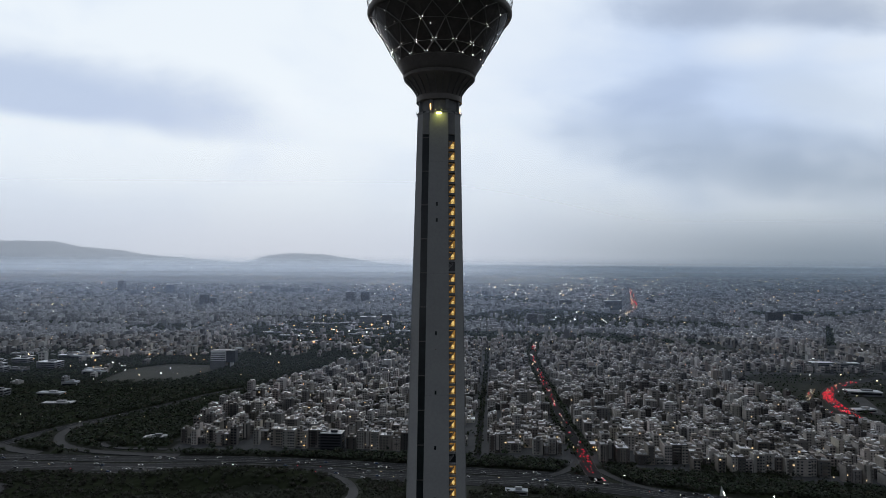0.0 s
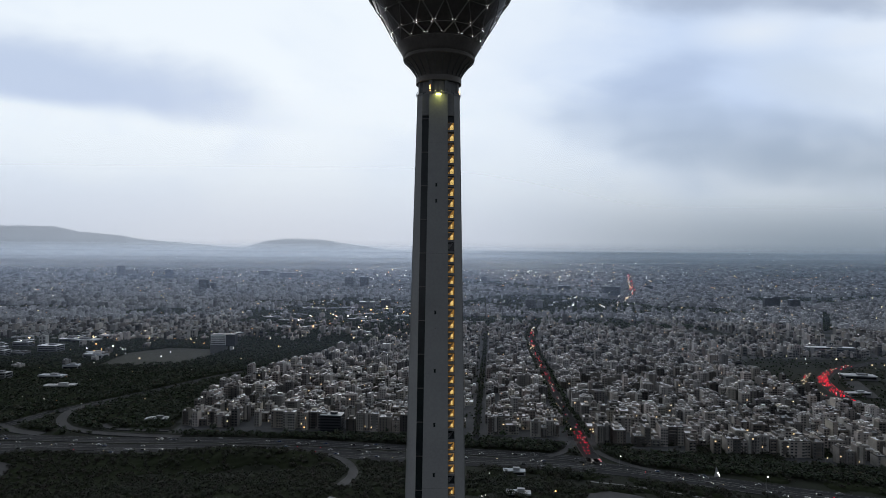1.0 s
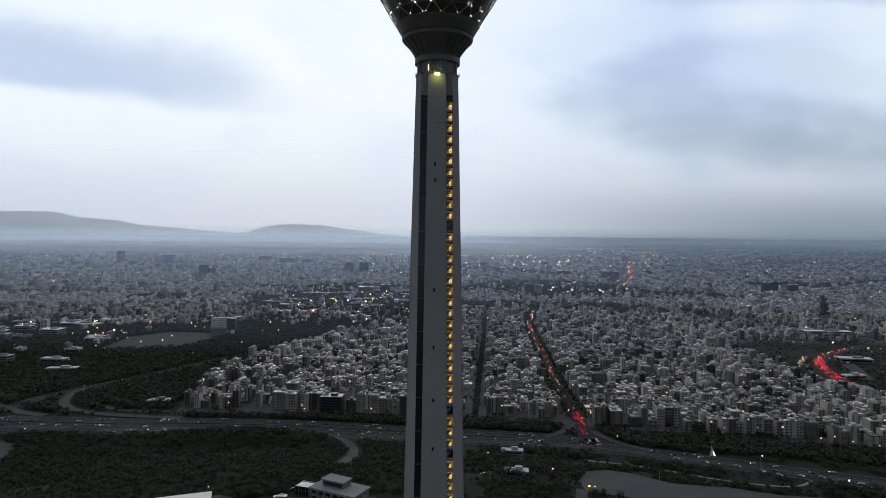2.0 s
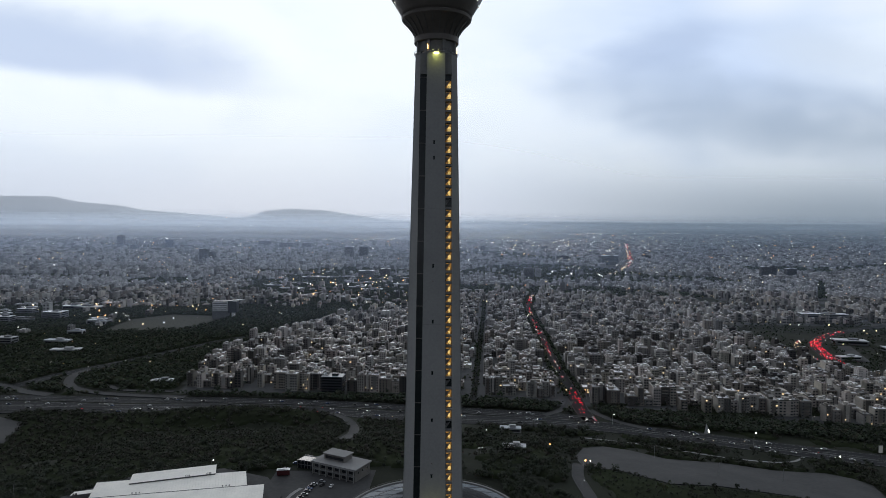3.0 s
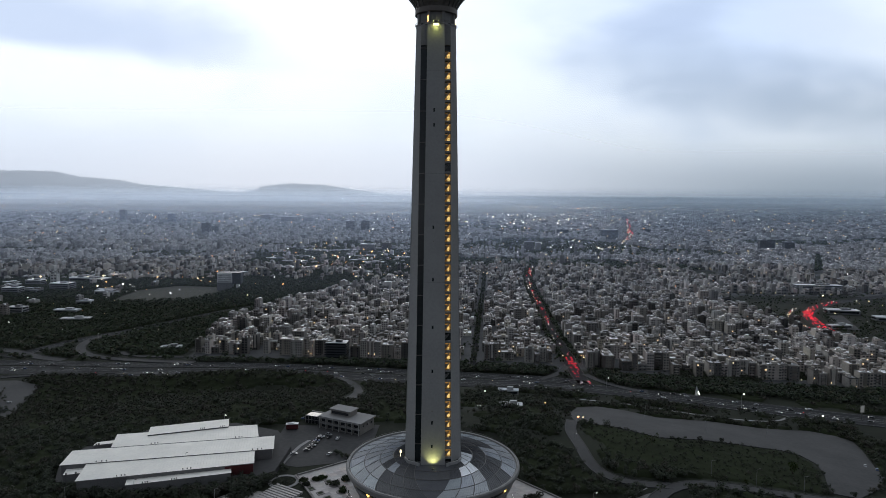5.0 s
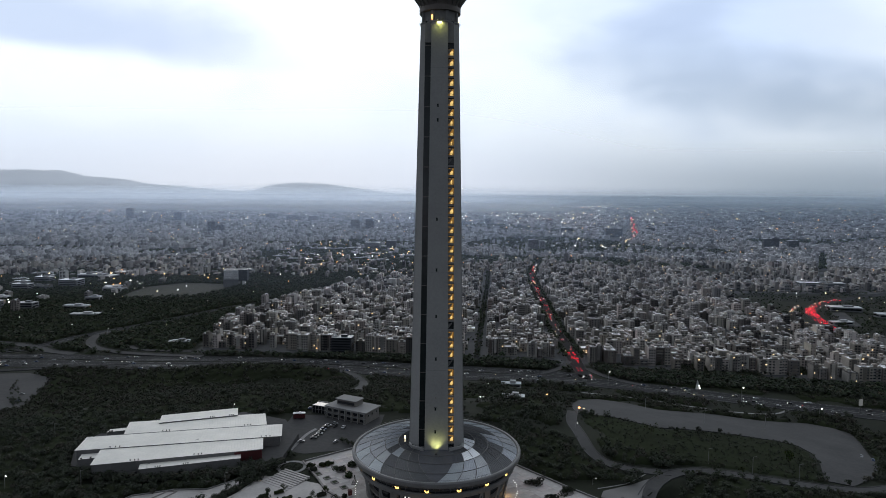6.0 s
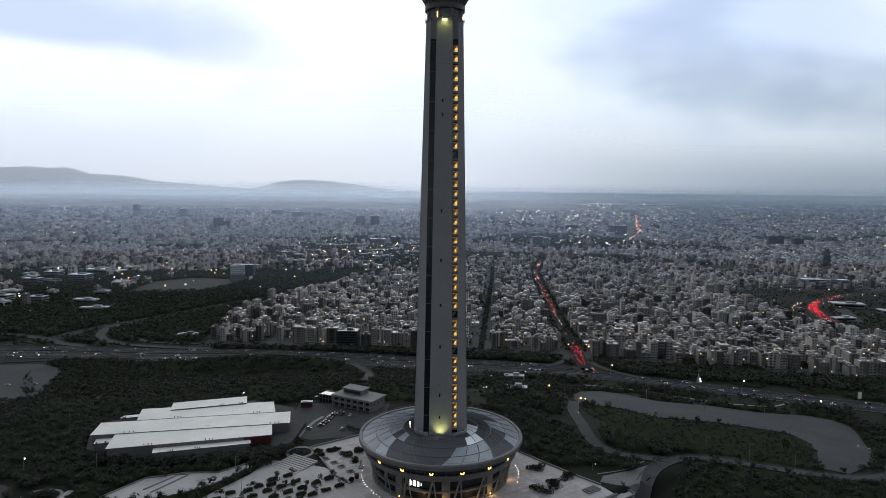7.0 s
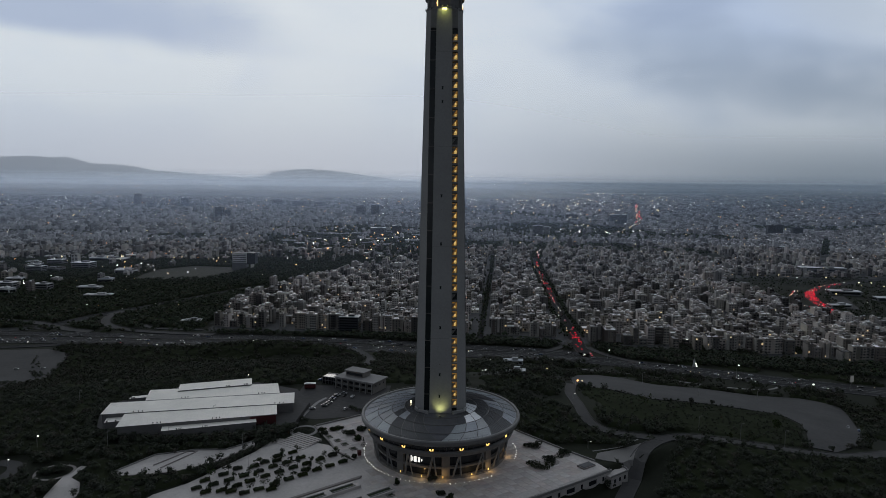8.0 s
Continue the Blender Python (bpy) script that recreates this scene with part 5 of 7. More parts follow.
def make_visitor_building():
    t = thing("visitor_building", -60, 107, -6.4, radians(-27))
    s = Soup(); s.box(0, 0, -0.5, 33, 17, 8.6)
    part("wall", s, STONE_FACE, t, "grey-brown stone walls")
    s = Soup(); s.box(0, 0, 8.1, 35, 19, 0.7, bottom=True)
    part("roof", s, KERB, t, "flat pale overhanging roof")
    s = Soup(); s.box(-4, 2, 8.8, 16, 9, 3.6)
    ph = part("penthouse", s, STONE_FACE, t)
    s = Soup(); s.box(-4, 2, 12.4, 17.5, 10.5, 0.5, bottom=True)
    part("penthouse_roof", s, KERB, ph, "pale flat roof slab")
    s = Soup(); s.box(-4, -2.6, 9.6, 14, 0.1, 1.8)
    part("penthouse_glazing", s, WINDOW, ph)
    for fl in range(2):
        for i in range(6):
            o = part("window", WIN_MESH, None, t); o.location, o.scale = (-13.5 + i * 5.4, -8.56, 1.2 + 3.8 * fl), (4.2, 1, 2.2)
        s = Soup(); s.box(0, -9.2, 0.2 + 3.8 * (fl + 1), 33, 1.6, 0.35, bottom=True)
        part("balcony", s, CONCRETE_DARK, t)
    for i in range(3):
        o = part("window", WIN_MESH, None, t); o.location, o.rotation_euler, o.scale = (16.56, -5 + i * 5, 4.8), (0, 0, math.pi / 2), (1.6, 1, 1.6)
    s = Soup()
    for i in range(7):
        s.box(-16.0 + i * 5.35, -9.8, 0.0, 0.5, 0.5, 8.2)
    tagged(part("column", s, CONCRETE, t), kind="stuff")
    for x in range(-18, 19, 3):
        for y in range(-10, 11, 3):
            take(-60 + x * math.cos(-0.47) - y * math.sin(-0.47), 107 + x * math.sin(-0.47) + y * math.cos(-0.47), 2)
    tagged(t, "two-storey stone visitor building with flat overhanging roof", "building")
    b = thing("glass_pavilion", -82, 118, -6.4, radians(-20))
    s = Soup(); s.box(0, 0, 0, 15, 9, 5.5)
    part("glazing", s, WINDOW, b)
    s = Soup()
    for i in range(7):
        for y in (-4.6, 4.6):
            s.box(-7.5 + i * 2.5, y, 0, 0.2, 0.2, 6.0)
    for y in (-4.6, 4.6):
        s.box(0, y, 5.6, 15.4, 0.25, 0.3, bottom=True); s.box(0, y, 2.8, 15.4, 0.2, 0.2, bottom=True)
    part("steel_frame", s, RAIL, b)
    tagged(b, "small steel-framed glass pavilion beside the yard", "pavilion")
    take(-82, 118, 9)
    k = thing("red_kiosk_truck", -97, 103, -6.2, radians(8))
    s = Soup(); s.box(0, 0, 0.8, 8, 3, 3.2)
    part("body", s, RED_PAINT, k, "dark red body")
    s = Soup(); s.box(0, 0, 4.0, 8.4, 3.4, 0.3, bottom=True); s.box(-1, 0, 4.3, 4.4, 1.6, 0.4)
    part("canopy", s, TANK, k, "white roof")
    s = Soup()
    for sx in (-2.6, 2.6):
        for sy in (-1.3, 1.3):
            s.beam((sx, sy - 0.2, 0.5), (sx, sy + 0.2, 0.5), 0.5, n=8)
    part("wheels", s, RUBBER, k)
    tagged(k, "dark red two-deck bus with a white roof", "bus")


make_visitor_building()

PLAZA = [(-52, 50), (-77, 31), (-63, 6), (-57, -6), (-47, -16), (-40, -30), (-36, -46), (-40, -90), (22, -90), (43, -56), (65, -42), (91, -23), (86, -14), (72, 0), (47, 28), (30, 48), (0, 56), (-30, 56)]
TERRACE = [(-97, 12), (-78, 8), (-64, 3), (-55.5, -6), (-45, -16), (-37.5, -30), (-33.5, -46), (-37.5, -90), (-150, -90), (-138, -58), (-126, -46), (-119, -34), (-112, -22), (-104, -8)]
sheet("plaza", PLAZA, PAVING, 0.12, 0.9, "pale stone-paved plaza round the tower foot", "plaza", z=PLAZA_Z)
sheet("terrace", TERRACE, PAVING, 0.04, 0.9, "pale paved garden terrace below the plaza", "terrace", z=PLAZA_Z - 0.0)
sheet("pavement", [(-170, -37), (-157, -14), (-138, -7), (-121, -6), (-109, 6), (-105, 1), (-119, -21), (-129, -31), (-144, -37), (-159, -40)], PAVING, 0.25, 0.8, "pale paved fan-shaped outdoor court", "court")
sheet("pavement", [(-190, -29), (-187, -29), (-187.5, -42), (-180, -47), (-174, -58), (-172.3, -86.4), (-184.2, -87.7), (-190.5, -52), (-192, -42)], PAVING, 0.25, 0.8, "pale paved garden path and landing", "path")
ribbon("pavement", [(-206, -43), (-210, -36), (-206, -29), (-198, -27), (-190, -31), (-190, -40), (-197, -47), (-206, -43)], 1.5, PAVING_D, 0.3, kerb=False, label="narrow oval garden path", category="path", step=2)
sheet("pavement", [(87, -10), (93, -13), (102.8, -15.5), (107, -13), (112, -1), (119, 12), (108, 5), (90, -3)], mat("forecourt_concrete", (0.17, 0.165, 0.158), (0.12, 0.117, 0.112), 0.85), 0.3, 0.9, "pale paved forecourt by the service road", "forecourt", cell=3.5)
ribbon("pavement", [(-237.6, -25.1), (-225.2, -27.1), (-221, -37.4), (-226.6, -52.3)], 7, ASPHALT_PALE, 0.2, kerb=False, label="grey garden path landing", category="path", step=2)

ribbon("pavement", [(-90, 42), (-89, 53), (-87, 64), (-85, 75), (-81, 83)], 2.4, KERB, 0.3, kerb=False, label="narrow pale kerbed island in the yard", category="island", step=2)
make_ground()


def wall_run(name, pts, h, thick, z, material, label, cap=True, category="wall"):
    s = Soup()
    for (x0, y0), (x1, y1) in zip(pts, pts[1:]):
        L, a = math.hypot(x1 - x0, y1 - y0), math.atan2(y1 - y0, x1 - x0)
        s.box((x0 + x1) / 2, (y0 + y1) / 2, z, L + thick * 0.5, thick, h, a)
        if cap:
            s.box((x0 + x1) / 2, (y0 + y1) / 2, z + h, L + thick, thick + 0.25, 0.15, a, bottom=True)
    ob = part(name, s, material)
    tagged(ob, label, category)
    return ob


wall_run("retaining_wall", [(-78, 30), (-64, 6), (-58, -6), (-47, -16.5)], 1.3, 0.8, PLAZA_Z - 0.5, PAVING_D, "brown brick planted retaining wall by the plaza")
wall_run("balustrade", [(88, 0), (97, 3), (105, 6), (119, 18)], 1.2, 0.4, PLAZA_Z - 1.2, KERB, "pale low balustrade beside the service road")
wall_run("low_wall", [(-170, -37), (-157, -14), (-138, -7), (-121, -6), (-109, 6)], 0.7, 0.6, PLAZA_Z - 0.1, KERB, "low curved concrete garden wall")
wall_run("low_wall", [(-159, -40), (-144, -37), (-129, -31), (-119, -21), (-105, 1)], 0.9, 0.6, PLAZA_Z - 0.1, PAVING_D, "low brown curved garden wall")
wall_run("low_wall", [(-152, -27), (-141, -9), (-136, -9), (-147, -30)], 0.5, 0.5, PLAZA_Z, PAVING_D, "low brown garden wall")
wall_run("plaza_parapet", [(-52, 50), (-77, 31)], 0.9, 0.4, PLAZA_Z, KERB, "low pale plaza parapet")
wall_run("plaza_parapet", [(47, 28), (72, 0), (86, -14)], 0.9, 0.4, PLAZA_Z, KERB, "low pale plaza parapet")


def make_deck_wall():
    """The storey under the plaza's edge, open to the service road."""
    t = thing("undercroft_wall", 43, -56.6, PLAZA_Z - 9.5, math.atan2(33, 48))
    L = 58.8
    s = Soup(); s.box(L / 2, -0.9, 0, L, 0.8, 9.4)
    part("wall", s, PAVING, t, "grey stone wall under the deck edge")
    s = Soup(); s.box(L / 2, -1.3, 8.9, L + 1, 0.5, 1.3, bottom=True)
    part("coping", s, KERB, t)
    for i in range(7):
        s = Soup(); s.box(5 + i * 8.0, -1.33, 5.2, 5.6 if i % 2 else 1.4, 0.12, 2.3, bottom=True)
        part("window", s, WINDOW, t)
    s = Soup()
    for i in range(90):
        x = 0.3 + i * 0.65
        s.beam((x, -1.2, 10.2), (x + 0.2, -1.2, 11.2), 0.05, n=3)
    tagged(part("railing", s, RAIL, t), kind="stuff")
    tagged(t, "stone undercroft wall with windows below the plaza", "wall")
    t = thing("annex_deck", 91, -22.5, PLAZA_Z - 10)
    base = [(-4, -1.0), (0.5, -6.5), (11.5, 1.8), (10.5, 6.0), (1.5, 8.5), (-5, 9.0)]
    s = Soup()
    s.poly([(x, y, 8.2) for x, y in base])
    for (x0, y0), (x1, y1) in zip(base, base[1:] + base[:1]):
        s.poly([(x0, y0, 0), (x1, y1, 0), (x1, y1, 8.2), (x0, y0, 8.2)])
    part("wall", s, PAVING, t, "pale stone walls")
    s = Soup()
    for (x0, y0), (x1, y1) in zip(base[1:4], base[2:5]):
        s.box((x0 + x1) / 2, (y0 + y1) / 2, 8.2, math.hypot(x1 - x0, y1 - y0), 0.5, 0.9, math.atan2(y1 - y0, x1 - x0))
    part("parapet", s, KERB, t)
    for f in (0.2, 0.5, 0.8):
        s = Soup(); s.box(0, 0, 4.6, 1.3, 0.2, 2.0, bottom=True)
        o = part("window", s, WINDOW, t); o.location, o.rotation_euler = (0.5 + 11 * f, -6.55 + 8.3 * f, 0), (0, 0, math.atan2(8.3, 11))
    tagged(t, "lower pale stone annex beside the plaza deck", "annex")
    t = thing("skylight_box", 80, -20, PLAZA_Z, math.atan2(34, 48))
    s = Soup(); s.box(0, 0, 0, 9, 5, 1.0)
    part("curb", s, PAVING_D, t)
    s = Soup(); s.box(0, 0, 1.0, 8.4, 4.4, 0.3, tx=0.85, ty=0.8)
    part("cover", s, ROOF_DARK, t)
    tagged(t, "low grey skylight box on the deck", "skylight")


make_deck_wall()


def make_steps():
    """Broad flights of garden steps and seats beside the terrace."""
    t = thing("garden_steps", -82, 6.5, PLAZA_Z, radians(-32))
    for i in range(9):
        s = Soup(); s.box(0, -8 + i * 2.0, 0, 19, 1.15, 0.25 + 0.12 * i)
        part("step", s, PAVING, t)
    tagged(t, "broad flight of pale garden steps", "steps")
    a = math.atan2(-33 + 52, -40 + 64)
    for k, (x, y, L, w) in enumerate(((-66, -66, 66, 6.0), (-62, -54.5, 56, 1.2), (-60, -52, 52, 0.7), (-48, -70, 64, 6.0), (-40, -82, 60, 5.0))):
        t = thing("terrace_wall", x, y, PLAZA_Z, a)
        s = Soup(); s.box(0, 0, 0, L, w, 1.5 if w > 4 else 0.7)
        part("wall", s, PAVING if w > 4 else PAVING_D, t)
        s = Soup()
        if w > 4:
            for i in range(int(L / 16)):
                s = Soup()
                s.box(-L / 2 + 9 + i * 16, -0.6, 1.5, 12.5, 2.3, 0.03)
                part("planting_slot", s, GRASS, t, "dark sunken planting slot")
                s = Soup()
                s.box(-L / 2 + 9 + i * 16, 0.75, 1.5, 12.9, 0.35, 0.45); s.box(-L / 2 + 9 + i * 16, -1.95, 1.5, 12.9, 0.35, 0.45)
                part("slot_kerb", s, KERB, t)
        tagged(t, "long low pale stone seat wall", "wall", "terrace walls")


make_steps()

# ---- plants ----
def leafy(rnd, n, rx, rz, zc, size, flat=0.0):
    """A crown of many loose leaf sprays, ragged at the outline."""
    s = Soup()
    lobes = [(rnd.gauss(0, 0.45) * rx, rnd.gauss(0, 0.45) * rx, zc + rnd.uniform(-0.5, 0.6) * rz, rnd.uniform(0.45, 0.75)) for _ in range(6)]
    for _ in range(n):
        lx, ly, lz, k = rnd.choice(lobes)
        a, b = rnd.uniform(0, math.tau), rnd.uniform(-1, 1)
        q = math.sqrt(1 - b * b)
        r = k * rnd.uniform(0.55, 1.05)
        c = Vector((lx + rx * r * q * math.cos(a), ly + rx * r * q * math.sin(a), lz + rz * r * b))
        d = Vector((rnd.gauss(0, 1), rnd.gauss(0, 1), rnd.gauss(0.6, 0.7))).normalized()
        u = d.orthogonal().normalized()
        v = d.cross(u)
        w = size * rnd.uniform(0.6, 1.3)
        p = [c + u * w * math.cos(t) + v * w * 0.7 * math.sin(t) for t in (0.2, 1.9, 3.3, 4.9)]
        s.poly([tuple(x) for x in p])
    return s


def trunk_soup(rnd, h, r):
    s = Soup()
    p = Vector((0, 0, -0.3))
    k = 5
    for i in range(k):
        q = Vector((rnd.gauss(0, 0.06) * h, rnd.gauss(0, 0.06) * h, h * (i + 1) / k))
        u0, u1 = r * (1 - 0.16 * i), r * (1 - 0.16 * (i + 1))
        base = len(s.v)
        for c, w in ((p, u0), (q, u1)):
            for j in range(6):
                a = math.tau * j / 6
                s.v.append((c.x + w * math.cos(a), c.y + w * math.sin(a), c.z))
        for j in range(6):
            s.f.append((base + j, base + (j + 1) % 6, base + 6 + (j + 1) % 6, base + 6 + j)); s.m.append(0)
        if i >= 2:
            for _ in range(2):
                a = rnd.uniform(0, math.tau)
                s.beam(q, q + Vector((math.cos(a) * h * 0.28, math.sin(a) * h * 0.28, h * 0.22)), r * 0.3, n=3)
        p = q
    return s


KINDS = []
for q_ in range(5):
    rn = random.Random(40 + q_)
    hh = (5.2, 6.4, 4.2, 7.5, 5.6)[q_]
    KINDS.append((trunk_soup(rn, hh * 0.62, 0.16).mesh("trunk", BARK), leafy(rn, 260, hh * 0.36, hh * 0.34, hh * 0.64, 0.30).mesh("crown", (LEAF, LEAF, LEAF_PINE_SHADE, LEAF, LEAF_PINE_SHADE)[q_])))
CONE = Soup()
rn = random.Random(77)
for i in range(170):
    f = rn.random() ** 0.7
    a = rn.uniform(0, math.tau); r = 1.1 * (1 - f) * rn.uniform(0.7, 1.1) + 0.08
    c = Vector((r * math.cos(a), r * math.sin(a), 0.3 + f * 4.4)); w = 0.28
    CONE.poly([tuple(c + Vector((rn.uniform(-w, w), rn.uniform(-w, w), rn.uniform(-w, w)))) for _ in range(3)])
CONE_MESH = CONE.mesh("crown", LEAF_PINE_SHADE)


def plant_tree(x, y, k, scale, z=None, label="small leafy garden tree on the terrace", group="garden trees"):
    t = thing("tree", x, y, Z(x, y) if z is None else z, (x * 7.3 + y * 3.1) % 6.28)
    part("trunk", KINDS[k][0], None, t); part("crown", KINDS[k][1], None, t)
    t.scale = (scale, scale, scale)
    tagged(t, label, "tree", group)


HEDGES = [(-101, -55), (-82, -52), (-70, -30), (-94, -22), (-98, -27), (-88, -20), (-52, -20), (-119, -52), (-118, -44), (-82, -9), (-89, -14), (-76, -16), (-82, -22), (-88, -27), (-77, -28), (-94, -33), (-83, -33), (-70, -36), (-64, -30), (-58, -25), (-59, -12), (-65, -17), (-71, -23),
          (-89, -38), (-76, -41), (-95, -44), (-82, -46), (-100, -49), (-88, -52), (-111, -37), (-106, -43), (-112, -48), (-106, -54), (-94, -56), (-113, -56), (-106, -30), (-100, -38)]


def make_planter(x, y, i):
    t = thing("planter", x, y, PLAZA_Z + 0.04, radians(34))
    s = Soup(); s.box(0, 0, 0, 5.2, 2.1, 0.25)
    part("box", s, PAVING_D, t)
    rn = random.Random(i)
    s = leafy(rn, 300, 2.6, 0.8, 1.15, 0.36)
    for k, v in enumerate(s.v):
        s.v[k] = (max(-2.7, min(2.7, v[0])), max(-1.15, min(1.15, v[1] * 0.5)), max(0.4, v[2]))
    s.box(0, 0, 0.4, 4.9, 1.8, 1.1, tx=0.92, ty=0.8)
    part("hedge", s, LEAF_PINE_SHADE, t, "dark clipped hedge")
    tagged(t, "low stone planter filled with dark hedge", "planter", "terrace planters")


for i_, (x_, y_) in enumerate(HEDGES):
    make_planter(x_, y_, i_)
    if i_ % 4 != 3:
        plant_tree(x_ + 1.6, y_ + 2.6, i_ % 5, 0.74 + 0.1 * (i_ % 3), PLAZA_Z)


def make_shrub(x, y, r, h, z, i):
    t = thing("shrub_bed", x, y, z, i * 1.3)
    rn = random.Random(300 + i)
    part("shrub", leafy(rn, int(220 + 60 * r), r, h * 0.5, h * 0.5, 0.5), LEAF_PINE_SHADE, t)
    s = Soup(); s.lathe([(r * 1.05, -0.1), (r * 1.05, 0.25), (r * 0.9, 0.25), (0.0, 0.2)], 12)
    part("bed_edge", s, PAVING_D, t)
    tagged(t, "dark rounded shrubs in a plaza bed", "shrub", "plaza shrubs")


SHRUBS = [(55, 6, 4.2, 2.4), (55, -20, 4.6, 2.6), (62, -15, 4.2, 2.6), (70, -5, 3.8, 2.2), (-21, -44, 1.4, 2.6), (-3, -39, 2.2, 2.2), (2, -53, 2.2, 1.4), (6, -57, 2.0, 1.4), (-72, 23, 2.6, 2.4), (-66, 25, 2.6, 1.6), (-62, 27, 2.4, 1.6),
          (-54, 19, 3.0, 2.6), (-48, 26, 3.0, 2.6), (-49, 11, 2.8, 1.8), (-47, -14, 1.6, 2.4), (-69, 18, 2.2, 2.6), (20, -63, 3.2, 2.0), (26, -66, 3.0, 2.0)]
for i_, (x_, y_, r_, h_) in enumerate(SHRUBS):
    make_shrub(x_, y_, r_, h_, PLAZA_Z + 0.12, i_)
cone = thing("cypress", -44, 3, PLAZA_Z + 0.1)
part("crown", CONE_MESH, None, cone)
s_ = Soup(); s_.box(0, 0, 0, 3, 3, 0.5); part("bed_edge", s_, PAVING_D, cone)
tagged(cone, "slim dark cone-shaped cypress in a bed", "tree")
for x_, y_ in ((-60, 9), (-55, 4), (-49, -2), (-58, 23), (-23, -55), (-66, 14)):
    t_ = thing("square_bed", x_, y_, PLAZA_Z + 0.12, radians(34))
    s_ = Soup()
    for dx, dy, sx, sy in ((0, -1.6, 3.6, 0.5), (0, 1.6, 3.6, 0.5), (-1.6, 0, 0.5, 2.7), (1.6, 0, 0.5, 2.7)):
        s_.box(dx, dy, 0, sx, sy, 0.5)
    part("stone_edge", s_, PAVING_D, t_)
    s_ = Soup(); s_.box(0, 0, 0, 2.6, 2.6, 0.3); part("soil", s_, GRASS, t_)
    tagged(t_, "square stone-edged bed in the plaza", "flower bed", "plaza beds")
t_ = thing("booth", -44.5, -10, PLAZA_Z + 0.12, 0.3)
s_ = Soup(); s_.box(0, 0, 0, 2, 2, 2.4); part("body", s_, RED_PAINT, t_)
s_ = Soup(); s_.box(0, 0, 2.4, 2.4, 2.4, 0.5, tx=0.4, ty=0.4, bottom=True); part("roof", s_, RED_PAINT, t_)
tagged(t_, "small dark red ticket booth on the plaza", "booth")
# round bed above the steps
t_ = thing("round_bed", -83, 23, PLAZA_Z)
s_ = Soup(); s_.lathe([(8.6, -0.2), (8.6, 0.35), (6.6, 0.35), (6.6, 0.1)], 32); part("path_ring", s_, KERB, t_, "pale ring path")
part("shrub", leafy(random.Random(5), 420, 6.0, 1.2, 0.8, 0.4), LEAF_PINE_SHADE, t_)
tagged(t_, "round shrub bed ringed by a pale path", "flower bed"); take(-83, 23, 10)



MEADOW = [(118, 53), (157, 36), (191, 14), (220, 27), (273, 83), (298, 211), (189, 157), (97, 113)]


def hill_wood(x, y):
    """How thickly trees stand on the tower's hill at x, y, and whether they are low scrub."""
    d = math.hypot((x + 55) / 185, (y - 15) / 118)
    if not free(x, y) or (d < 0.86 and not (x < -95 and y < 12) and not (x > 44 and y > 8) and not (x < -85 and y < -5)):
        return 0.0, False
    if math.hypot(x, y) < 58 or (x - 43) * 0.578 - (y + 56) * 0.816 > -3 and x < 90 and -90 < y < -20 and x > 0:
        return 0.0, False
    if -90 < y < 20 and 0 < x - lerp_rows([(-90, 74), (-52, 88), (-36, 97), (-18, 107), (0, 114), (20, 128)], y) < 17 + 5 * noise.noise(Vector((y * 0.08, 0, 0))):
        return 0.03, False
    n = noise.noise(Vector((x * 0.012, y * 0.012, 4.0)))
    if inside(x, y, MEADOW):
        return 0.75 + 0.4 * n, True
    if x > 20 and y > 60 and noise.noise(Vector((x * 0.028, y * 0.028, 12.0))) > 0.16:
        return 0.05, False
    dens = 0.65 + 0.5 * n
    if x > 110 and y > 113 + 0.34 * (x - 110):
        dens = 0.48 + 0.45 * n
    if -330 < x < 100 and 120 < y < 330:
        dens = 0.42 + 0.55 * n
    return max(0.0, dens * (0.3 if y < -130 else 1.05)), False


def belt_wood(x, y):
    """The same for the wooded belt beside the town."""
    if not free(x, y) or (y < 1180 and x > lerp_rows(TOWN_LEFT, y) - 4) or built(x, y) > 0.5:
        return 0.0, False
    return max(0.0, 0.70 + 0.6 * noise.noise(Vector((x * 0.008, y * 0.008, 9.0)))), False


def make_scrub_fill(x0, x1, y0, y1, step, rule, tall, label):
    """Filler added between the trees, low scrub in the meadow: a lumpy leafy sheet that sinks away where nothing grows.
    """
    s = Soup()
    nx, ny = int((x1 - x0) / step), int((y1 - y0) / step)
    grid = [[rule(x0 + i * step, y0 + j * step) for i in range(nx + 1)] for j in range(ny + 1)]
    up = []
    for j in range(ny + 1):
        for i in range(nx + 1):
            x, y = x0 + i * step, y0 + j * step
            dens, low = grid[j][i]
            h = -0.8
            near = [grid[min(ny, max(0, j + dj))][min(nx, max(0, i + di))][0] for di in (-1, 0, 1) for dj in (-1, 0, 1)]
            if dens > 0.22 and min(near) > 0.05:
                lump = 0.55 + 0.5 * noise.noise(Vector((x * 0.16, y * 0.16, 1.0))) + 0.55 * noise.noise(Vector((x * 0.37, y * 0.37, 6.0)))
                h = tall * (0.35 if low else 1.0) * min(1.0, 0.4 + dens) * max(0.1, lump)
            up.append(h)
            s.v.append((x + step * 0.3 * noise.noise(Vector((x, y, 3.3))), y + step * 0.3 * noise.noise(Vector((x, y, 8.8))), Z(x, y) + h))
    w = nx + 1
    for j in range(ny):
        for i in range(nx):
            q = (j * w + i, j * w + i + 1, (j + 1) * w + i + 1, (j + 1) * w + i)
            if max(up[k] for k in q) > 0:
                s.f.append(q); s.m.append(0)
    tagged(part("undergrowth", s, SCRUB_FILL, None, smooth=True), label, "scrub", kind="stuff")


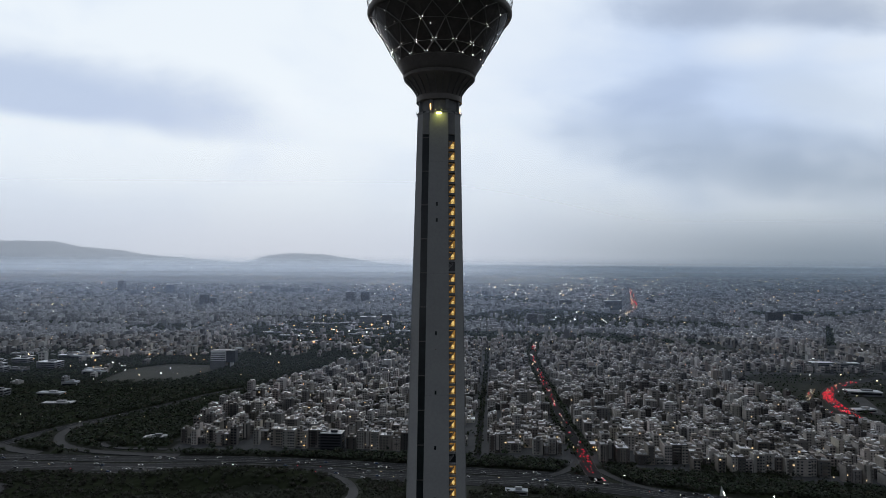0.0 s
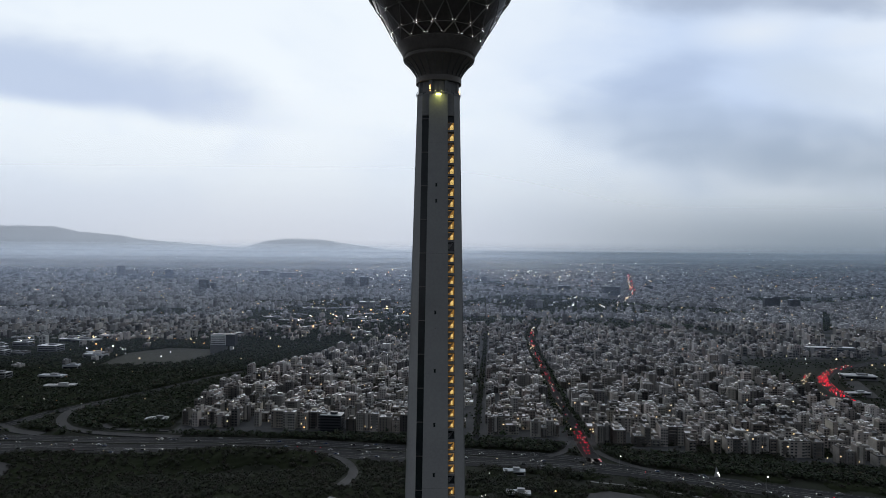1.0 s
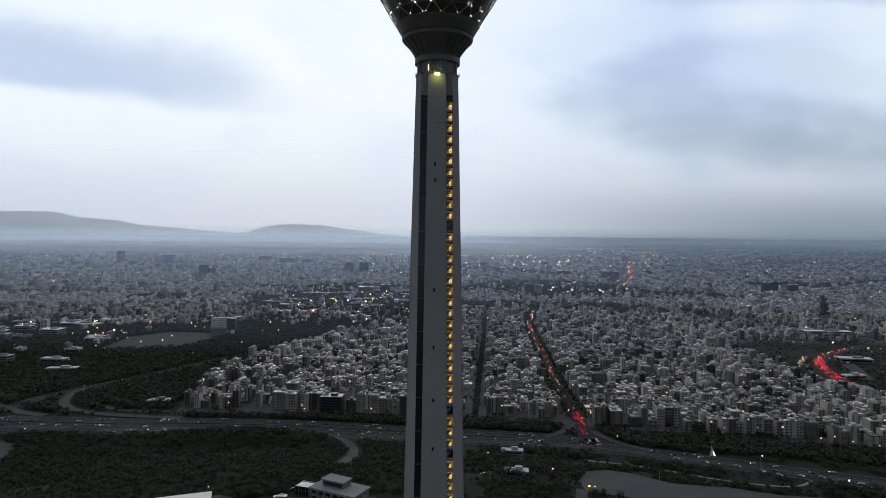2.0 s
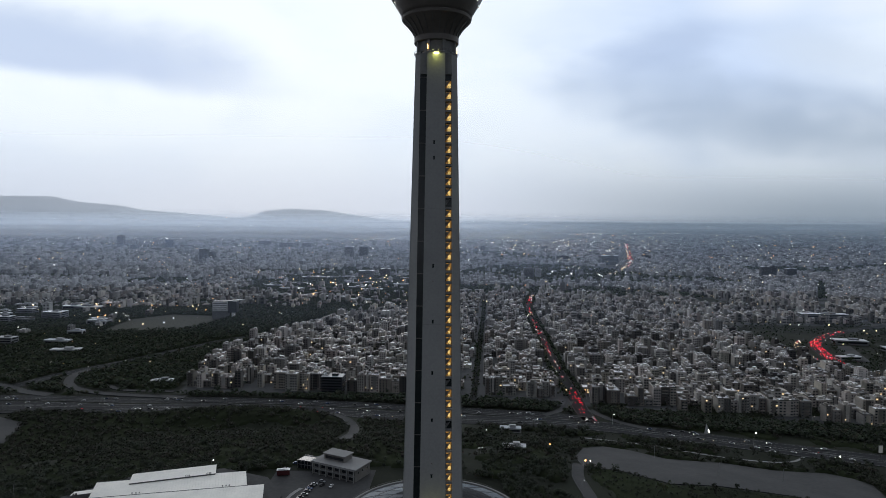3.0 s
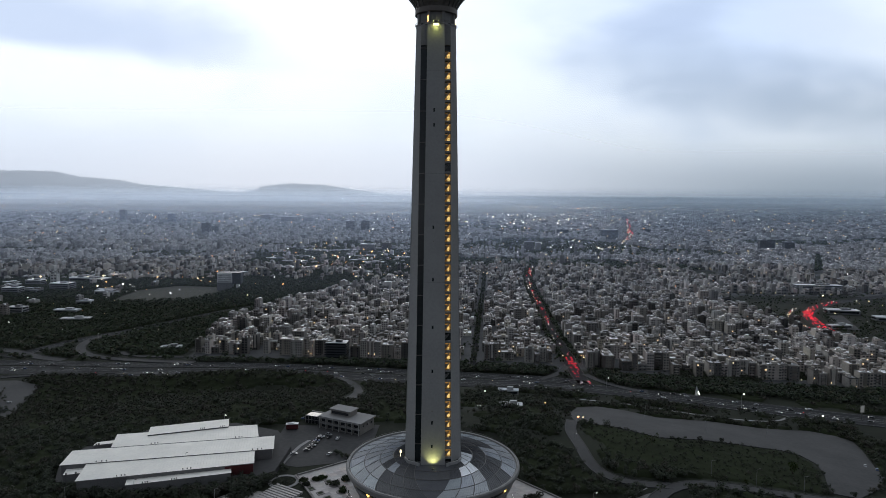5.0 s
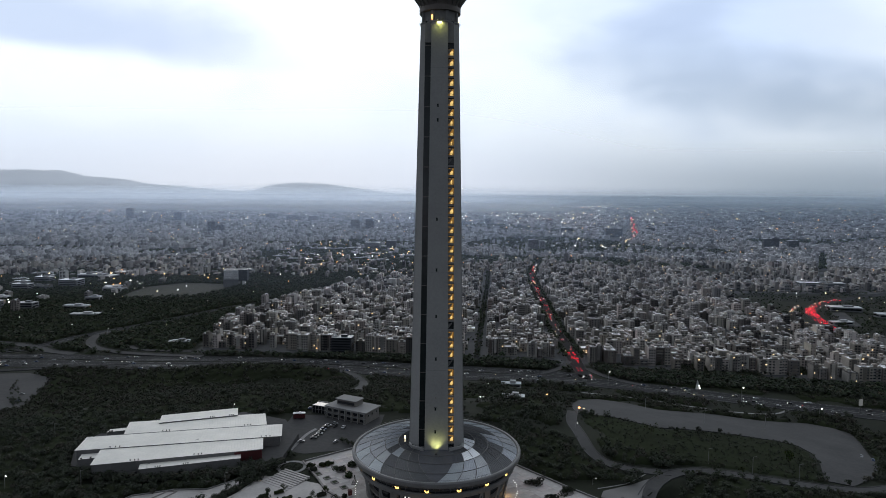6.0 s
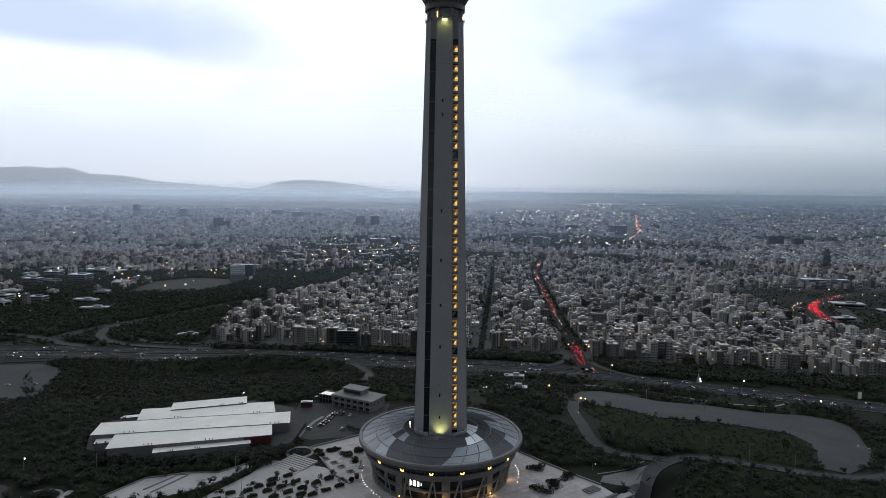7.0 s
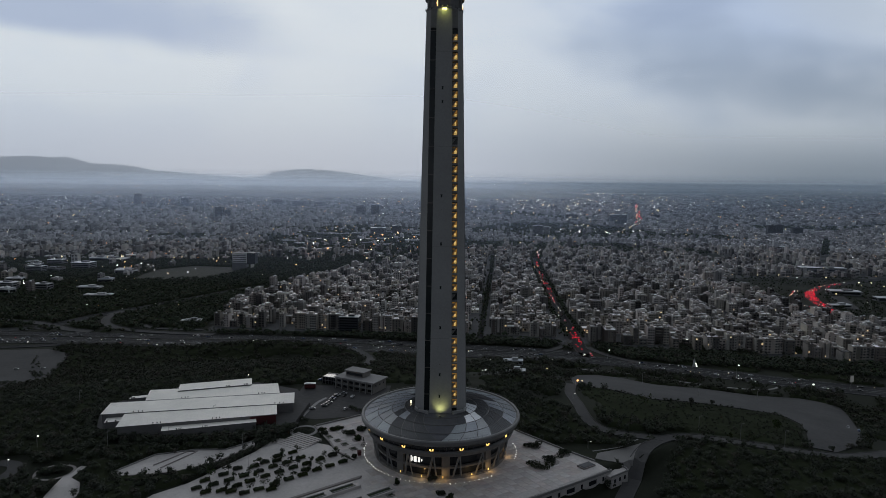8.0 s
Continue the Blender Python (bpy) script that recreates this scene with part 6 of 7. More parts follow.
def make_woods():
    """Trees of the slopes, belts and streets, too many to count."""
    rng = np.random.RandomState(8)
    rnd = random.Random(8)
    spots = []
    # slopes of the tower's hill
    for _ in range(60000):
        x, y = rnd.uniform(-430, 420), rnd.uniform(-330, 395)
        dens, low = hill_wood(x, y)
        if rnd.random() < dens:
            spots.append((x, y, rnd.uniform(3.0, 6.8) * (rnd.uniform(0.25, 0.55) if low else 1.0), 0 if y < 130 else 3))
    rim = [(-222, 58), (-220, 38), (-207, 13), (-166, 3.5), (-109, 12.5), (-88, 28)]
    for (x0, y0), (x1, y1) in zip(rim, rim[1:]):
        n = int(math.hypot(x1 - x0, y1 - y0) / 1.0)
        for i in range(n):
            spots.append((x0 + (x1 - x0) * i / n + rnd.uniform(-1.5, 1.5), y0 + (y1 - y0) * i / n - rnd.uniform(0, 6.5), rnd.uniform(5.0, 7.6), 0))
    # hedges and tree groups round the terrace and the court
    for x0, y0, x1, y1, n, w in ((-166, -55, -126, -43, 80, 1.8), (-119, -31, -98, 8, 70, 2.4), (-100, 4, -96, 14, 24, 2.5), (-190, -8, -150, 3, 60, 2.5), (-105, 16, -92, 30, 50, 4.0), (-206, -38, -194, -34, 70, 3.0), (-62, 62, -48, 52, 26, 2.0), (-90, 42, -84, 36, 14, 2.0), (-217, 16, -200, 2, 60, 6.0), (-400, 248, -383, 228, 34, 5.0), (-420, 214, -388, 200, 60, 6.0), (-430, 300, -408, 262, 16, 4.0), (-470, 205, -440, 190, 40, 6.0)):
        for _ in range(n):
            f = rnd.random()
            spots.append((x0 + (x1 - x0) * f + rnd.gauss(0, w * 0.6), y0 + (y1 - y0) * f + rnd.gauss(0, w * 0.6), rnd.uniform(2.2, 3.8), 0))
    # taller dark trees in clumps east and north of the lobby, by the steps and along the plain
    for cx, cy, n, w, h0, h1 in ((110, 290, 14, 10, 8, 12), (74, 195, 12, 9, 7, 10), (52, 160, 12, 12, 7, 10), (40, 235, 14, 14, 7, 11), (100, 170, 8, 8, 6, 9), (70, 120, 14, 14, 6, 9), (-40, 210, 14, 18, 6, 10), (-150, 180, 18, 30, 6, 9), (-250, 190, 18, 30, 6, 9), (-98, 12, 14, 6, 5, 8), (-108, 14, 14, 5, 5, 8), (-113, 27, 10, 5, 5, 7),
                                 (200, 262, 16, 16, 6, 9), (270, 240, 16, 18, 6, 9), (135, 285, 12, 10, 6, 10), (345, 215, 14, 14, 6, 9)):
        for _ in range(n):
            x, y = rnd.gauss(cx, w), rnd.gauss(cy, w)
            if free(x, y) or -118 < x < -90 and y > -2:
                spots.append((x, y, rnd.uniform(h0, h1), 0))
    # the wooded belt beside the town and along the motorway
    for _ in range(64000):
        x, y = rnd.uniform(-1150, -20), rnd.uniform(400, 1420)
        if rnd.random() < belt_wood(x, y)[0]:
            spots.append((x, y, rnd.uniform(4.5, 9.0), 1))
    # verge between motorway and the first blocks
    for _ in range(3600):
        x = rnd.uniform(-300, 620)
        y = front_y(x) - 4 - rnd.uniform(0, 40) * (1.0 if x < 150 else 1.2)
        if free(x, y):
            spots.append((x, y, rnd.uniform(4.5, 8.0), 1))
    # street trees along the avenue and the dark street, yards
    for rows, off in ((AVENUE, 9.5), (DARK_STREET, 2.4)):
        y = 415.0
        while y < 1450:
            for sd in (-1, 1):
                if rows is AVENUE or (y < 1290 and rnd.random() < 0.7):
                    spots.append((lerp_rows(rows, y) + sd * (off + rnd.uniform(-1, 1)), y, rnd.uniform(7.0, 10.5) if rows is AVENUE else rnd.uniform(4.0, 6.5), 1))
            y += rnd.uniform(3.5, 6.5)
    for _ in range(2600):
        x, y = rnd.uniform(-350, 1000), rnd.uniform(420, 1500)
        if built(x, y) > 0.5:
            spots.append((x, y, rnd.uniform(5, 9), 1))
    # belts and parks further off
    for _ in range(130000):
        y = rnd.uniform(1400, 3000)
        x = rnd.uniform(-0.75, 0.75) * (y + 330)
        p = built(x, y)
        if p < 0.5 and free(x, y):
            spots.append((x, y, rnd.uniform(6, 11) * max(0.3, (155 - Z(x, y)) / 198), 2))
    for _ in range(5200):
        x, y = rnd.uniform(540, 1250), rnd.uniform(430, 1000)
        if built(x, y) <= 0 and free(x, y) and rnd.random() < 0.5 + noise.noise(Vector((x * 0.01, y * 0.01, 2.0))):
            spots.append((x, y, rnd.uniform(4, 8), 1))
    for level, k, name in ((0, 84, "dark scrub and small trees round the tower's foot"), (3, 40, "dark scrub and small trees covering the tower hill"), (1, 16, "dark belt of trees along motorway and streets"), (2, 7, "dark far parks and tree belts")):
        S_ = [q for q in spots if q[3] == level]
        n = len(S_)
        a = np.array([(q[0], q[1], Z(q[0], q[1]), q[2]) for q in S_])
        h = a[:, 3]
        lob = rng.normal(0, 0.34, (n, 5, 3))
        pick = rng.randint(0, 5, (n, k))
        c = lob[np.arange(n)[:, None], pick] * np.array([0.9, 0.9, 0.55])
        d = rng.normal(0, 1, (n, k, 3)); d /= np.linalg.norm(d, axis=2, keepdims=True)
        c = c + d * rng.uniform(0.25, 0.62, (n, k, 1))
        wide = rng.uniform(0.36, 0.56, (n, 1, 1))
        c = c * np.concatenate([np.repeat(wide, 1, 2), wide, np.full((n, 1, 1), 0.40)], 2) * h[:, None, None]
        c[:, :, 2] += 0.55 * h[:, None]
        c[:, :, 2] = np.maximum(c[:, :, 2], 0.12 * h[:, None])
        c += a[:, None, :3]
        face = d + np.array([0, 0, 0.9]) + rng.normal(0, 0.32, (n, k, 3))
        face /= np.linalg.norm(face, axis=2, keepdims=True)
        e1 = np.cross(face, rng.normal(0, 1, (n, k, 3))); e1 /= np.linalg.norm(e1, axis=2, keepdims=True)
        e2 = np.cross(face, e1)
        size = (h * (0.09, 0.20, 0.34, 0.125)[level])[:, None, None, None] * rng.uniform(0.6, 1.35, (n, k, 1, 1))
        ang = np.array([0.0, 2.1, 4.2]) + rng.uniform(-0.5, 0.5, (n, k, 3))
        v = c[:, :, None, :] + (np.cos(ang)[..., None] * e1[:, :, None, :] + np.sin(ang)[..., None] * e2[:, :, None, :]) * size
        v = v.reshape(-1, 3)
        f = np.arange(len(v)).reshape(-1, 3)
        me = bpy.data.meshes.new("trees")
        me.vertices.add(len(v)); me.vertices.foreach_set("co", v.ravel())
        me.loops.add(len(v)); me.loops.foreach_set("vertex_index", f.ravel())
        me.polygons.add(len(f)); me.polygons.foreach_set("loop_start", np.arange(0, len(v), 3)); me.polygons.foreach_set("loop_total", np.full(len(f), 3))
        mats = (LEAF, LEAF_DRY, LEAF_PINE_SHADE)
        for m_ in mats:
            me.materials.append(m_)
        # distant crowns take more of the third leaf: crown shade put into colour
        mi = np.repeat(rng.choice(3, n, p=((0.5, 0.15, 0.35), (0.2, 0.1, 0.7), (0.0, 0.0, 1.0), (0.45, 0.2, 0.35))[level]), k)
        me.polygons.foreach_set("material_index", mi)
        me.update(calc_edges=True)
        o = tagged(new("trees", me), name, "trees", kind="stuff")
        if level < 1:
            ts = Soup()
            for q in S_[::3]:
                ts.beam((q[0], q[1], Z(q[0], q[1]) - 0.4), (q[0], q[1], Z(q[0], q[1]) + q[2] * 0.55), 0.03 * q[2] * 0.6, n=3)
            tagged(part("trunks", ts, BARK, o), kind="stuff")


make_woods()
make_scrub_fill(-430, 420, -240, 395, 2.4, hill_wood, 3.4, "dark scrubby filler sheet between the trees of the tower hill")
make_scrub_fill(-1000, -20, 405, 1415, 5.0, belt_wood, 5.0, "dark filler sheet between the trees of the wooded belt")
for i_, (x_, y_, s_) in enumerate(((222.6, 58.6, 1.7), (124.7, 13.1, 0.9), (145.5, 17.7, 1.0), (160.1, 24.7, 0.9), (165.9, 29.6, 1.0), (179.3, 28.3, 0.9), (191.2, 30.3, 1.1), (244.8, 32.9, 1.0), (144.1, 85.9, 1.2), (181.1, 96.6, 1.3), (165.7, 94.7, 1.0), (282.1, 59.4, 1.3), (204, 114.4, 1.0))):
    plant_tree(x_, y_, i_ % 5, s_, None, "lone dark roadside tree on the slope", "roadside trees")


# ---- stone slabs of the plaza ----
def make_slabs():
    """Large paving slabs, slightly uneven, open joints between them."""
    floor = bpy.data.objects["plaza"]
    a = radians(34)
    c, s = math.cos(a), math.sin(a)
    q = 4.2
    unit = Soup()
    unit.box(0, 0, 0, q - 0.14, q - 0.14, 0.05)
    um = unit.mesh("slab", SLAB)
    near, rest = [], []
    for i in range(-30, 30):
        for j in range(-30, 30):
            x, y = q * (i * c - j * s), q * (i * s + j * c)
            if math.hypot(x - 0.6, y) < 39 or y < -75:
                continue
            if not all(inside(x + dx, y + dy, PLAZA) for dx in (-2.6, 2.6) for dy in (-2.6, 2.6)):
                continue
            (near if x > 20 or x < -44 else rest).append((x, y))
    near.sort(key=lambda p: -abs(p[0]))
    rest += near[300:]
    for x, y in near[:300]:
        o = part("slab", um, None, floor)
        o.location, o.rotation_euler = (x, y, PLAZA_Z + 0.12 + 0.01 * ((x * 7 + y * 3) % 2)), (0, 0, a)
    r = Soup()
    for x, y in rest:
        r.box(x, y, PLAZA_Z + 0.12, q - 0.14, q - 0.14, 0.05 + 0.01 * ((x * 7 + y * 3) % 2), a)
    tagged(part("slabs", r, SLAB, floor), kind="stuff")


SLAB = mat("paving_slab", (0.49, 0.46, 0.44), (0.35, 0.33, 0.315), 0.8, s1=0.25, s2=1.6, bump=0.1, tint=0.14, island=0.14)
make_slabs()


# ---- landmarks of the town ----
def banded_block(name, x, y, w, d, h, wall, label, turn=0.0, floors=None, roof=TOWN_ROOF, z=None, cat="building", group=""):
    """A larger block with a window band on each floor, roof slab and plant room."""
    t = thing(name, x, y, (Z(x, y) if z is None else z), turn)
    s = Soup(); s.box(0, 0, -1, w, d, h + 1)
    part("wall", s, wall, t)
    s = Soup(); s.box(0, 0, h, w + 0.4, d + 0.4, 0.5, bottom=True)
    part("roof", s, roof, t)
    s = Soup(); s.box(w * 0.1, 0, h + 0.5, w * 0.3, d * 0.4, 2.5)
    part("plant_room", s, wall, t)
    n = floors or max(1, int(h / 3.4))
    for f in range(n):
        s = Soup()
        zz = (f + 0.35) * h / n
        s.box(0, -d / 2 - 0.02, zz, w * 0.9, 0.1, h / n * 0.42, bottom=True)
        s.box(w / 2 + 0.02, 0, zz, 0.1, d * 0.8, h / n * 0.42, bottom=True)
        s.box(-w / 2 - 0.02, 0, zz, 0.1, d * 0.8, h / n * 0.42, bottom=True)
        part("window_band", s, WINDOW, t)
    return tagged(t, label, cat, group)


DARK_WALL = mat("dark_office_cladding", (0.055, 0.06, 0.07), (0.04, 0.043, 0.05), 0.5, s1=0.1, s2=0.6, bump=0.02)
BLUE_WALL = mat("blue_office_cladding", (0.06, 0.085, 0.13), (0.045, 0.06, 0.09), 0.4, s1=0.1, s2=0.6, bump=0.02)
PALE_WALL = mat("pale_office_cladding", (0.50, 0.50, 0.50), (0.42, 0.42, 0.42), 0.7, s1=0.1, s2=0.6, bump=0.02)
MID_WALL = mat("grey_office_cladding", (0.22, 0.225, 0.235), (0.17, 0.175, 0.18), 0.7, s1=0.1, s2=0.6, bump=0.02)

for x_, y_, w_, h_, m_, l_ in ((-426, 2711, 42, 50, MID_WALL, "grey"), (-356, 2716, 40, 52, DARK_WALL, "dark"), (-1412, 3021, 33, 46, BLUE_WALL, "blue glass"), (-1218, 2769, 25, 48, PALE_WALL, "pale"), (-1051, 2537, 36, 52, DARK_WALL, "dark"), (-1015, 2545, 26, 38, DARK_WALL, "dark"),
                               (1192, 1998, 30, 44, DARK_WALL, "dark grey"), (1222, 2004, 27, 46, DARK_WALL, "dark grey"), (1291, 2006, 36, 37, DARK_WALL, "dark grey"), (-187, 1939, 34, 30, DARK_WALL, "dark"), (767, 2535, 74, 38, DARK_WALL, "dark"), (577, 2649, 52, 26, DARK_WALL, "dark"), (993, 2720, 42, 21, DARK_WALL, "dark"),
                               (-1667, 3028, 33, 64, MID_WALL, "grey"), (322, 1941, 36, 36, MID_WALL, "grey"), (356, 1950, 20, 32, PALE_WALL, "pale"), (-250, 1900, 52, 26, MID_WALL, "grey"), (231, 3013, 30, 26, MID_WALL, "grey"), (-803, 3064, 78, 32, MID_WALL, "grey"), (-700, 3072, 54, 28, MID_WALL, "grey"),
                               (-956, 3182, 60, 28, MID_WALL, "grey"), (-1552, 2936, 40, 26, MID_WALL, "grey"), (-722, 3418, 52, 28, MID_WALL, "grey"), (1068, 2207, 27, 26, MID_WALL, "grey")):
    banded_block("office_tower", x_, y_, w_, w_ * 0.6, h_ * 1.04, m_, "%s slab tower block standing above the far town" % l_, TOWN_TURN, group="far towers")

banded_block("office_building", -121, 440, 25, 16, 19, DARK_WALL, "dark glass office block with white flat roof", TOWN_TURN, 6, ROOF_LIGHT)
t_ = thing("headquarters_building", -432, 984, TOWN_Z, radians(4))
for nm_, q_, m_ in (("base_block", (-10, 0, 0, 34, 26, 20), MID_WALL), ("upper_block", (-8, -2, 20, 34, 28, 22), TANK), ("dark_box", (19, 0, 16, 20, 26, 27), DARK_WALL), ("leg", (21, -8, 0, 7, 8, 16), TANK)):
    s_ = Soup(); s_.box(*q_, bottom=True); part(nm_, s_, m_, t_)
for f_ in range(4):
    s_ = Soup(); s_.box(-8, -16.1, 22.5 + f_ * 5, 31, 0.2, 1.3, bottom=True); part("window_band", s_, WINDOW, t_)
s_ = Soup(); s_.box(-4, 0, 43, 46, 26, 0.6, bottom=True); part("roof", s_, DARK_WALL, t_)
t_.scale = (0.86, 0.86, 0.84)
tagged(t_, "white-framed headquarters with dark projecting box", "building")

rn_ = random.Random(15)
HALL_ROOF = mat("pale_hall_roof", (0.60, 0.61, 0.62), (0.34, 0.345, 0.35), 0.5, s1=0.1, s2=0.8, bump=0.05)
for x_, y_, w_, d_, h_ in ((-809, 921, 60, 16, 8), (-773, 1086, 80, 26, 9), (-740, 1146, 60, 20, 9), (-461, 1217, 46, 18, 9), (-485, 1578, 62, 22, 8), (-417, 1504, 70, 20, 8), 
                           (-256, 1312, 60, 20, 8), (-187, 1492, 60, 24, 8), (-555, 643, 42, 14, 6), (-191, 1258, 50, 20, 8), (-607, 709, 40, 14, 7),
                           (72.1, 293.8, 20, 8, 4), (61.3, 176.1, 18, 8, 3.5), (618, 637, 34, 12, 5), (700, 760, 50, 22, 7), (740, 700, 46, 20, 6), (-335, 470, 26, 12, 5), (560, 1085, 40, 16, 7), (480, 1120, 60, 18, 7)):
    banded_block("low_hall", x_, y_, w_, d_, h_, rn_.choice((MID_WALL, PALE_WALL)), "low hall with a broad pale metal roof", TOWN_TURN + rn_.uniform(-0.2, 0.2), 1, rn_.choice((HALL_ROOF, ROOF_LIGHT, TOWN_ROOF)), cat="hall", group="low halls")
for k_ in range(20):
    x_, y_ = rn_.uniform(-950, -470), rn_.uniform(600, 1190)
    if inside(x_, y_, [(-620, 800), (-455, 835), (-415, 935), (-420, 1030), (-570, 1050), (-630, 960)]) or not free(x_, y_) or abs(x_ + 432) < 60 and abs(y_ - 984) < 60:
        continue
    banded_block("low_hall", x_, y_, rn_.uniform(16, 42), rn_.uniform(10, 18), rn_.uniform(4, 11), rn_.choice((MID_WALL, PALE_WALL, TANK)), "low building among the trees with a flat roof", TOWN_TURN + rn_.uniform(-0.3, 0.3), 1, rn_.choice((HALL_ROOF, ROOF_LIGHT, TOWN_ROOF, TOWN_ROOF)), cat="hall", group="low halls")
for k_ in range(34):
    x_, y_ = rn_.uniform(-560, -90), rn_.uniform(1230, 1960)
    if belt(x_, y_) or not free(x_, y_) or x_ + 560 < (1500 - y_) * 0.9:
        continue
    banded_block("low_hall", x_, y_, rn_.uniform(26, 64), rn_.uniform(12, 22), rn_.uniform(5, 9), rn_.choice((MID_WALL, PALE_WALL)), "long low depot hall with a pale metal roof", TOWN_TURN + rn_.uniform(-0.12, 0.12), 1, rn_.choice((HALL_ROOF, HALL_ROOF, ROOF_LIGHT, TOWN_ROOF)), cat="hall", group="low halls")
for x_, y_, w_, d_, h_ in ((-745, 699, 44, 16, 17), (-685, 703, 34, 16, 14), (-827, 905, 40, 18, 16), (-763, 960, 46, 26, 18), (-850, 1010, 40, 18, 16), (800, 1000, 110, 18, 20)):
    banded_block("campus_building", x_, y_, w_ * 0.85, d_, h_ * 0.85, MID_WALL, "grey banded mid-rise campus block among trees", TOWN_TURN, None, cat="building", group="campus blocks")

# signs and lamps beside the motorway
def make_billboard(x, y, w, h, up, material, label):
    t = thing("billboard", x, y, Z(x, y), radians(8))
    s = Soup(); s.beam((0, 0.3, -0.5), (0, 0.3, up), 0.35, n=8)
    part("post", s, STEEL_DARK, t)
    s = Soup(); s.box(0, 0.2, up - 0.2, w + 0.5, 0.5, h + 0.4, bottom=True)
    part("panel", s, STEEL_DARK, t)
    s = Soup(); s.box(0, -0.1, up, w, 0.1, h, bottom=True)
    part("face", s, material, t, "lit face")
    tagged(t, label, "billboard")


LIT_PANEL = glow_mat("lit_panel", (0.95, 1.0, 1.0), 0.14)
make_billboard(383, 232, 3.6, 6, 7, LIT_PANEL, "lit white billboard on a post beside the motorway")
t_ = thing("sail_monument", 262, 299, Z(262, 299))
s_ = Soup(); s_.poly([(-3, 0, 0), (3.5, 0, 0), (1.2, 0, 9), (-0.6, 0, 13)]); s_.poly([(-3, 0.8, 0), (-0.6, 0.8, 13), (1.2, 0.8, 9), (3.5, 0.8, 0)])
s_.poly([(-3, 0, 0), (-0.6, 0, 13), (-0.6, 0.8, 13), (-3, 0.8, 0)]); s_.poly([(3.5, 0.8, 0), (1.2, 0.8, 9), (1.2, 0, 9), (3.5, 0, 0)]); s_.poly([(1.2, 0, 9), (1.2, 0.8, 9), (-0.6, 0.8, 13), (-0.6, 0, 13)])
part("sail", s_, PALE_WALL, t_)
s_ = Soup(); s_.beam((3.4, -0.4, 1.0), (1.5, -0.4, 6.0), 0.35); part("light_strip", s_, WHITE_GLOW, t_)
t_.scale = (0.72, 0.72, 0.72)
tagged(t_, "pale sail-shaped monument with a light strip", "monument")


def quiet(m):
    """Lamps too small to light anything by themselves."""
    m.cycles.emission_sampling = "NONE"
    return m


DOT_WHITE = quiet(glow_mat("headlight", (1.0, 0.97, 0.88), 7.0))
DOT_WARM = quiet(glow_mat("street_light", (1.0, 0.72, 0.38), 6.0))
DOT_ORANGE = quiet(glow_mat("orange_street_light", (1.0, 0.42, 0.14), 7.0))
DOT_RED = quiet(glow_mat("brake_light", (1.0, 0.015, 0.04), 4.5))
for m_ in (WHITE_GLOW, TAIL, STAIR_GLOW, STAIR_GLOW_PATCH, WARM, WHITE_GLOW_SOFT, LIT_PANEL, ORANGE, GREEN_FLOOD, WARM_SOFT):
    quiet(m_)


def make_mast(x, y, h, material, r, label, lit=True):
    t = thing("street_lamp", x, y, Z(x, y))
    s = Soup(); s.lathe([(0.16, -0.5), (0.13, h * 0.5), (0.08, h)], 6); s.beam((0, 0, h), (1.2, -0.6, h + 0.4), 0.06)
    part("pole", s, RAIL, t)
    s = Soup(); s.box(1.3, -0.65, h + 0.35, 1.0, 0.4, 0.18, 0.3, bottom=True)
    part("head", s, STEEL_DARK, t)
    if lit:
        s = Soup(); s.ball((1.3, -0.75, h + 0.25), r)
        part("lamp", s, material, t, "glowing lamp")
    tagged(t, label, "street lamp", "street lamps")


for x_, y_, h_, m_, r_ in ((-225, -11, 9, DOT_WHITE, 0.45), (291, 266, 12, DOT_WHITE, 0.8), (337, 217, 9, DOT_WHITE, 0.8), (104.8, 134.9, 4, DOT_ORANGE, 0.8), (108.3, 134.6, 4, DOT_WARM, 0.5), (86.5, 171.9, 7, DOT_ORANGE, 0.6), (44.6, 253.1, 7, DOT_WHITE, 0.4),
                           (33.7, 151.3, 5, DOT_WHITE, 0.4), (31.2, 148.9, 5, DOT_WHITE, 0.35), (178, 325, 10, DOT_WHITE, 0.6), (-282, 458, 9, DOT_ORANGE, 0.6), (-151, 424, 8, DOT_ORANGE, 0.7), (284, 385, 8, DOT_WHITE, 0.5), (-144, 105, 9, DOT_WHITE, 0.4),
                           (150, 425, 8, DOT_WARM, 0.6), (173, 415, 8, DOT_WARM, 0.7), (172, 425, 8, DOT_ORANGE, 0.6), (380, 326, 9, DOT_WARM, 0.6), (-455, 520, 9, DOT_WHITE, 0.4), (-228.7, -29.7, 4, DOT_WHITE, 0.35), (86, 4, 4, DOT_WHITE, 0.25), (93.9, 89.7, 4, DOT_WHITE, 0.2)):
    make_mast(x_, y_, h_, m_, r_, "slim street lamp with a glowing head")
for x_, y_ in ((-157, 3), (163.1, 37.8), (186.6, 31.5), (212.9, 29.1), (-144, 38), (-245.6, 65.2), (-188, -6), (-111, -7), (-99, -34), (209, 153.9), (177.2, 199.7), (260.4, 161.2)):
    make_mast(x_, y_, 10, None, 0, "tall slim unlit lamp post", False)


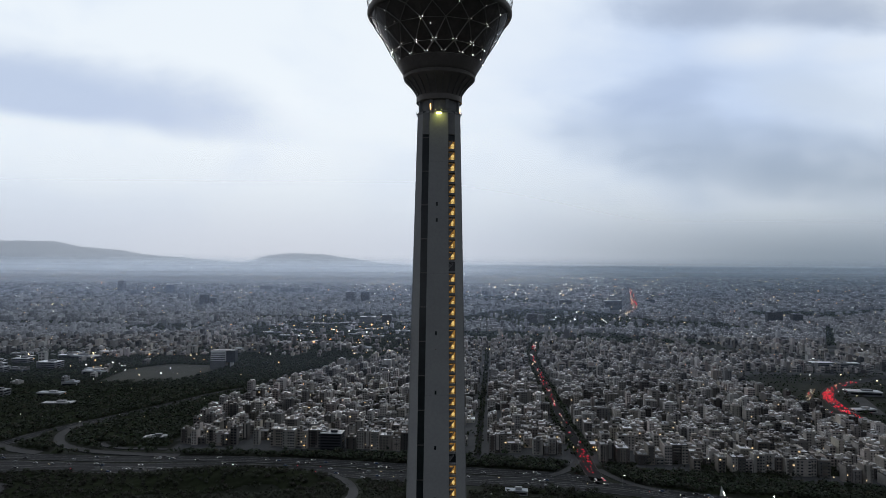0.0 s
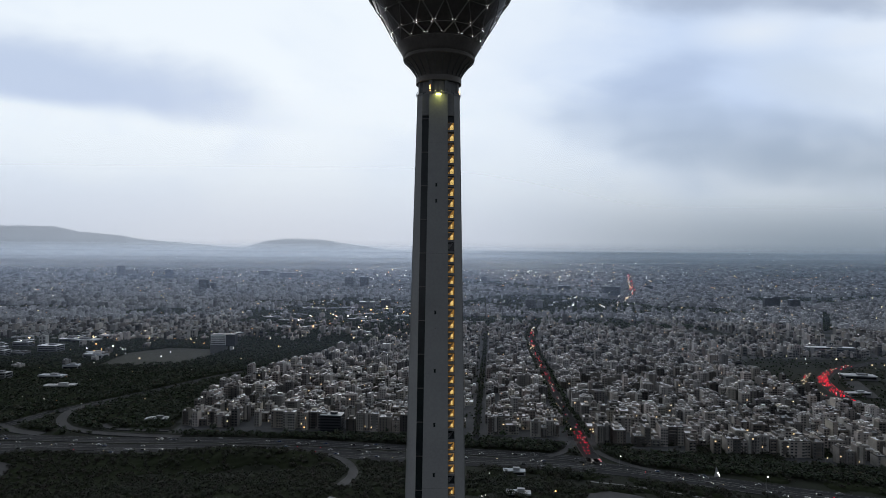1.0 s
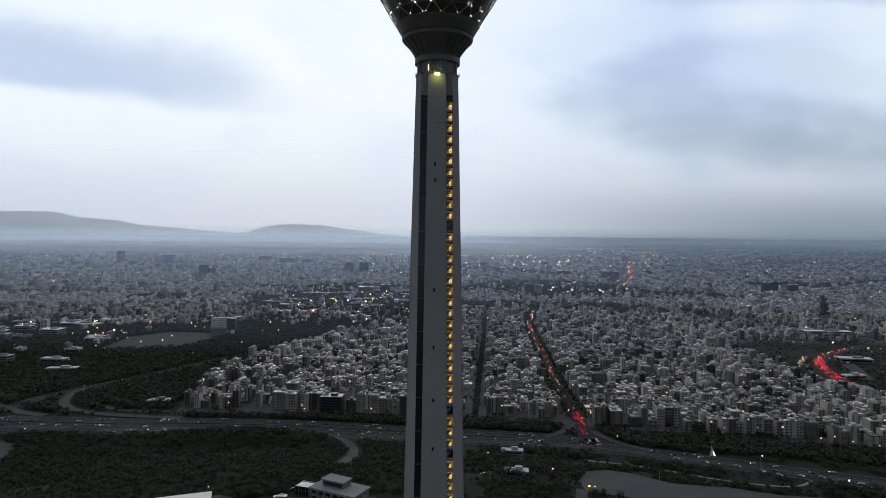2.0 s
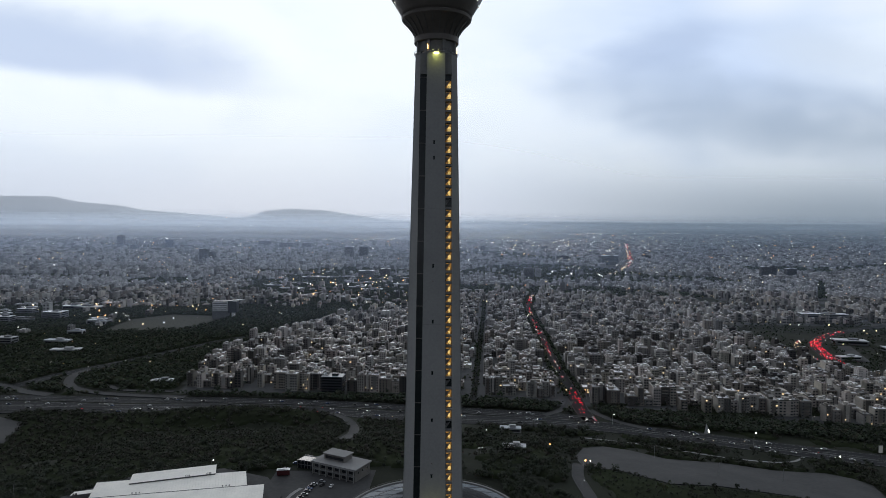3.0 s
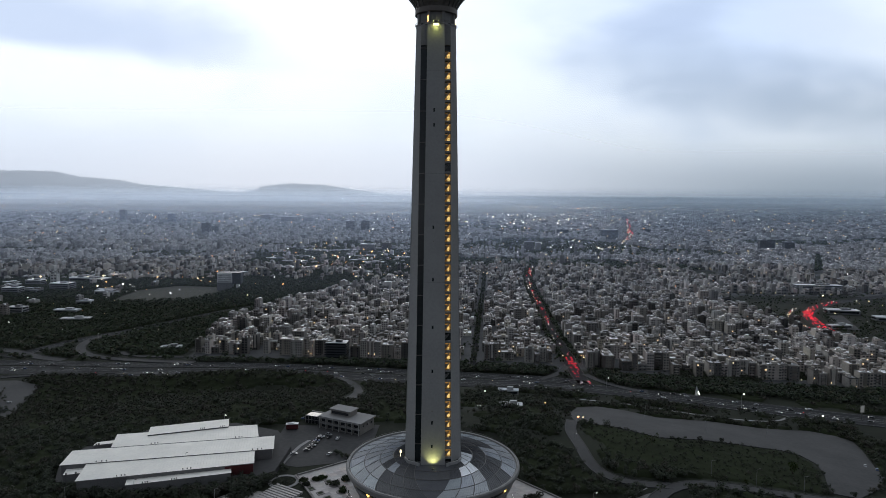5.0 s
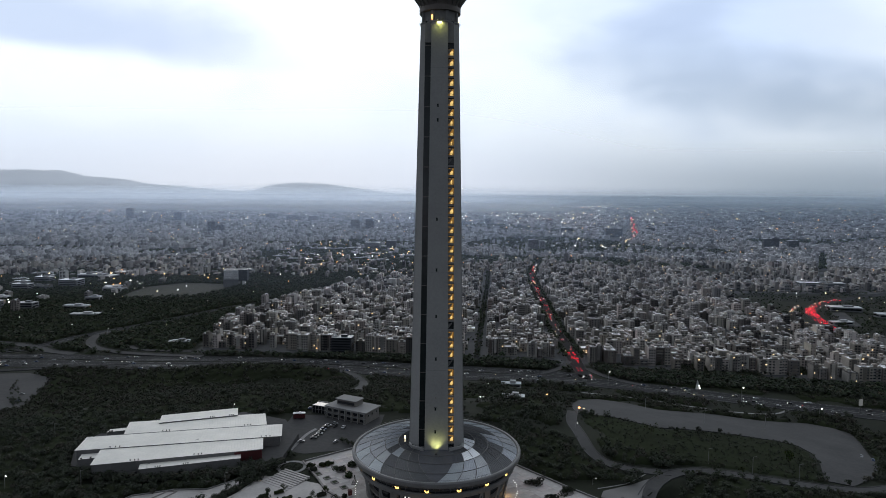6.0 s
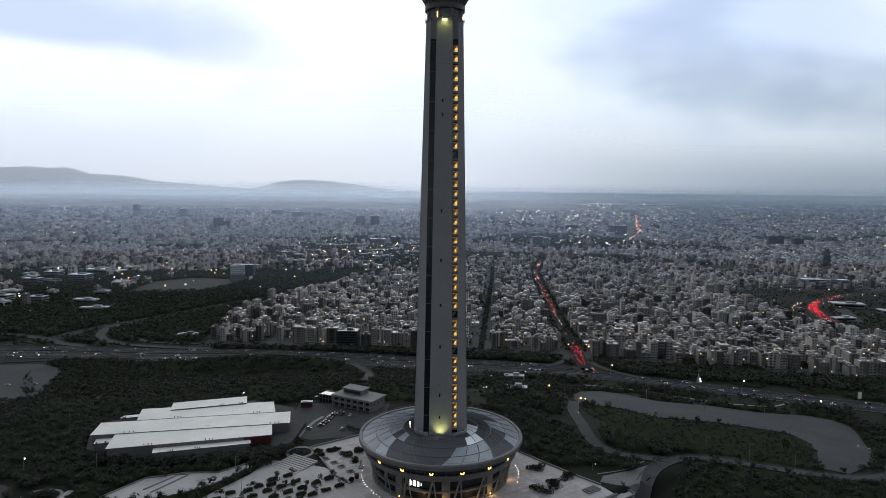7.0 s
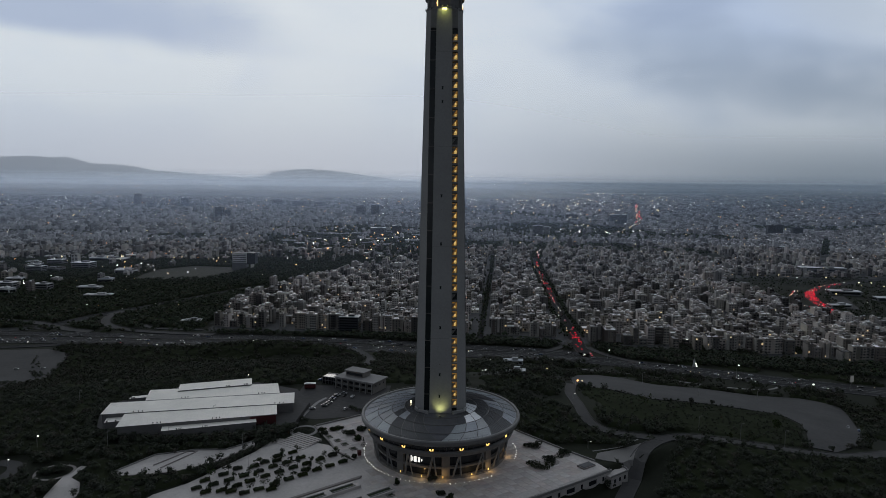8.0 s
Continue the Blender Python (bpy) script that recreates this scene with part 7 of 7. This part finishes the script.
# ---- traffic ----
def car_meshes():
    out = {}
    prof = [(-2.15, 0.35), (-2.2, 0.75), (-2.05, 0.95), (-1.5, 1.0), (1.0, 0.95), (2.05, 0.8), (2.2, 0.6), (2.15, 0.35)]
    roof = [(-1.55, 1.0), (-1.1, 1.42), (0.35, 1.45), (1.05, 0.97)]
    for i, m in enumerate(CAR_PAINTS):
        s = Soup()
        for (x0, z0), (x1, z1) in zip(prof, prof[1:]):
            s.poly([(x0, -0.85, z0), (x0, 0.85, z0), (x1, 0.85, z1), (x1, -0.85, z1)])
        s.poly([(x, -0.85, z) for x, z in prof[::-1]]); s.poly([(x, 0.85, z) for x, z in prof])
        s.box(-0.38, 0, 1.42, 1.5, 1.3, 0.05)
        out[i] = s.mesh("body", m)
    s = Soup()
    for (x0, z0), (x1, z1) in zip(roof, roof[1:]):
        s.poly([(x0, -0.72, z0), (x0, 0.72, z0), (x1, 0.72, z1), (x1, -0.72, z1)])
    s.poly([(x, -0.72, z) for x, z in roof[::-1]]); s.poly([(x, 0.72, z) for x, z in roof])
    out["glass"] = s.mesh("cabin", WINDOW)
    s = Soup(); s.beam((0, -0.12, 0), (0, 0.12, 0), 0.32, n=8); out["wheel"] = s.mesh("wheel", RUBBER)
    s = Soup(); s.ball((0, 0, 0), 0.2); out["head"] = s.mesh("headlight", DOT_WHITE)
    s = Soup(); s.ball((0, 0, 0), 0.27); out["tail"] = s.mesh("tail_light", DOT_RED)
    s = Soup(); s.ball((0, 0, 0), 0.16); out["tail_off"] = s.mesh("tail_light", RED_PAINT)
    return out


CARS = car_meshes()
PAINT_NAMES = ("white", "silver", "black", "grey", "blue")


def make_car(x, y, z, turn, paint, lit, where):
    t = thing("car", x, y, z, turn)
    part("body", CARS[paint], None, t); part("cabin", CARS["glass"], None, t)
    for sx in (-1.35, 1.35):
        for sy in (-0.78, 0.78):
            o = part("wheel", CARS["wheel"], None, t); o.location = (sx, sy, 0.32)
    if lit:
        for sy in (-0.6, 0.6):
            o = part("headlight", CARS["head"], None, t); o.location = (2.15, sy, 0.66)
            o = part("tail_light", CARS["tail" if lit == 2 else "tail_off"], None, t); o.location = (-2.15, sy, 0.8)
    tagged(t, "%s car %s" % (PAINT_NAMES[paint], where), "car", "cars")


def drive(road, lanes, count, seed, lo, hi, where, brakes):
    dense, nrm, lift = road
    rn = random.Random(seed)
    for _ in range(count):
        i = rn.randint(lo, min(hi, len(dense) - 2))
        off, way = rn.choice(lanes)
        x, y = dense[i][0] + nrm[i][0] * off, dense[i][1] + nrm[i][1] * off
        f = rn.random()
        x += (dense[i + 1][0] - dense[i][0]) * f; y += (dense[i + 1][1] - dense[i][1]) * f
        a = math.atan2(dense[i + 1][1] - dense[i][1], dense[i + 1][0] - dense[i][0]) + (0 if way > 0 else math.pi)
        make_car(x, y, max(Z(x, y), Z(*dense[i])) + lift + 0.02, a, rn.choice((0, 0, 1, 1, 2, 3, 4)), brakes, where)


drive(hwy, [(-4, 1), (-8, 1), (-12, 1), (4, -1), (8, -1), (12, -1)], 100, 3, 40, 176, "driving on the motorway with its lamps on", 1)
drive(hwy_north, [(-6, -1), (-1, -1), (4, -1)], 40, 6, 40, 130, "driving on the motorway with its lamps on", 1)
drive(avenue, [(-2, 1), (-5.5, 1), (-2, 1), (2.2, -1), (5.5, -1)], 34, 5, 0, 110, "queueing on the avenue with its lamps on", 2)
for x_, y_, a_ in ((-74, 88, 0.1), (-75, 85, 0.1), (-76, 81, 0.15), (-76.4, 78, 0.1), (-77, 73, 0.1), (-78.5, 69, 0.2), (-79.2, 66, 0.1), (-69, 87, 1.2), (-86, 60, 0.2), (-63, 85, 1.4), (-64, 60, 1.2), (-98, 112, 0.2), (-93, 122, 0.2), (-87.8, 125.9, 0.2), (-79.8, 127.9, 0.2), (-100, 66, 0.1), (-70, 92, -0.4), (-162, 8, 1.3), (301.7, 107.2, 1.0), (305.6, 100.8, 1.0), (-424, 258, 0.2), (-389, 239.5, 0.1), (-400, 262, 0.3)):
    make_car(x_, y_, Z(x_, y_) + 0.32, a_, (2, 3, 1, 2, 0, 3, 2, 4, 1, 3)[int(abs(x_ * 3 + y_)) % 10], 0, "parked on the asphalt yard")


def make_far_lights():
    """Far lamps and traffic, too many to count: dots of light on short posts."""
    rn = random.Random(9)
    s, posts = Soup(), Soup()

    def dot(x, y, up, m, k=1.0):
        z = Z(x, y)
        d = math.hypot(x, y + 330)
        r = min(1.8, 0.00054 * d) * k
        s.ball((x, y, z + up), r, m)
        posts.beam((x, y, z - 0.5), (x, y, z + up), 0.08, n=3)
    for _ in range(2500):
        y = 500 + 3900 * rn.random()
        x = rn.uniform(-0.72, 0.72) * (y + 340)
        p = built(x, y)
        if rn.random() < (0.8 if y > 1500 else 0.3 if p > 0.5 else 0.22):
            dot(x, y, rn.uniform(14, 20) if p > 0.5 else 8, rn.choice((0, 0, 0, 1, 1, 2)), rn.choice((0.35, 0.4, 0.5, 0.6, 0.9, 1.2)))
    for road, n, lo, hi, wd, red, up in ((red_road, 150, 24, 50, 8.0, 1.0, 1.5), (red_road, 90, 10, 68, 7.0, 0.95, 1.5), (red_road2, 40, 0, 26, 3.5, 0.12, 1.2), (avenue, 80, 14, 138, 6.0, 0.42, 1.4), (avenue, 44, 3, 12, 4.5, 1.0, 1.8), (avenue, 14, 36, 66, 4.5, 1.0, 1.8), (far_avenue, 70, 14, 48, 11.0, 0.75, 2.0), (far_avenue, 40, 0, 18, 9.0, 0.1, 2.0), (hwy, 40, 40, 190, 13, 0.25, 1.0)):
        dense, nrm, lift = road
        for _ in range(n):
            i = rn.randint(lo, min(hi, len(dense) - 1)); off = rn.uniform(-wd, wd)
            isred = rn.random() < (red if off < 0 or red == 1.0 else red * 0.45)
            dot(dense[i][0] + nrm[i][0] * off, dense[i][1] + nrm[i][1] * off, up, 3 if isred else rn.choice((0, 1, 1)), rn.uniform(0.45, 1.0) * (1.0 if isred else 0.8))
    for cx, cy, n, w, m in ((-100, 1200, 14, 90, 1), (-250, 1650, 16, 130, 2), (-330, 1330, 12, 90, 2), (-700, 1090, 16, 120, 2), (-560, 900, 6, 110, 0), (-450, 1120, 8, 80, 2), (-330, 1540, 14, 120, 0), (480, 1990, 16, 120, 0), (-180, 1900, 14, 120, 1), (-260, 1420, 12, 90, 2), (-150, 1700, 12, 80, 1), (-650, 1000, 14, 130, 1), (-700, 800, 8, 110, 0), (520, 1180, 12, 80, 0), (700, 900, 10, 80, 1)):
        for _ in range(n):
            dot(cx + rn.gauss(0, w), cy + rn.gauss(0, w), 11, m, 0.6 + 1.5 * rn.random() ** 2.5)
    for _ in range(90):
        x, y = rn.uniform(-320, 900), rn.uniform(430, 1500)
        if built(x, y) > 0.5:
            dot(x, y, rn.uniform(16, 23), rn.choice((0, 1, 1, 2)), rn.uniform(0.35, 0.7))
    for _ in range(230):
        dot(rn.gauss(600, 640), rn.uniform(2900, 4280), 14, rn.choice((0, 0, 0, 1)), rn.uniform(0.8, 1.9))
    ob = part("town_lights", s, [DOT_WHITE, DOT_WARM, DOT_ORANGE, DOT_RED])
    tagged(ob, "scattered evening lamps and brake lights of the far town", "lights", kind="stuff")
    tagged(part("lamp_posts", posts, STEEL_DARK, ob), kind="stuff")


make_far_lights()
